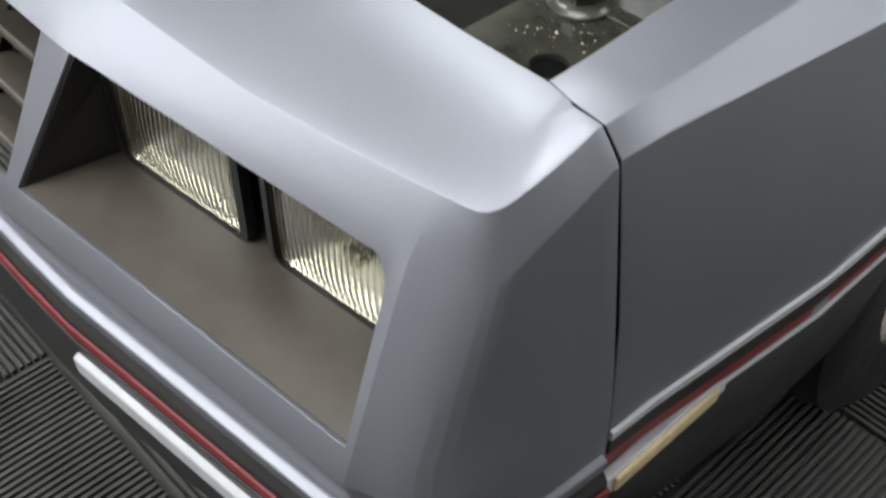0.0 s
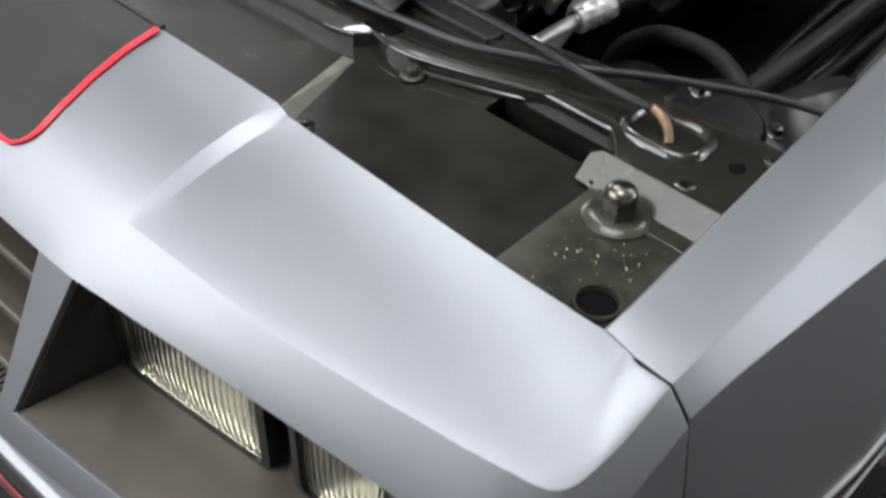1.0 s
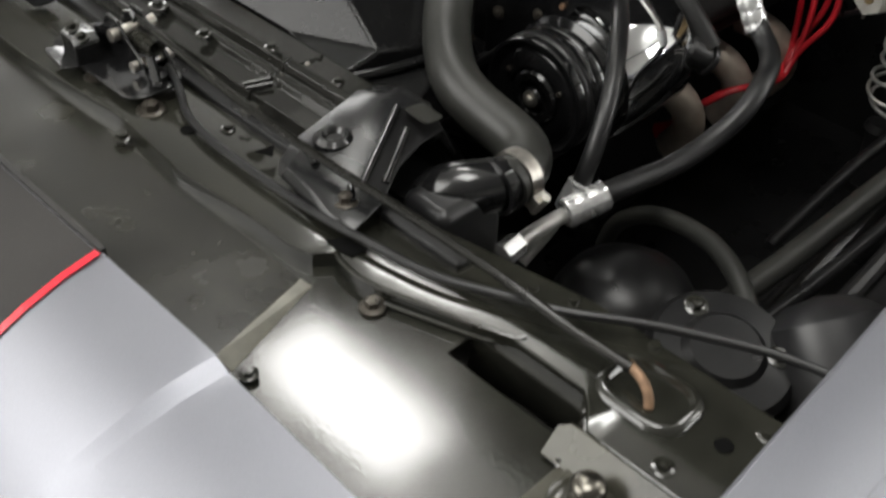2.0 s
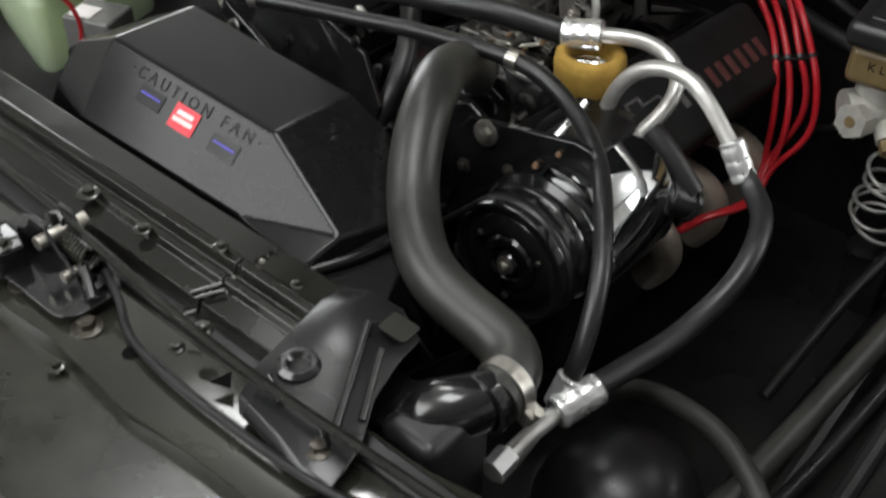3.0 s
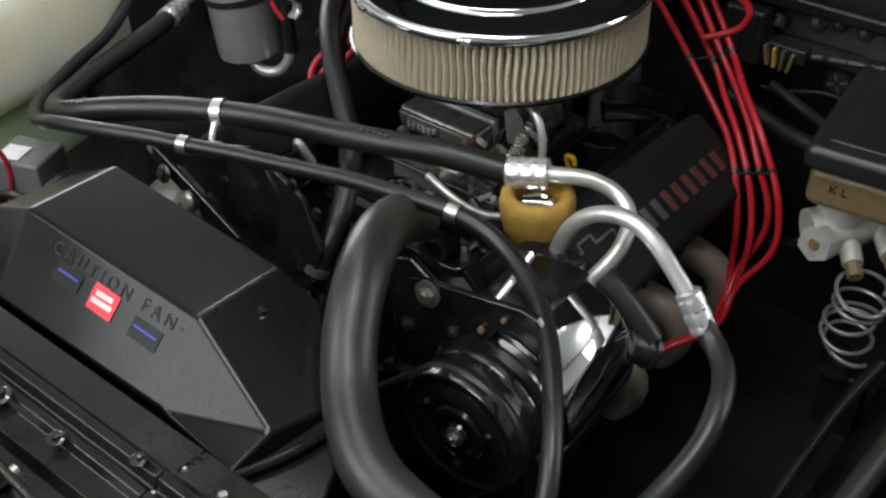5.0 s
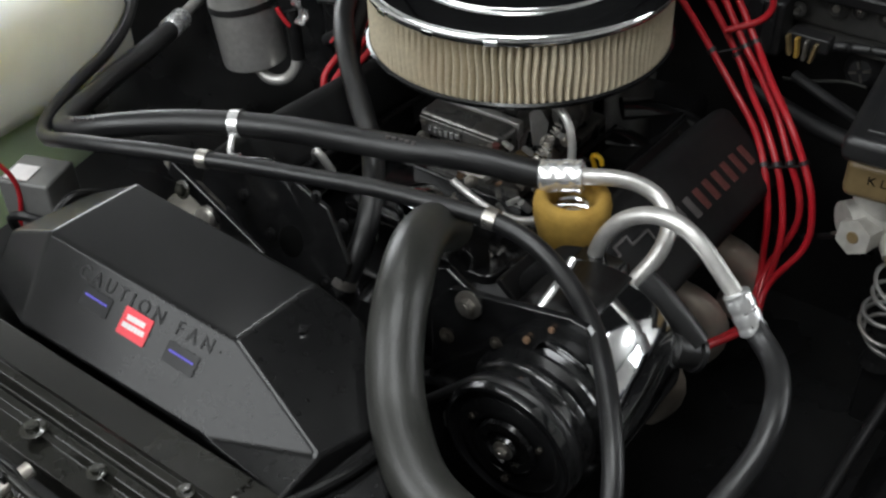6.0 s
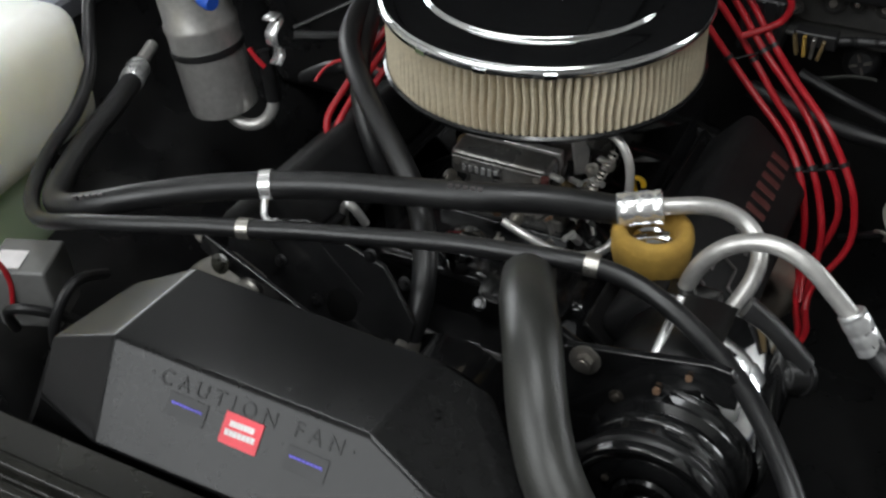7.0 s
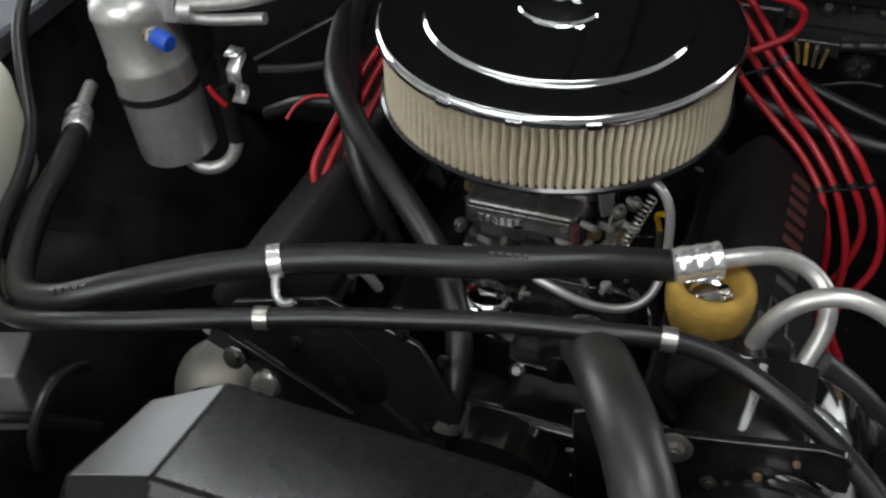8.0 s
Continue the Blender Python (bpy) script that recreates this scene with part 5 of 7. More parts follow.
part("vacuum_pod", lathe([(0, 0.0), (0.020, 0.0), (0.024, 0.006), (0.018, 0.016), (0, 0.018)], at_axis((cx + 0.066, cy + 0.0, 0.868), (1, -0.4, 0.2)), 24), M_CARB, carb)
for q in ((0.066, -0.118, 0.884), (0.080, -0.10, 0.872), (0.090, -0.118, 0.862), (0.104, -0.10, 0.878), (0.045, -0.128, 0.866), (-0.035, -0.124, 0.846), (0.10, -0.07, 0.885)):
    part("linkage_pin", cyl((cx + q[0] - 0.006, cy + q[1], q[2]), (cx + q[0] + 0.008, cy + q[1] - 0.008, q[2] + 0.003), 0.0034, n=8), M_ALU, carb)
part("metering_block", box((cx, cy - 0.078, 0.860), (0.112, 0.010, 0.056)), M_ALU, carb, bevel=0.002)
part("air_horn", cyl((cx, cy, 0.87), (cx, cy, 0.945), 0.064, n=40), M_CARB, carb)
for x, z in ((-0.048, 0.848), (0.044, 0.848), (-0.048, 0.876), (0.044, 0.876)):
    bolt(carb, (cx + x, cy - 0.118, z), (0, -1, 0), 0.0045, "bowl_screw", M_STEEL, washer=False)
pl = part("name_plate", box((cx - 0.022, cy - 0.1195, 0.869), (0.05, 0.002, 0.014)), M_CARB, carb, bevel=0.0006)
for k in range(6):
    part("plate_bar", box((cx - 0.040 + 0.0074 * k, cy - 0.121, 0.869), (0.004, 0.0012, 0.008)), M_BRIGHT, pl)
part("sight_plug", lathe([(0, 0.008), (0.006, 0.008), (0.008, 0.003), (0.008, 0)], at_axis((cx + 0.062, cy - 0.105, 0.846), (1, -0.2, 0)), 14), M_BRIGHT, carb)
part("red_fitting", cyl((cx + 0.056, cy - 0.128, 0.866), (cx + 0.056, cy - 0.128, 0.886), 0.0045, n=12), M_EMBLEMRED, carb, "small red anodised fitting")
part("linkage_arm", prism([(-0.008, -0.03), (0.008, -0.034), (0.012, 0.012), (0.0, 0.026), (-0.012, 0.014)], 0.003, Matrix.Translation((cx + 0.076, cy - 0.045, 0.820)) @ pose(0, 0, 0, 90, 0, 80)), M_STEEL, carb)
part("linkage_arm", prism([(-0.006, -0.02), (0.01, -0.024), (0.012, 0.022), (-0.01, 0.018)], 0.003, Matrix.Translation((cx + 0.085, cy - 0.085, 0.845)) @ pose(0, 0, 0, 90, 0, 40)), M_BRIGHT, carb)
for k, p in enumerate(((0.07, -0.1, 0.86), (0.088, -0.075, 0.872), (0.098, -0.05, 0.865), (0.095, -0.09, 0.852), (0.03, -0.14, 0.834), (-0.068, -0.10, 0.836), (-0.070, -0.06, 0.858))):
    bolt(carb, (cx + p[0], cy + p[1], p[2]), (0.6, -0.6, 0.3), 0.0046, "linkage_screw", M_STEEL if k % 3 else M_BRASS, washer=True)
part("fuel_line", tube([(0.085, 0.822, 0.925), (0.100, 0.812, 0.938), (0.118, 0.805, 0.938), (0.132, 0.800, 0.922), (0.137, 0.796, 0.890), (0.137, 0.785, 0.858), (0.133, 0.765, 0.838), (0.115, 0.748, 0.829), (0.080, 0.738, 0.832), (0.045, 0.735, 0.846), (0.024, 0.738, 0.852)], 0.0045, 12, 0.006), M_ALU, carb, "bent silver fuel line")
bm = bmesh.new()
hel = []
a0, a1 = Vector((0.118, 0.800, 0.925)), Vector((0.085, 0.775, 0.845))
q = aim(a0, a1)
for k in range(18 * 8):
    f = k / (18 * 8)
    hel.append(a0.lerp(a1, f) + q.to_3x3() @ Vector((0.0045 * math.cos(k * math.pi / 4), 0.0045 * math.sin(k * math.pi / 4), 0)))
add_tube(bm, hel, 0.0009, 5, 0.004, 0)
part("return_spring", bm, M_STEEL, carb)
part("fast_idle_cap", box((cx + 0.108, cy - 0.112, 0.848), (0.020, 0.014, 0.012)), M_FOAM, carb, "yellow plastic linkage clip", bevel=0.003)

crng = random.Random(12)
for k in range(34):
    c = Vector((crng.uniform(-0.03, 0.12), crng.uniform(0.755, 0.85), crng.uniform(0.80, 0.875)))
    d = Vector((crng.uniform(-1, 1), crng.uniform(-1, 0.2), crng.uniform(-0.6, 1))).normalized() * crng.uniform(0.008, 0.022)
    part("linkage_pin", cyl(c, c + d, crng.choice((0.0022, 0.003, 0.0045)), n=8), crng.choice((M_CARB, M_CARB, M_STEEL, M_ALU, M_GLOSS, M_RUST)), carb)

# ---- engine ----
engine = thing("engine_block", "gloss black V8 engine block with intake manifold", "engine")
part("block", box((0.0, 0.93, 0.60), (0.44, 0.54, 0.26)), M_GLOSS, engine, bevel=0.02)
part("intake_manifold", box((0.0, 0.945, 0.745), (0.26, 0.46, 0.08)), M_GLOSS, engine, bevel=0.015, seg=3)
part("carburetor_pad", box((-0.005, 0.909, 0.787), (0.16, 0.22, 0.022)), M_GLOSS, engine, bevel=0.004)
for sg in (-1, 1):
    for k in range(4):
        part("intake_runner", tube([(sg * 0.05, 0.86 + 0.07 * k, 0.775), (sg * 0.11, 0.82 + 0.10 * k, 0.770), (sg * 0.155, 0.80 + 0.11 * k, 0.735)], 0.024, 14, 0.02), M_GLOSS, engine)
part("thermostat_housing", tube([(0.060, 0.715, 0.775), (0.075, 0.690, 0.825), (0.090, 0.655, 0.868), (0.1, 0.63, 0.89)], 0.024, 20, 0.008), M_GLOSS, engine)
part("thermostat_flange", prism(rounded(0.10, 0.055, 0.02), 0.014, Matrix.Translation((0.060, 0.715, 0.772))), M_GLOSS, engine, bevel=0.003)
part("water_pump", lathe([(0, 0.0), (0.05, 0.0), (0.075, 0.02), (0.075, 0.06), (0.045, 0.07), (0.030, 0.11), (0, 0.11)], at_axis((0.02, 0.655, 0.70), (0, -1, 0)), 40), M_GLOSS, engine)
part("pump_neck", tube([(-0.01, 0.62, 0.74), (-0.016, 0.60, 0.765), (-0.018, 0.590, 0.785)], 0.012, 14, 0.006), M_GLOSS, engine)
part("timing_cover", box((0.02, 0.655, 0.60), (0.26, 0.04, 0.20)), M_GLOSS, engine, bevel=0.015)
part("crank_pulley", lathe([(0, 0.0), (0.075, 0.0), (0.08, 0.008), (0.066, 0.016), (0.08, 0.024), (0.075, 0.032), (0.05, 0.028), (0, 0.028)], at_axis((0.03, 0.575, 0.545), (0, -1, 0)), 48), M_BLACK, engine)
part("fan_hub", lathe([(0, 0), (0.085, 0), (0.085, 0.03), (0.05, 0.035), (0.05, 0.06), (0, 0.06)], at_axis((0.02, 0.545, 0.70), (0, -1, 0)), 48), M_BLACK, engine)
for k in range(5):
    a = radians(72 * k + 10)
    part("fan_blade", box((0.02 + 0.105 * math.cos(a), 0.49, 0.70 + 0.105 * math.sin(a)), (0.12, 0.006, 0.06), Matrix.Rotation(-a, 3, "Y") @ Matrix.Rotation(radians(28), 3, "X")), M_BLACK, engine)
for p in ((-0.03, 0.66, 0.80), (0.03, 0.665, 0.80), (0.14, 0.66, 0.76), (-0.12, 0.66, 0.745), (-0.15, 0.66, 0.68), (0.09, 0.64, 0.73), (-0.06, 0.63, 0.73)):
    bolt(engine, p, (0, -0.7, 0.7), 0.0045, mat=M_GLOSS)
part("chrome_neck_cap", lathe([(0, 0.030), (0.018, 0.030), (0.024, 0.026), (0.029, 0.016), (0.029, 0.0)], Matrix.Translation((-0.025, 0.742, 0.785)), 32), M_CHROME, engine, "small round chrome cap")
part("brake_like_tube", tube([(-0.16, 0.72, 0.80), (-0.145, 0.70, 0.845), (-0.13, 0.69, 0.86), (-0.12, 0.70, 0.83)], 0.005, 10, 0.006), M_ALU, engine)


def valve_cover(sg):
    v = thing("valve_cover", "black ribbed valve cover with raised grey and red letters" if sg > 0 else "plain black valve cover beside the air cleaner", "valve cover", "valve covers")
    m = Matrix.Translation((sg * 0.222, 0.885, 0.806)) @ pose(0, 0, 0, -3.5, 0, 0) @ pose(0, 0, 0, 0, sg * 40, 0)
    v.matrix_basis = m
    part("cover", box((0, -0.04, 0.0), (0.115, 0.39, 0.075)), M_WRINKLE, v, bevel=0.016, seg=4)
    part("rail", box((0, -0.04, -0.036), (0.135, 0.41, 0.008)), M_BLACK, v, bevel=0.003)
    for k in range(5):
        bolt(v, (sg * 0.062, -0.21 + 0.085 * k, -0.031), (0, 0, 1), 0.005, mat=M_BLACK)
    return v


vc = valve_cover(1)
valve_cover(-1)
# raised emblem: an outline and nine plain bars
for k in range(9):
    bm = prism([(-0.013, -0.0075), (0.013, -0.0035), (0.013, 0.0075), (-0.013, 0.0035)], 0.0014, Matrix.Translation((0.004, -0.070 + 0.0230 * k, 0.0372)))
    part("raised_bar", bm, M_EMBLEM if k < 3 else M_EMBLEMRED, vc, bevel=0.0004)
bm = bmesh.new()
sh = [(-0.012, -0.045), (-0.012, -0.012), (-0.022, -0.012), (-0.022, 0.012), (-0.012, 0.012), (-0.012, 0.045), (0.012, 0.045), (0.012, 0.012), (0.022, 0.012), (0.022, -0.012), (0.012, -0.012), (0.012, -0.045)]
loop = []
for (xa, ya), (xb, yb) in zip(sh, sh[1:] + sh[:1]):
    loop += [(xa + (xb - xa) * f, -0.150 + ya + (yb - ya) * f, 0.0384) for f in (0.06, 0.5, 0.94)]
add_tube(bm, loop + loop[:1], 0.0017, 6, 0.003, 0)
part("raised_outline", bm, M_EMBLEM, vc, "grey raised outline emblem")

filler = thing("oil_filler", "yellow foam collar round a chrome oil filler cap", "oil filler")
filler.location = (0.186, 0.716, 0.0)
part("collar", lathe([(0.0225, 0.896), (0.0235, 0.908), (0.0270, 0.9135), (0.0325, 0.9145), (0.0372, 0.910), (0.0388, 0.901), (0.0375, 0.884), (0.0335, 0.868), (0.029, 0.860), (0.018, 0.860), (0.017, 0.87)], None, 48, True), M_FOAM, filler, "worn yellow foam collar", smooth=80)
cap = part("cap", lathe([(0, 0.8975), (0.009, 0.8975), (0.0105, 0.8955), (0.0165, 0.8950), (0.0185, 0.8975), (0.0215, 0.8970), (0.0222, 0.892), (0.022, 0.885)], None, 36), M_CHROME, filler, "recessed chrome cap")
part("cap_grip", prism(rounded(0.034, 0.008, 0.003), 0.007, Matrix.Translation((0, 0, 0.896)) @ pose(0, 0, 0, 0, 0, 35)), M_POLISHED, cap, bevel=0.0015)
part("tube", cyl((0, 0, 0.78), (0, 0, 0.86), 0.016), M_BLACK, filler)

# dipstick with a bent yellow loop
dip = thing("oil_dipstick", "thin steel dipstick tube with a yellow plastic loop", "dipstick")
part("tube", tube([(0.120, 0.885, 0.70), (0.120, 0.885, 0.76), (0.119, 0.885, 0.818)], 0.0032, 10, 0.01), M_STEEL, dip)
part("loop", tube([(0.119, 0.885, 0.815), (0.1165, 0.884, 0.828), (0.114, 0.882, 0.838), (0.119, 0.880, 0.8435), (0.127, 0.879, 0.842), (0.128, 0.880, 0.833)], 0.0030, 10, 0.003, 2), M_LOOP, dip, "bright yellow pull loop")

# compressor with its clutch pulley and bracket
comp = thing("compressor", "black and chrome belt-driven compressor with clutch pulley", "compressor")
CX, CZ = 0.262, 0.808
ax = (0, -1, 0)
def turned(prof, y, mat, name, label="", n=56):
    return part(name, lathe(prof, at_axis((CX, y, CZ), ax), n), mat, comp, label, smooth=40)
turned([(0, 0), (0.078, 0), (0.080, 0.004), (0.080, 0.107), (0.077, 0.111), (0.0, 0.111)], 0.662, M_POLISHED, "chrome_case", "mirror chrome case")
turned([(0, 0), (0.066, 0), (0.070, 0.006), (0.070, 0.020), (0.055, 0.030), (0.050, 0.05), (0, 0.05)], 0.560, M_GLOSS, "front_head")
pul = turned([(0.0, 0.0), (0.064, 0.0), (0.0655, 0.0015), (0.0655, 0.008), (0.0645, 0.0095), (0.0655, 0.011), (0.0655, 0.040), (0.0645, 0.0425), (0.0615, 0.0430), (0.0590, 0.0405), (0.0520, 0.0395), (0.0495, 0.0415), (0.0330, 0.0415), (0.0315, 0.0385), (0.0, 0.0385)], 0.5305, M_GLOSS, "pulley")
turned([(0, 0.0), (0.029, 0.0), (0.030, 0.002), (0.027, 0.005), (0.020, 0.005), (0.018, 0.002), (0.013, 0.002), (0.011, 0.007), (0.0, 0.008)], 0.4920, M_GLOSS, "clutch_plate")
for k in range(3):
    a = radians(30 + 120 * k)
    bolt(comp, (CX + 0.040 * math.cos(a), 0.4892, CZ + 0.040 * math.sin(a)), ax, 0.0032, "clutch_screw", M_DULL, False)
# Holes in the clutch face are black discs, their dark painted on.
for k in range(6):
    a = radians(60 * k)
    part("painted_clutch_hole", lathe([(0, 0.0), (0.0045, 0.0)], at_axis((CX + 0.022 * math.cos(a), 0.4868, CZ + 0.0235 * math.sin(a)), ax), 12), M_SHADE_INK, comp)
bolt(comp, (CX, 0.4845, CZ), ax, 0.0055, "centre_bolt", M_STEEL)
bm = bmesh.new()
path = []
for k in range(60):
    a = 2 * math.pi * k / 60
    c1, r1 = Vector((CX, 0, CZ)), 0.066
    c2, r2 = Vector((0.03, 0, 0.545)), 0.080
    d = (c1 - c2).normalized()
    v = Vector((math.cos(a), 0, math.sin(a)))
    path.append((c1 + v * r1) if v.dot(d) >= 0 else (c2 + v * r2))
rings = [[bm.verts.new((p.x * 1.0 + o * 0, y, p.z)) for y, o in ((0.508, 0), (0.497, 0))] for p in path]
for a, b in zip(rings, rings[1:] + rings[:1]):
    bm.faces.new((a[0], b[0], b[1], a[1]))
ob = part("belt", bm, M_RUBBER, comp)
mm = ob.modifiers.new("thickness", "SOLIDIFY")
mm.thickness = 0.007
# top bracket
part("bracket", prism([(0.140, 0.79), (0.142, 0.875), (0.165, 0.904), (0.195, 0.910), (0.287, 0.930), (0.303, 0.928), (0.311, 0.918), (0.311, 0.890), (0.301, 0.8885), (0.280, 0.899), (0.262, 0.892), (0.250, 0.872), (0.215, 0.85), (0.200, 0.79)], 0.008, Matrix.Translation((0, 0.551, 0)) @ pose(0, 0, 0, 90, 0, 0)), M_GLOSS, comp, bevel=0.0015)
part("bracket_web", prism([(-0.03, -0.06), (0.03, -0.06), (0.04, 0.03), (0.0, 0.05), (-0.04, 0.03)], 0.010, Matrix.Translation((0.142, 0.570, 0.850)) @ pose(0, 0, 0, 82, 0, 0)), M_GLOSS, comp, bevel=0.003)
bolt(comp, (0.186, 0.5425, 0.896), (0.05, -1, 0.15), 0.0078, "bracket_bolt", M_STEEL)
bolt(comp, (0.248, 0.5425, 0.888), (0.05, -1, 0.15), 0.0036, "bracket_bolt", M_RUST, False)
bolt(comp, (0.272, 0.5425, 0.912), (0.05, -1, 0.15), 0.0030, "bracket_bolt", M_RUST, False)
bolt(comp, (0.215, 0.5425, 0.865), (0.05, -1, 0.15), 0.0036, "bracket_bolt", M_DULL)
bolt(comp, (0.160, 0.5425, 0.845), (0.05, -1, 0.15), 0.0045, "bracket_bolt", M_DULL)
part("adjuster_rod", tube([(0.232, 0.585, 0.882), (0.236, 0.612, 0.899), (0.238, 0.632, 0.912)], 0.0042, 10, 0.01, 0), M_BRIGHT, comp)
bm = bmesh.new()
saddle = [[bm.verts.new((CX + 0.083 * math.cos(radians(a)), y, CZ + 0.083 * math.sin(radians(a)))) for y in (0.551, 0.664)] for a in range(76, 170, 6)]
for a, b in zip(saddle, saddle[1:]):
    bm.faces.new((a[0], b[0], b[1], a[1]))
ob = part("saddle_cover", bm, M_BLACK, comp, "black steel saddle over the case", smooth=60)
mm = ob.modifiers.new("thickness", "SOLIDIFY")
mm.thickness = 0.003
part("rear_head", lathe([(0, 0), (0.050, 0), (0.054, 0.004), (0.054, 0.028), (0, 0.028)], at_axis((CX, 0.690, CZ), ax), 48), M_GLOSS, comp)
part("manifold_block", box((0.238, 0.684, 0.862), (0.052, 0.030, 0.030)), M_GLOSS, comp, bevel=0.006)
part("connector_arm", tube([(0.284, 0.684, 0.872), (0.300, 0.684, 0.862), (0.322, 0.685, 0.843), (0.342, 0.686, 0.822)], 0.0145, 16, 0.006), M_PLASTIC, comp)
part("connector", cyl((0.326, 0.662, 0.826), (0.346, 0.690, 0.806), 0.017, 0.015, 20), M_PLASTIC, comp, bevel=0.003)
part("connector_rim", lathe([(0.0155, -0.003), (0.0185, -0.003), (0.0185, 0.003), (0.0155, 0.003)], at_axis((0.342, 0.685, 0.810), (0.5, 0.7, -0.5)), 24, True), M_PLASTIC, comp)

# second pulley group under the thick hose
idl = thing("steering_pump_pulley", "gloss black stamped pulley behind the thick hose", "pulley")
part("pulley", lathe([(0, 0.0), (0.05, 0.0), (0.056, 0.006), (0.048, 0.012), (0.056, 0.018), (0.050, 0.022), (0.02, 0.012), (0, 0.012)], at_axis((0.165, 0.555, 0.735), ax), 44), M_GLOSS, idl)
bolt(idl, (0.165, 0.542, 0.735), ax, 0.007)

# exhaust manifold tubes on the driver's side
for y in (0.757, 0.866, 0.975):
    p, r = [(0.200, y, 0.702), (0.245, y + 0.006, 0.700), (0.276, y + 0.013, 0.686), (0.288, y + 0.019, 0.660), (0.280, y + 0.022, 0.630), (0.262, y + 0.022, 0.605)], 0.0205
    single("exhaust_pipe", tube(p, r, 18, 0.01), M_MANIFOLD, "heat-tinted steel exhaust header pipe beside the engine", "exhaust pipe", "exhaust pipes")
single("plug_boot", tube([(0.235, 0.790, 0.610), (0.255, 0.792, 0.625), (0.272, 0.795, 0.645)], lambda f: 0.012 - 0.004 * f, 14, 0.006), M_WIRE, "red rubber spark plug boot", "plug boot", "plug boots")

# spark plug leads
LEADS = [
    [(0.085, 1.075, 0.985), (0.120, 1.078, 0.945), (0.160, 1.076, 0.900), (0.207, 1.059, 0.860), (0.242, 1.037, 0.838), (0.270, 1.007, 0.816), (0.283, 0.998, 0.785), (0.292, 0.990, 0.750), (0.294, 0.990, 0.712), (0.298, 0.982, 0.676), (0.306, 0.950, 0.660), (0.318, 0.890, 0.680), (0.312, 0.850, 0.688), (0.298, 0.828, 0.684), (0.278, 0.805, 0.664), (0.268, 0.790, 0.640)],
    [(0.070, 1.100, 1.00), (0.125, 1.100, 0.965), (0.186, 1.092, 0.895), (0.217, 1.066, 0.871), (0.253, 1.034, 0.852), (0.284, 1.009, 0.821), (0.299, 1.001, 0.789), (0.310, 0.989, 0.758), (0.314, 0.980, 0.728), (0.312, 0.972, 0.690), (0.316, 0.945, 0.668), (0.326, 0.890, 0.684), (0.320, 0.850, 0.692), (0.304, 0.828, 0.688), (0.284, 0.808, 0.668)],
    [(0.060, 1.125, 1.010), (0.130, 1.110, 0.980), (0.197, 1.085, 0.912), (0.231, 1.063, 0.889), (0.267, 1.032, 0.868), (0.300, 1.005, 0.831), (0.314, 1.003, 0.807), (0.323, 1.000, 0.781), (0.322, 1.002, 0.750), (0.314, 0.995, 0.722), (0.302, 0.990, 0.690), (0.308, 0.960, 0.664)],
    [(0.050, 1.150, 1.020), (0.140, 1.120, 0.985), (0.207, 1.090, 0.918), (0.244, 1.052, 0.899), (0.290, 1.010, 0.876), (0.317, 0.998, 0.841), (0.334, 0.988, 0.815), (0.341, 0.987, 0.787), (0.345, 0.983, 0.760), (0.340, 0.975, 0.735), (0.326, 0.967, 0.712), (0.314, 0.962, 0.685), (0.316, 0.940, 0.668)],
]
for k, p in enumerate(LEADS):
    single("spark_plug_lead", tube(p, 0.0042, 12, 0.006, 5), M_WIRE, "glossy red silicone spark plug lead", "ignition lead", "spark plug leads")
for at in (5, 2):
    sep = thing("lead_separator", "black plastic comb holding four red leads", "wire separator", "lead separators")
    for p in LEADS:
        c, d = Vector(p[at]), Vector(p[at + 1]) - Vector(p[at - 1])
        part("eye", lathe([(0.0042, -0.0025), (0.0060, -0.0025), (0.0060, 0.0025), (0.0042, 0.0025)], at_axis(c, d), 16, True), M_PLASTIC, sep)
    a, b = Vector(LEADS[0][at]), Vector(LEADS[3][at])
    part("bridge", cyl(a + Vector((0, 0, -0.004)), b + Vector((0, 0, -0.004)), 0.0016, n=8), M_PLASTIC, sep)
loop_ = single("spark_plug_lead", tube([(0.12, 1.09, 0.985), (0.180, 1.09, 0.99), (0.215, 1.10, 0.975), (0.210, 1.10, 0.945), (0.17, 1.085, 0.925)], 0.0042, 12, 0.006, 4), M_WIRE, "glossy red silicone spark plug lead", "ignition lead", "spark plug leads")
for k in range(3):
    o = 0.013 * k
    single("spark_plug_lead", tube([(-0.10, 1.10, 0.985), (-0.165 + o * 0.3, 1.03, 0.965), (-0.212 + o * 0.8, 0.965, 0.938 - o * 0.3), (-0.231 + o, 0.906, 0.903 - o * 0.4), (-0.242 + o, 0.858, 0.872 - o * 0.4), (-0.246 + o * 0.8, 0.828, 0.853 - o), (-0.236, 0.82, 0.82)], 0.0042, 12, 0.006, 5), M_WIRE, "glossy red silicone spark plug lead", "ignition lead", "spark plug leads")
single("thin_red_wire", tube([(-0.235, 0.945, 0.862), (-0.27, 0.952, 0.862), (-0.305, 0.955, 0.856), (-0.325, 0.945, 0.842), (-0.33, 0.935, 0.83)], 0.0022, 8, 0.006), M_WIRE, "thin red wire beside the heater box", "wire")
single("wiring_loom", tube([(-0.20, 0.955, 0.852), (-0.27, 0.965, 0.846), (-0.32, 0.965, 0.838), (-0.38, 0.98, 0.80)], 0.009, 12, 0.008, wobble=0.1), M_RUBBER, "black taped wiring loom", "wiring loom")
wc = thing("lead_clip", "small bright spring clip on a black rod", "clip")
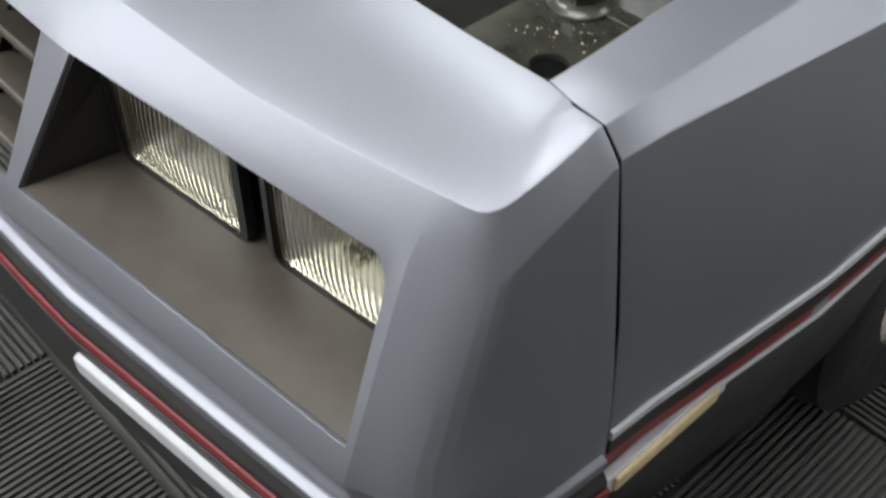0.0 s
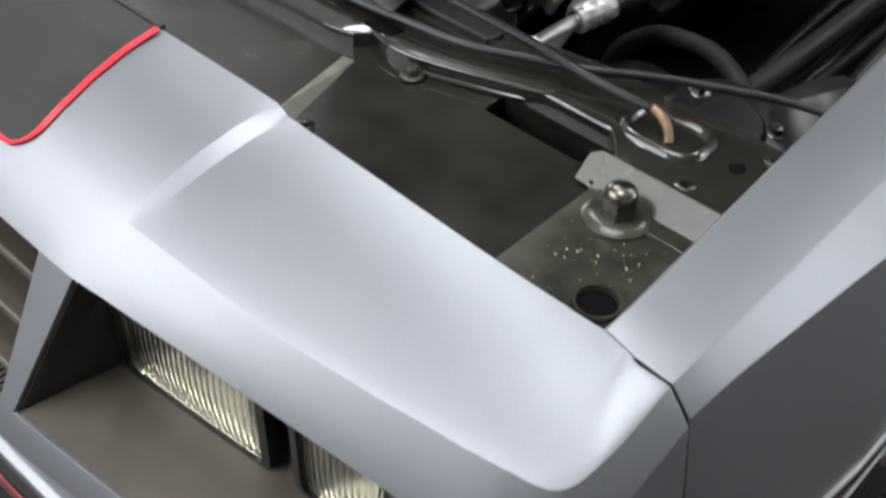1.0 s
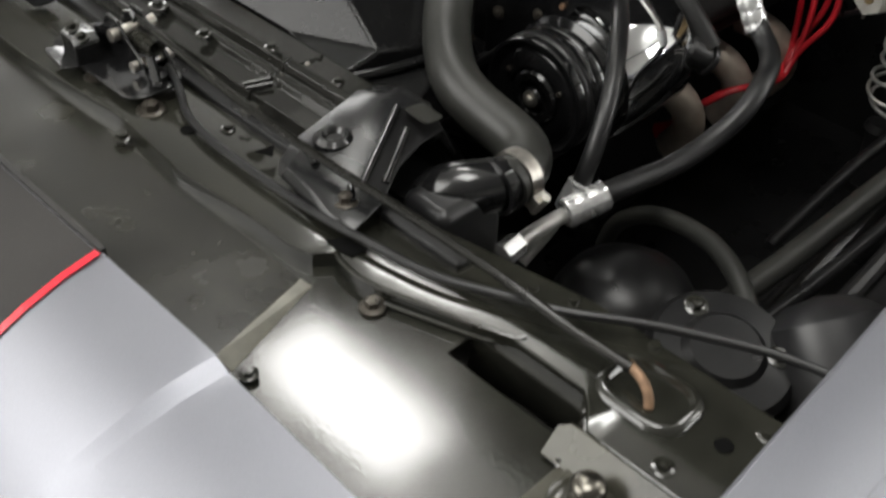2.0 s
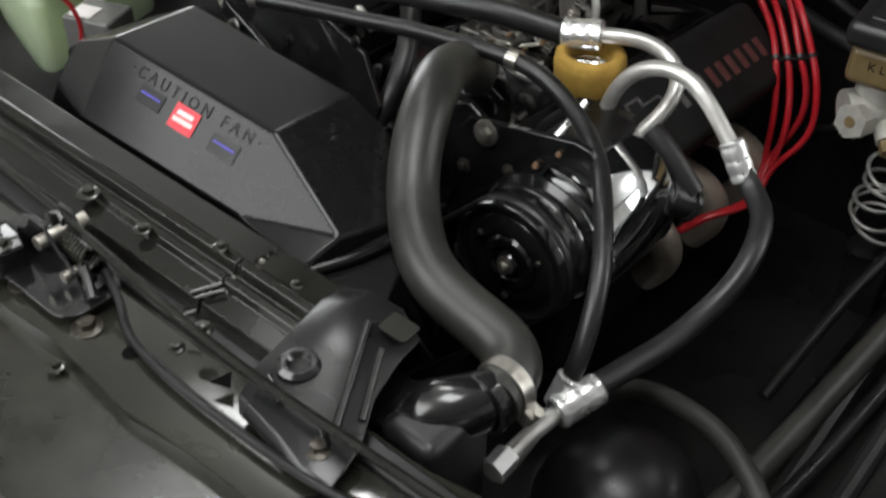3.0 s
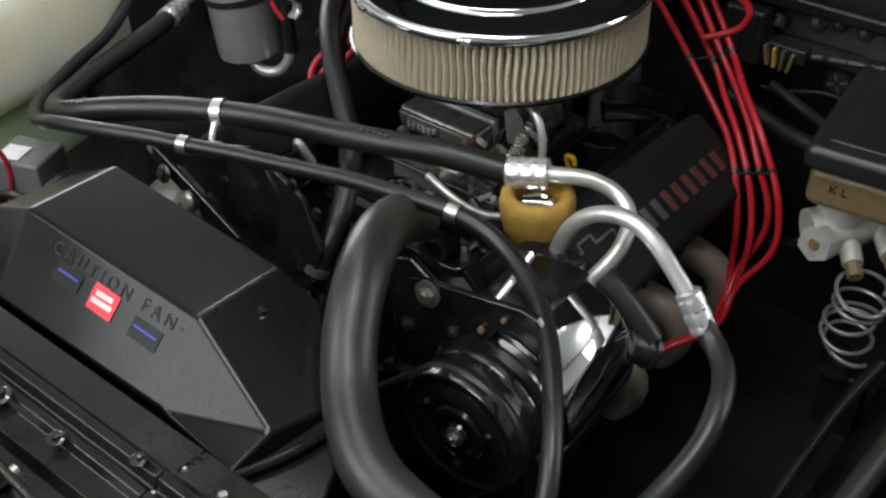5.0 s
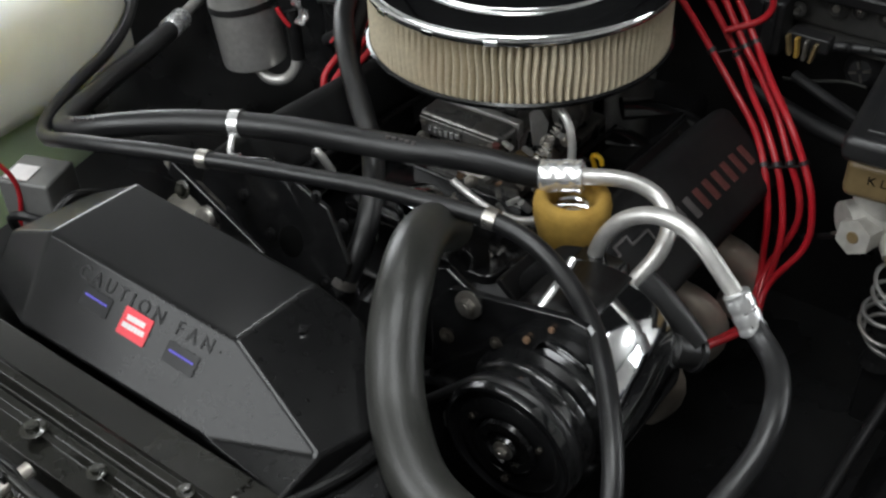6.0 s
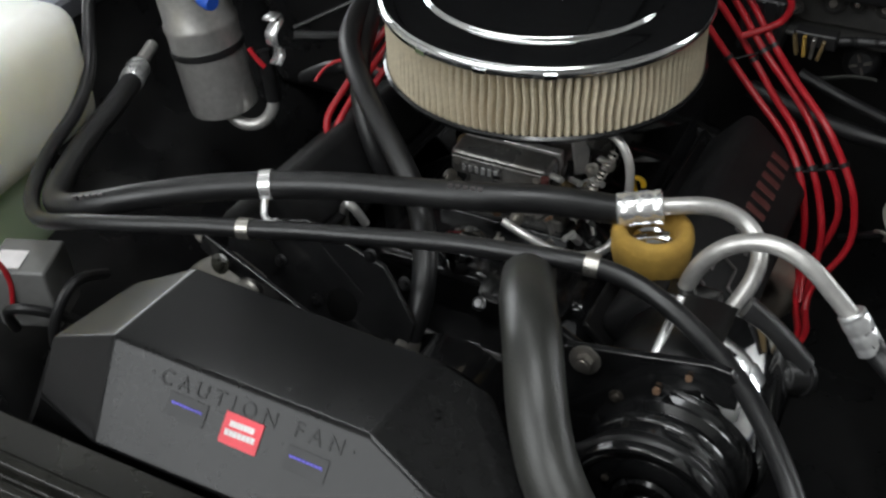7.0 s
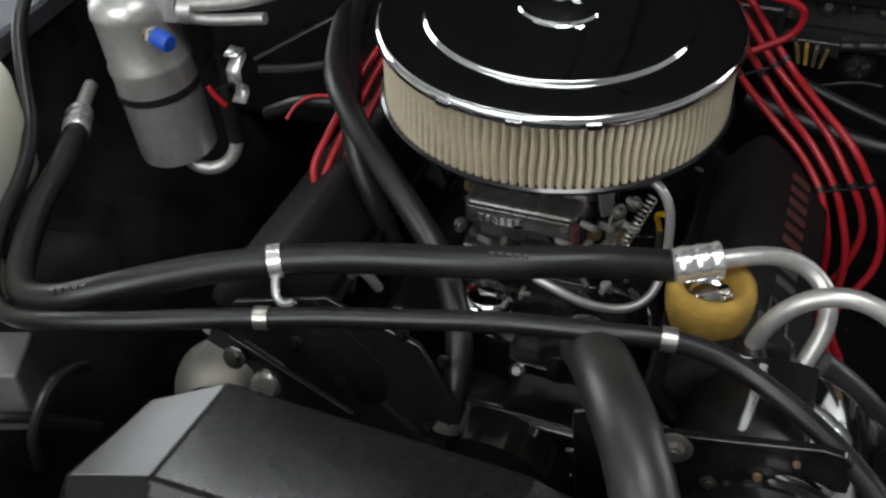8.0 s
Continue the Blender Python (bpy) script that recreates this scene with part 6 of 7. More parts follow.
part("rod", tube([(0.330, 1.01, 0.735), (0.352, 1.00, 0.752), (0.372, 0.99, 0.768)], 0.004, 8, 0.008), M_BLACK, wc)
part("loop", tube([(0.366, 0.992, 0.768), (0.374, 0.986, 0.775), (0.382, 0.985, 0.770), (0.378, 0.987, 0.762)], 0.0022, 8, 0.004), M_STEEL, wc)

# heater hoses
HA = [(-0.30, 1.10, 0.90), (-0.275, 1.0, 0.935), (-0.228, 0.87, 0.950), (-0.185, 0.810, 0.945), (-0.135, 0.762, 0.930), (-0.085, 0.722, 0.908), (-0.050, 0.694, 0.882), (-0.026, 0.660, 0.855), (-0.014, 0.628, 0.825), (-0.014, 0.603, 0.798), (-0.017, 0.590, 0.782)]
hh = thing("heater_hose", "black rubber heater hose curving over the engine", "heater hose", "heater hoses")
part("hose", tube(HA, 0.0125, 18, 0.007, 6), M_RUBBER, hh)
clamp_ring(hh, (-0.016, 0.5945, 0.788), (-0.1, -0.5, -0.8), 0.0127, 0.010)
HB = [(-0.30, 1.12, 0.90), (-0.262, 1.0, 0.935), (-0.225, 0.90, 0.935), (-0.203, 0.845, 0.918), (-0.185, 0.815, 0.890), (-0.165, 0.800, 0.857), (-0.148, 0.795, 0.822), (-0.138, 0.790, 0.78), (-0.13, 0.78, 0.74)]
hb = thing("heater_hose", "second black heater hose going down behind the first", "heater hose", "heater hoses")
part("hose", tube(HB, 0.0115, 18, 0.007, 6), M_RUBBER, hb)

# receiver-drier
acc = thing("receiver_drier", "silver aluminium air-conditioning canister with a black strap", "canister")
acc.matrix_basis = Matrix.Translation((-0.485, 0.935, 0.755)) @ pose(0, 0, 0, 0, -7.5, 0) @ Matrix.Translation((0, 0, -0.749))
part("can", lathe([(0, 0.748), (0.040, 0.748), (0.0465, 0.752), (0.048, 0.760), (0.048, 0.868), (0.0495, 0.874), (0.0495, 0.880), (0.047, 0.884), (0.047, 0.938), (0.0485, 0.944), (0.046, 0.956), (0.036, 0.968), (0.018, 0.974), (0, 0.974)], None, 56), M_ALU, acc, smooth=40)
part("strap", lathe([(0.0482, 0.838), (0.0500, 0.838), (0.0500, 0.847), (0.0482, 0.847)], None, 48, True), M_RUBBER, acc, "black rubber strap")
def on_can(*p):
    """A point of the bay in the canister's own space."""
    return acc.matrix_basis.inverted() @ Vector(p)
pf = part("pressure_fitting", tube([on_can(-0.468, 0.896, 0.941), on_can(-0.452, 0.890, 0.944)], 0.0075, 14, 0.005, 0), M_BRASS, acc)
part("fitting_collar", lathe([(0, 0), (0.0105, 0), (0.0105, 0.006), (0, 0.006)], at_axis(on_can(-0.460, 0.893, 0.9425), on_can(-0.452, 0.890, 0.944) - on_can(-0.468, 0.896, 0.941)), 6), M_BRIGHT, acc)
part("cap", lathe([(0, 0.0), (0.0105, 0.0), (0.0110, 0.003), (0.0110, 0.017), (0.009, 0.022), (0, 0.022)], at_axis(on_can(-0.452, 0.890, 0.944), (0.86, -0.3, -0.20)), 14), M_BLUE, acc, "blue plastic valve cap")
part("top_block", box(on_can(-0.458, 0.938, 0.957), (0.024, 0.026, 0.034)), M_BRIGHT, acc, bevel=0.003)
part("block_collar", cyl(on_can(-0.444, 0.94, 0.953), on_can(-0.428, 0.94, 0.955), 0.017, 0.015, 16), M_ALU, acc)
part("outlet_tube", tube([on_can(-0.440, 0.94, 0.960), on_can(-0.39, 0.941, 0.969), on_can(-0.34, 0.945, 0.984), on_can(-0.26, 0.98, 1.01)], 0.0085, 14, 0.008), M_ALU, acc)
part("outlet_tube", tube([on_can(-0.440, 0.938, 0.944), on_can(-0.41, 0.938, 0.946), on_can(-0.38, 0.939, 0.951), on_can(-0.342, 0.94, 0.958)], 0.0068, 14, 0.008), M_ALU, acc)
part("inlet_nut", cyl(on_can(-0.528, 0.925, 0.962), on_can(-0.552, 0.922, 0.964), 0.011, n=6), M_BRIGHT, acc)
part("lower_loop", tube([(0.015, -0.012, 0.752), (0.022, -0.014, 0.738), (0.040, -0.010, 0.729), (0.060, 0.0, 0.731), (0.075, 0.008, 0.748), (0.078, 0.012, 0.764)], 0.0085, 14, 0.005), M_ALU, acc)
part("rubber_sleeve", tube([(0.078, 0.012, 0.760), (0.078, 0.016, 0.80), (0.074, 0.02, 0.83)], 0.0105, 14, 0.006), M_BLACK, acc)
part("red_sleeve", tube([(0.080, 0.008, 0.812), (0.072, 0.004, 0.826), (0.066, 0.004, 0.84)], 0.0035, 12, 0.005), M_WIRE, acc)
cb = thing("pipe_bracket", "bright folded steel pipe bracket", "bracket")
bm = bmesh.new()
prof = [(-0.006, 0.878), (0.006, 0.880), (0.008, 0.868), (-0.004, 0.858), (-0.004, 0.842), (0.004, 0.832), (0.004, 0.820), (-0.004, 0.812)]
cols = [[bm.verts.new((-0.394 + dx, 0.948 + 1.6 * y, z + 0.024)) for y, z in prof] for dx in (-0.009, 0.009)]
for k in range(len(prof) - 1):
    bm.faces.new((cols[0][k], cols[1][k], cols[1][k + 1], cols[0][k + 1]))
ob = part("strap", bm, M_BRIGHT, cb, smooth=70)
mm = ob.modifiers.new("thickness", "SOLIDIFY")
mm.thickness = 0.002
# Black disc painting the dark of the bolt opening.
part("painted_bolt_hole", lathe([(0, 0), (0.0045, 0)], at_axis((-0.394, 0.956, 0.896), (0, -1, 0.1)), 12), M_SHADE_INK, cb)

# coolant overflow tank
tank = thing("coolant_tank", "milky white plastic coolant tank with green coolant inside", "coolant tank")
part("upper_shell", box((-0.655, 0.652, 0.868), (0.18, 0.31, 0.175), Matrix.Rotation(radians(4), 3, "Z")), M_TANK, tank, bevel=0.036, seg=6)
part("lower_shell", box((-0.662, 0.605, 0.700), (0.160, 0.21, 0.164), Matrix.Rotation(radians(4), 3, "Z")), M_GREEN, tank, "pale green where coolant shows through", bevel=0.018, seg=4)
part("filler_cap", lathe([(0, 0.02), (0.022, 0.02), (0.026, 0.015), (0.026, 0)], Matrix.Translation((-0.675, 0.60, 0.954)), 28), M_PLASTIC, tank, "black screw cap")
M_RELAY = material("grey_plastic", (0.15, 0.15, 0.145), 0.45, 0, 0.1, 60, 0.1, 300, dirt=(0.10, 0.095, 0.085), dirt_amount=0.4)
batt = thing("relay_box", "grey box with a white label beside the coolant tank", "relay box")
part("case", box((-0.455, 0.530, 0.760), (0.07, 0.06, 0.08), Matrix.Rotation(radians(20), 3, "Z")), M_RELAY, batt, bevel=0.004)
part("label", box((-0.462, 0.517, 0.8015), (0.032, 0.03, 0.001), Matrix.Rotation(radians(20), 3, "Z")), M_DECALWHITE, batt, "white paper label")
for p in ([(-0.44, 0.48, 0.74), (-0.43, 0.47, 0.78), (-0.40, 0.50, 0.76), (-0.37, 0.55, 0.70)], [(-0.40, 0.49, 0.70), (-0.385, 0.485, 0.76), (-0.375, 0.52, 0.80), (-0.37, 0.56, 0.78)]):
    single("wiring_loom", tube(p, 0.006, 10, 0.008), M_RUBBER, "black wires beside the radiator", "wiring loom")
single("thin_red_wire", tube([(-0.50, 0.46, 0.83), (-0.475, 0.47, 0.85), (-0.455, 0.49, 0.83), (-0.45, 0.50, 0.79), (-0.455, 0.49, 0.74)], 0.003, 8, 0.006), M_WIRE, "red battery wire beside the coolant tank", "wire")

# alternator on the passenger side with its strap
M_CASE = material("pale_cast_alloy", (0.12, 0.113, 0.10), 0.45, 0.5, 0.12, 90, 0.3, 300, dirt=(0.3, 0.27, 0.21), dirt_amount=0.4, dirt_scale=25)
alt = thing("alternator", "cast aluminium alternator with a black slotted brace", "alternator")
part("case", lathe([(0, 0), (0.034, 0), (0.044, 0.004), (0.047, 0.014), (0.047, 0.030), (0.043, 0.041), (0.032, 0.049), (0.017, 0.053), (0, 0.054)], at_axis((-0.238, 0.602, 0.758), (0.12, -0.75, 0.65)), 44), M_CASE, alt, "pale cast aluminium end", smooth=60)
part("pulley", lathe([(0, 0.0), (0.03, 0), (0.034, 0.004), (0.028, 0.010), (0.034, 0.016), (0.03, 0.02), (0, 0.02)], at_axis((-0.225, 0.545, 0.775), (0.15, -1, 0.35)), 32), M_GLOSS, alt)
part("ear", box((-0.176, 0.562, 0.850), (0.050, 0.016, 0.020), Matrix.Rotation(radians(30), 3, "Y")), M_CASE, alt, bevel=0.008, seg=3)
part("ear_boss", lathe([(0, 0.014), (0.010, 0.014), (0.013, 0.010), (0.013, 0)], at_axis((-0.164, 0.551, 0.838), (0.2, -1, 0.5)), 20), M_STEEL, alt)
a, b = Vector((-0.206, 0.556, 0.884)), Vector((-0.094, 0.545, 0.820))
part("brace", box((a + b) / 2, ((a - b).length + 0.012, 0.006, 0.022), Matrix.Rotation(math.atan2(a.z - b.z, b.x - a.x), 3, "Y")), M_GLOSS, alt, bevel=0.002)
bolt(alt, (-0.186, 0.541, 0.872), (0, -1, 0.4), 0.006, mat=M_SHEET)
bolt(alt, (-0.212, 0.552, 0.892), (0, -1, 0.4), 0.005)
plate = thing("accessory_plate", "gloss black steel accessory plate with round holes", "bracket")
bm = prism([(-0.16, -0.06), (0.06, -0.07), (0.07, 0.0), (0.03, 0.05), (-0.06, 0.075), (-0.15, 0.05)], 0.008, Matrix.Translation((-0.075, 0.60, 0.815)) @ pose(0, 0, 0, 70, 0, 0))
part("plate", bm, M_GLOSS, plate, bevel=0.002)
# Plate openings are black discs with their dark painted on.
part("painted_hole", lathe([(0, 0.0), (0.016, 0.0), (0.018, -0.001)], at_axis((-0.086, 0.5905, 0.815), (0, -0.94, 0.34)), 24), M_SHADE_INK, plate)
part("painted_hole", lathe([(0, 0.0), (0.008, 0.0)], at_axis((-0.13, 0.605, 0.852), (0, -0.94, 0.34)), 16), M_SHADE_INK, plate)
for p in ((-0.06, 0.612, 0.872), (-0.02, 0.606, 0.855), (-0.115, 0.590, 0.812), (-0.16, 0.60, 0.84), (-0.03, 0.582, 0.79)):
    bolt(plate, p, (0, -0.94, 0.34), 0.004, mat=M_BLACK)

# brake master cylinder
M_CAST = material("pale_cast_iron", (0.42, 0.41, 0.38), 0.5, 0.35, 0.12, 90, 0.35, 300, dirt=(0.25, 0.22, 0.17), dirt_amount=0.4, dirt_scale=25)
mc = thing("brake_master_cylinder", "brake master cylinder with a black reservoir lid and cast body", "master cylinder")
part("lid", box((0.452, 1.035, 0.932), (0.15, 0.20, 0.030), Matrix.Rotation(radians(6), 3, "Z")), M_PLASTIC, mc, bevel=0.010, seg=3)
part("lid_rib", box((0.452, 1.030, 0.949), (0.11, 0.16, 0.006), Matrix.Rotation(radians(6), 3, "Z")), M_PLASTIC, mc, bevel=0.002)
part("reservoir", box((0.448, 1.030, 0.893), (0.125, 0.17, 0.046), Matrix.Rotation(radians(6), 3, "Z")), M_BRASS, mc, "yellowed plastic reservoir", bevel=0.010, seg=3)
lb = part("label", box((0.428, 0.9435, 0.893), (0.040, 0.0015, 0.026), Matrix.Rotation(radians(6), 3, "Z")), M_LABEL, mc, "tan label with black letters")
lettering("label_letters", "K L", 0.014, Matrix.Translation((0.428, 0.9422, 0.897)) @ pose(0, 0, 0, 90, 0, 6), M_SHADE_INK, lb, 0.0003)
for k in range(9):
    part("label_bar", box((0.413 + 0.0036 * k, 0.9424 + 0.0004 * k, 0.886), (0.0020, 0.0006, 0.006)), M_SHADE_INK, lb)
part("body", tube([(0.405, 0.952, 0.828), (0.445, 1.00, 0.835), (0.47, 1.12, 0.84), (0.475, 1.24, 0.84)], 0.026, 22, 0.01, 1), M_CAST, mc)
part("boss", cyl((0.425, 0.975, 0.825), (0.430, 0.98, 0.878), 0.024, 0.028, 20), M_CAST, mc)
part("hex_plug", cyl((0.428, 0.965, 0.826), (0.421, 0.930, 0.832), 0.0205, n=6), M_CAST, mc, "hexagonal end plug")
part("plug_centre", lathe([(0, 0.001), (0.006, 0.001), (0.007, 0)], at_axis((0.4208, 0.9295, 0.8321), (-0.2, -0.96, 0.16)), 12), M_BRASS, mc)
for p, q in (((0.44, 0.975, 0.828), (0.462, 0.945, 0.815)), ((0.468, 1.0, 0.835), (0.492, 0.965, 0.828))):
    part("outlet", cyl(p, q, 0.013, 0.011, 12), M_CAST, mc)
    part("line_nut", cyl(q, tuple(Vector(q) + (Vector(q) - Vector(p)).normalized() * 0.016), 0.0085, n=6), M_BRASS, mc)
mc.location = (-0.018, -0.004, -0.012)
M_LINE = material("grey_steel_line", (0.30, 0.295, 0.285), 0.4, 0.7, 0.15, 120, 0.2, 400, dirt=(0.16, 0.13, 0.10), dirt_amount=0.4, dirt_scale=50)
bl = thing("brake_line", "coiled bare-steel brake line", "brake line")
hel = []
for k in range(5 * 20):
    a = 2 * math.pi * k / 20
    f = k / 100
    hel.append((0.456 + 0.004 * math.sin(f * 7.5) + 0.004 * f + (0.027 + 0.002 * math.sin(k * 0.31)) * math.cos(a), 0.945 + 0.027 * math.sin(a), 0.778 - 0.092 * f + 0.006 * math.sin(k * 0.23)))
part("coil", tube(hel, 0.0025, 8, 0.006, 0), M_LINE, bl)
part("tail", tube([hel[0], (0.488, 0.955, 0.790), (0.52, 0.965, 0.800), (0.60, 1.0, 0.82)], 0.0032, 8, 0.008), M_LINE, bl)
part("tail", tube([hel[40], (0.485, 0.950, 0.755), (0.52, 0.962, 0.772), (0.60, 0.995, 0.80)], 0.0036, 8, 0.008), M_LINE, bl)
part("tail", tube([hel[-1], (0.480, 0.955, 0.665), (0.478, 0.96, 0.60)], 0.0032, 8, 0.008), M_BLACK, bl)
part("foot", lathe([(0, 0.01), (0.016, 0.01), (0.02, 0.0)], Matrix.Translation((0.458, 0.945, 0.655)), 20), M_BLACK, bl)
part("bracket", box((0.47, 0.95, 0.61), (0.05, 0.03, 0.09)), M_BLACK, bl, bevel=0.004)

# ---- the bay's own walls ----
M_PRESS = material("grey_pressed_steel", (0.055, 0.054, 0.052), 0.38, 0.2, 0.3, 50, 0.3, 200, dirt=(0.12, 0.115, 0.105), dirt_amount=0.5, dirt_scale=18)
fw = thing("firewall", "black painted firewall with connectors and bolts", "firewall", kind="structure")
part("panel", box((0, 1.30, 0.66), (1.44, 0.02, 0.62)), M_BAY, fw)
part("heater_box", box((-0.36, 1.225, 0.80), (0.42, 0.13, 0.30)), M_BAY, fw, bevel=0.02, seg=3)
part("ledge", box((0.15, 1.255, 0.935), (1.0, 0.08, 0.02)), M_BLACK, fw, bevel=0.006)
part("junction_block", box((0.168, 1.228, 0.880), (0.056, 0.05, 0.075)), M_PLASTIC, fw, bevel=0.005)
for k in range(3):
    part("junction_rib", box((0.150 + 0.018 * k, 1.2015, 0.885), (0.004, 0.006, 0.060)), M_PLASTIC, fw, bevel=0.001)
part("plate", box((0.285, 1.272, 0.905), (0.20, 0.02, 0.075)), M_PRESS, fw, bevel=0.006, seg=3)
part("plate_flange", box((0.285, 1.250, 0.866), (0.20, 0.045, 0.006)), M_PRESS, fw, bevel=0.002)
for p, r in (((0.201, 1.24, 0.897), 0.0075), ((0.243, 1.26, 0.902), 0.011), ((0.272, 1.26, 0.905), 0.008), ((0.305, 1.26, 0.905), 0.009), ((0.330, 1.26, 0.918), 0.007), ((0.222, 1.26, 0.925), 0.006)):
    part("pressed_cup", lathe([(0, 0.002), (r * 0.5, 0.002), (r * 0.8, 0.006), (r * 1.25, 0.004), (r * 1.4, 0)], at_axis(p, (0, -1, 0.1)), 20), M_PRESS, fw, smooth=60)
    bolt(fw, p, (0, -1, 0.1), r * 0.5, mat=M_STEEL)
for k in range(4):
    part("plug_blade", box((0.218 + 0.010 * k, 1.175 + 0.002 * k, 0.881 - 0.002 * k), (0.0045, 0.010, 0.026), Matrix.Rotation(radians(-14 + 8 * k), 3, "Y")), (M_BRASS, M_FOAM, M_STEEL, M_BRASS)[k], fw, bevel=0.001)
part("plug_body", box((0.238, 1.195, 0.884), (0.052, 0.024, 0.020)), M_PLASTIC, fw, bevel=0.003)
part("pipe", tube([(0.17, 1.19, 0.80), (0.22, 1.18, 0.792), (0.30, 1.16, 0.785), (0.42, 1.14, 0.79)], 0.012, 14, 0.012), M_RUBBER, fw)
part("wire", tube([(0.21, 1.20, 0.82), (0.245, 1.19, 0.83), (0.29, 1.19, 0.845), (0.32, 1.18, 0.85)], 0.0022, 8, 0.008), M_HOSE, fw)
part("round_plug", lathe([(0, 0.012), (0.014, 0.012), (0.022, 0.006), (0.024, 0)], at_axis((0.292, 1.255, 0.832), (0, -1, 0.2)), 24), M_PLASTIC, fw)
for k in range(4):
    a = radians(90 * k + 20)
    part("plug_slot", box((0.292 + 0.009 * math.cos(a), 1.2425, 0.834 + 0.009 * math.sin(a)), (0.010, 0.004, 0.003), Matrix.Rotation(-a, 3, "Y")), M_STEEL, fw)
part("loom", tube([(0.245, 1.20, 0.872), (0.27, 1.21, 0.878), (0.33, 1.215, 0.884), (0.42, 1.21, 0.90), (0.52, 1.20, 0.92)], lambda f: 0.0065 + 0.0006 * math.sin(f * 260), 12, 0.003, wobble=0.05), M_RUBBER, fw)
part("loom", tube([(0.23, 1.18, 0.84), (0.30, 1.16, 0.825), (0.38, 1.13, 0.82), (0.46, 1.15, 0.80)], 0.007, 10, 0.01, wobble=0.12), M_RUBBER, fw)
part("loom", tube([(-0.27, 1.02, 0.872), (-0.33, 0.985, 0.870), (-0.375, 0.965, 0.872)], 0.0065, 10, 0.006, wobble=0.12), M_RUBBER, fw)
part("loom", tube([(-0.10, 1.20, 0.95), (-0.22, 1.17, 0.925), (-0.33, 1.08, 0.885), (-0.40, 1.00, 0.86)], 0.0035, 8, 0.01), M_RUBBER, fw)
dist = thing("distributor", "black distributor cap with red leads behind the air cleaner", "distributor")
part("cap", lathe([(0, 0.99), (0.045, 0.99), (0.058, 0.975), (0.06, 0.93), (0.05, 0.92)], Matrix.Translation((0.0, 1.19, 0)), 32), M_PLASTIC, dist)
part("body", cyl((0, 1.19, 0.76), (0, 1.19, 0.93), 0.035), M_ALU, dist)


def inner_fender(sg):
    f = thing("inner_fender", "dusty black inner fender sloping down to the engine", "inner fender", "inner fenders", "structure")
    bm = bmesh.new()
    sec = [(0.716, 0.866), (0.700, 0.862), (0.685, 0.80), (0.655, 0.72), (0.600, 0.665), (0.535, 0.640), (0.490, 0.560), (0.475, 0.40)]
    cols = []
    for k in range(26):
        y = 0.24 + 0.0425 * k
        bump_ = 0.03 * math.exp(-((y - 0.78) / 0.22) ** 2)
        cols.append([bm.verts.new((sg * (x - (0.02 if 2 <= q <= 5 else 0) * 0), y, z + (bump_ if 3 <= q <= 5 else 0))) for q, (x, z) in enumerate(sec)])
    for a, b in zip(cols, cols[1:]):
        for q in range(len(sec) - 1):
            bm.faces.new((a[q], a[q + 1], b[q + 1], b[q]))
    ob = part("panel", bm, M_BAY, f, smooth=50)
    m = ob.modifiers.new("thickness", "SOLIDIFY")
    m.thickness = 0.003
    return f


inf = inner_fender(1)
inner_fender(-1)
part("pressed_rib", tube([(0.560, 0.40, 0.655), (0.556, 0.55, 0.662), (0.553, 0.72, 0.692), (0.55, 0.90, 0.690)], 0.012, 10, 0.02, 1), M_BAY, inf)
part("pressed_rib", tube([(0.610, 0.42, 0.690), (0.606, 0.60, 0.700), (0.602, 0.80, 0.730), (0.60, 1.0, 0.715)], 0.010, 10, 0.02, 1), M_BAY, inf)
# Dark sheet added to hide the floor where only shade lies below.
part("bay_shade_sheet", box((0.0, 0.75, 0.40), (1.38, 1.10, 0.01)), M_BAY, inf)
single("support_brace", tube([(0.480, 0.66, 0.640), (0.486, 0.78, 0.668), (0.492, 0.86, 0.685), (0.505, 0.93, 0.70)], 0.0075, 12, 0.012, 1), M_BLACK, "thin black steel brace along the inner fender", "brace", "fender braces")
single("support_brace", tube([(0.535, 0.42, 0.72), (0.545, 0.56, 0.722), (0.555, 0.70, 0.735), (0.570, 0.86, 0.76)], 0.013, 14, 0.012, 1), M_HOSE, "thick grey-black tube along the inner fender", "brace", "fender braces")
single("support_brace", tube([(0.560, 0.42, 0.70), (0.575, 0.56, 0.705), (0.585, 0.70, 0.72), (0.595, 0.86, 0.745)], 0.008, 12, 0.012, 1), M_BLACK, "black brake pipe along the inner fender", "brace", "fender braces")

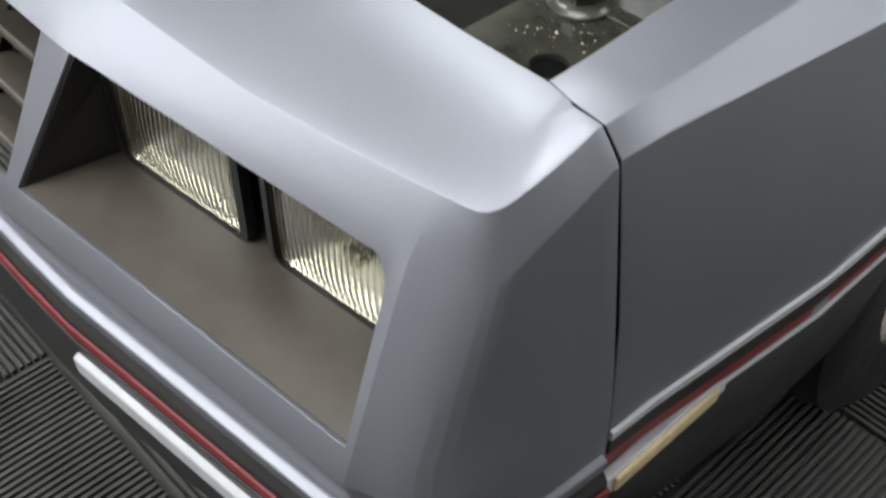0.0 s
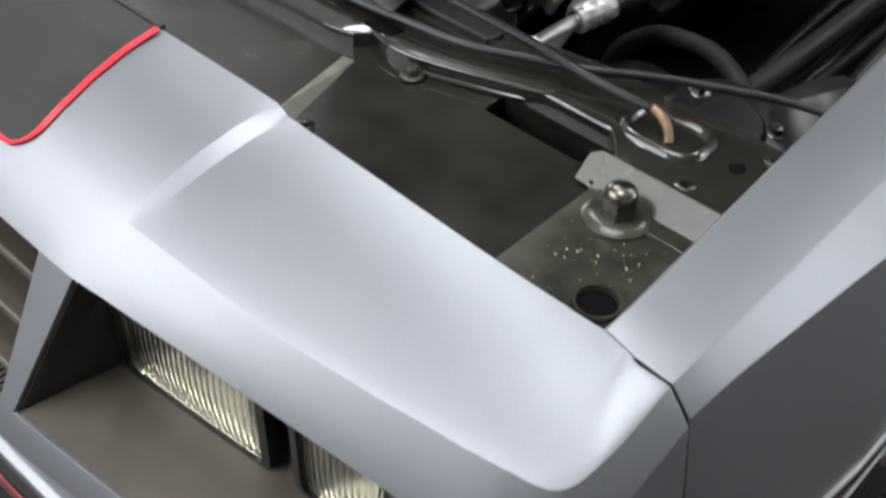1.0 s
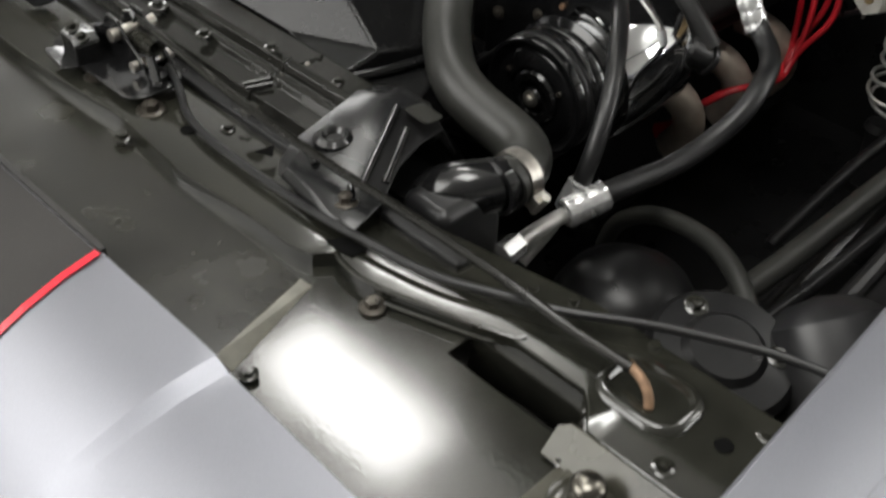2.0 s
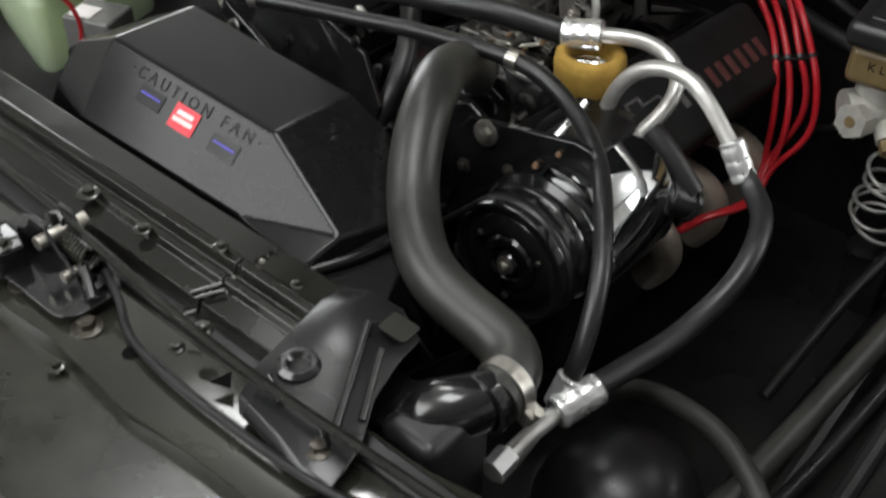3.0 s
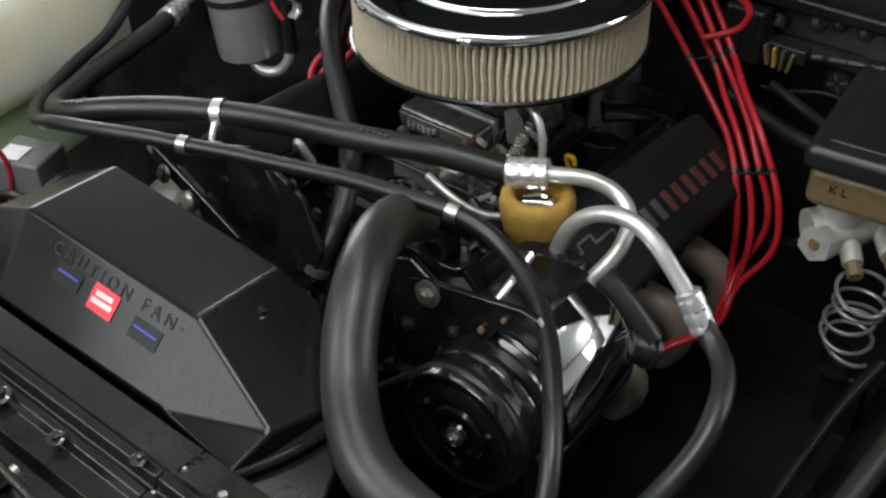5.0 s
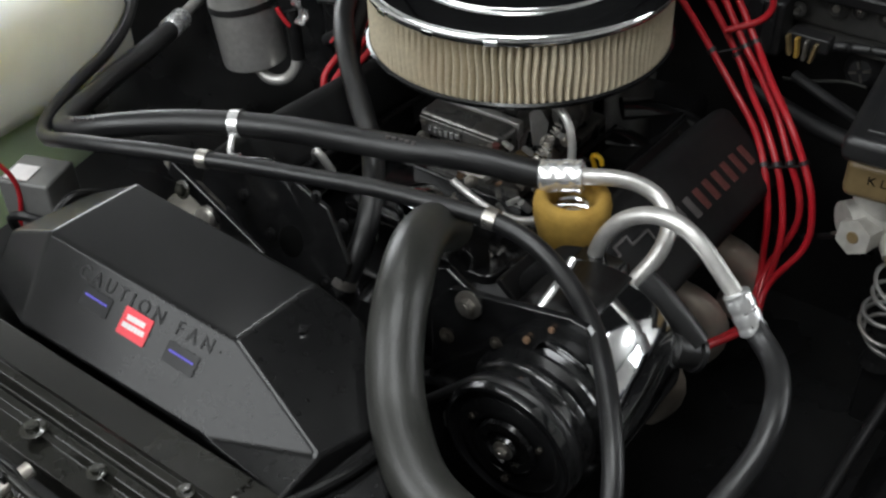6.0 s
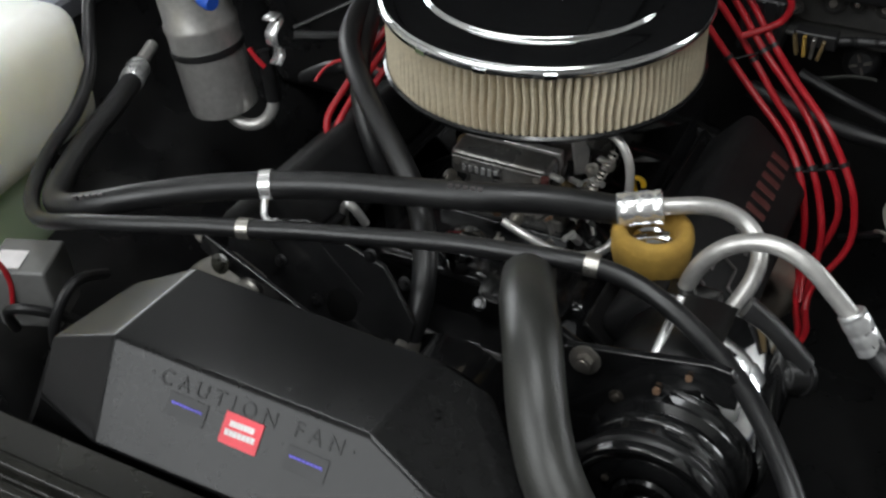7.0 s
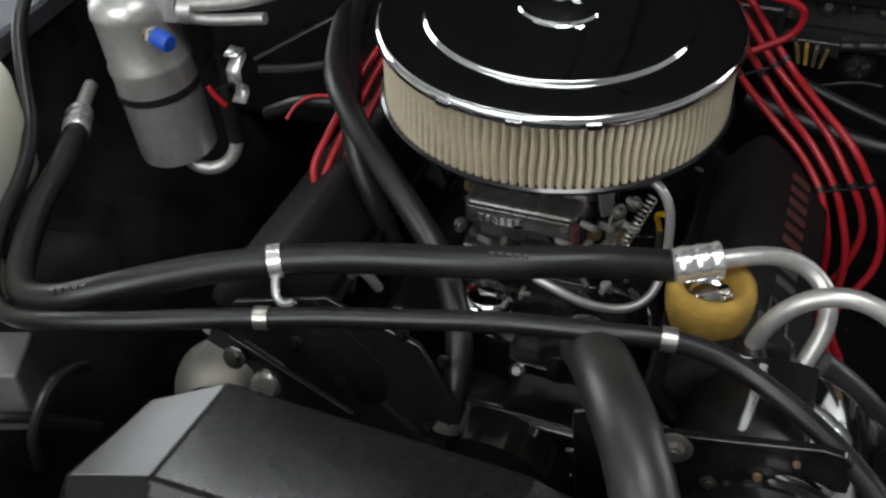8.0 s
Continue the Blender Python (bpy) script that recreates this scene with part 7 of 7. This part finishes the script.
# vacuum canister, horn cup and their hose in the front corner
vac = thing("vacuum_canister", "round satin black vacuum canister in the front corner", "canister")
vac.location = (0.452, 0.425, 0.66)
part("dome", lathe([(0.080, -0.03), (0.080, 0.0), (0.078, 0.012), (0.074, 0.030), (0.062, 0.052), (0.042, 0.068), (0.020, 0.075), (0, 0.077)], None, 56), M_BLACK, vac, smooth=60)
part("rim", lathe([(0.0805, -0.004), (0.085, -0.004), (0.085, 0.004), (0.0805, 0.004)], None, 56, True), M_BLACK, vac)
part("base", lathe([(0, -0.08), (0.060, -0.07), (0.078, -0.03), (0.078, 0)], None, 40), M_BLACK, vac)
cup = thing("horn", "round black horn with a flanged cover", "horn")
cup.matrix_basis = Matrix.Translation((0.600, 0.345, 0.785)) @ pose(0, 0, 0, 8, 12, 0)
part("cover", lathe([(0, 0.012), (0.030, 0.012), (0.036, 0.006), (0.058, 0.004), (0.064, -0.004), (0.060, -0.03), (0, -0.03)], None, 44), M_BLACK, cup)
for k in range(3):
    a = radians(40 + 120 * k)
    bolt(cup, (0.045 * math.cos(a), 0.045 * math.sin(a), 0.005), (0, 0, 1), 0.006, mat=M_SHEET)
single("vacuum_hose", tube([(0.365, 0.505, 0.66), (0.378, 0.502, 0.70), (0.406, 0.498, 0.73), (0.44, 0.494, 0.75), (0.502, 0.478, 0.765), (0.554, 0.445, 0.77), (0.587, 0.414, 0.765), (0.598, 0.390, 0.755), (0.600, 0.372, 0.735)], 0.0095, 16, 0.007), M_HOSE, "grey-black vacuum hose looping over the canister", "hose")
side = thing("headlamp_bucket", "grey rounded lamp bucket behind the fender", "lamp bucket")
part("shell", lathe([(0, 0.06), (0.03, 0.055), (0.05, 0.04), (0.06, 0.0), (0.06, -0.05)], at_axis((0.665, 0.42, 0.765), (-0.6, 0.3, 0.6)), 36), M_PLASTIC, side)
part("flange", lathe([(0.060, -0.046), (0.070, -0.046), (0.070, -0.052), (0.060, -0.052)], at_axis((0.665, 0.42, 0.765), (-0.6, 0.3, 0.6)), 36, True), M_BLACK, side)
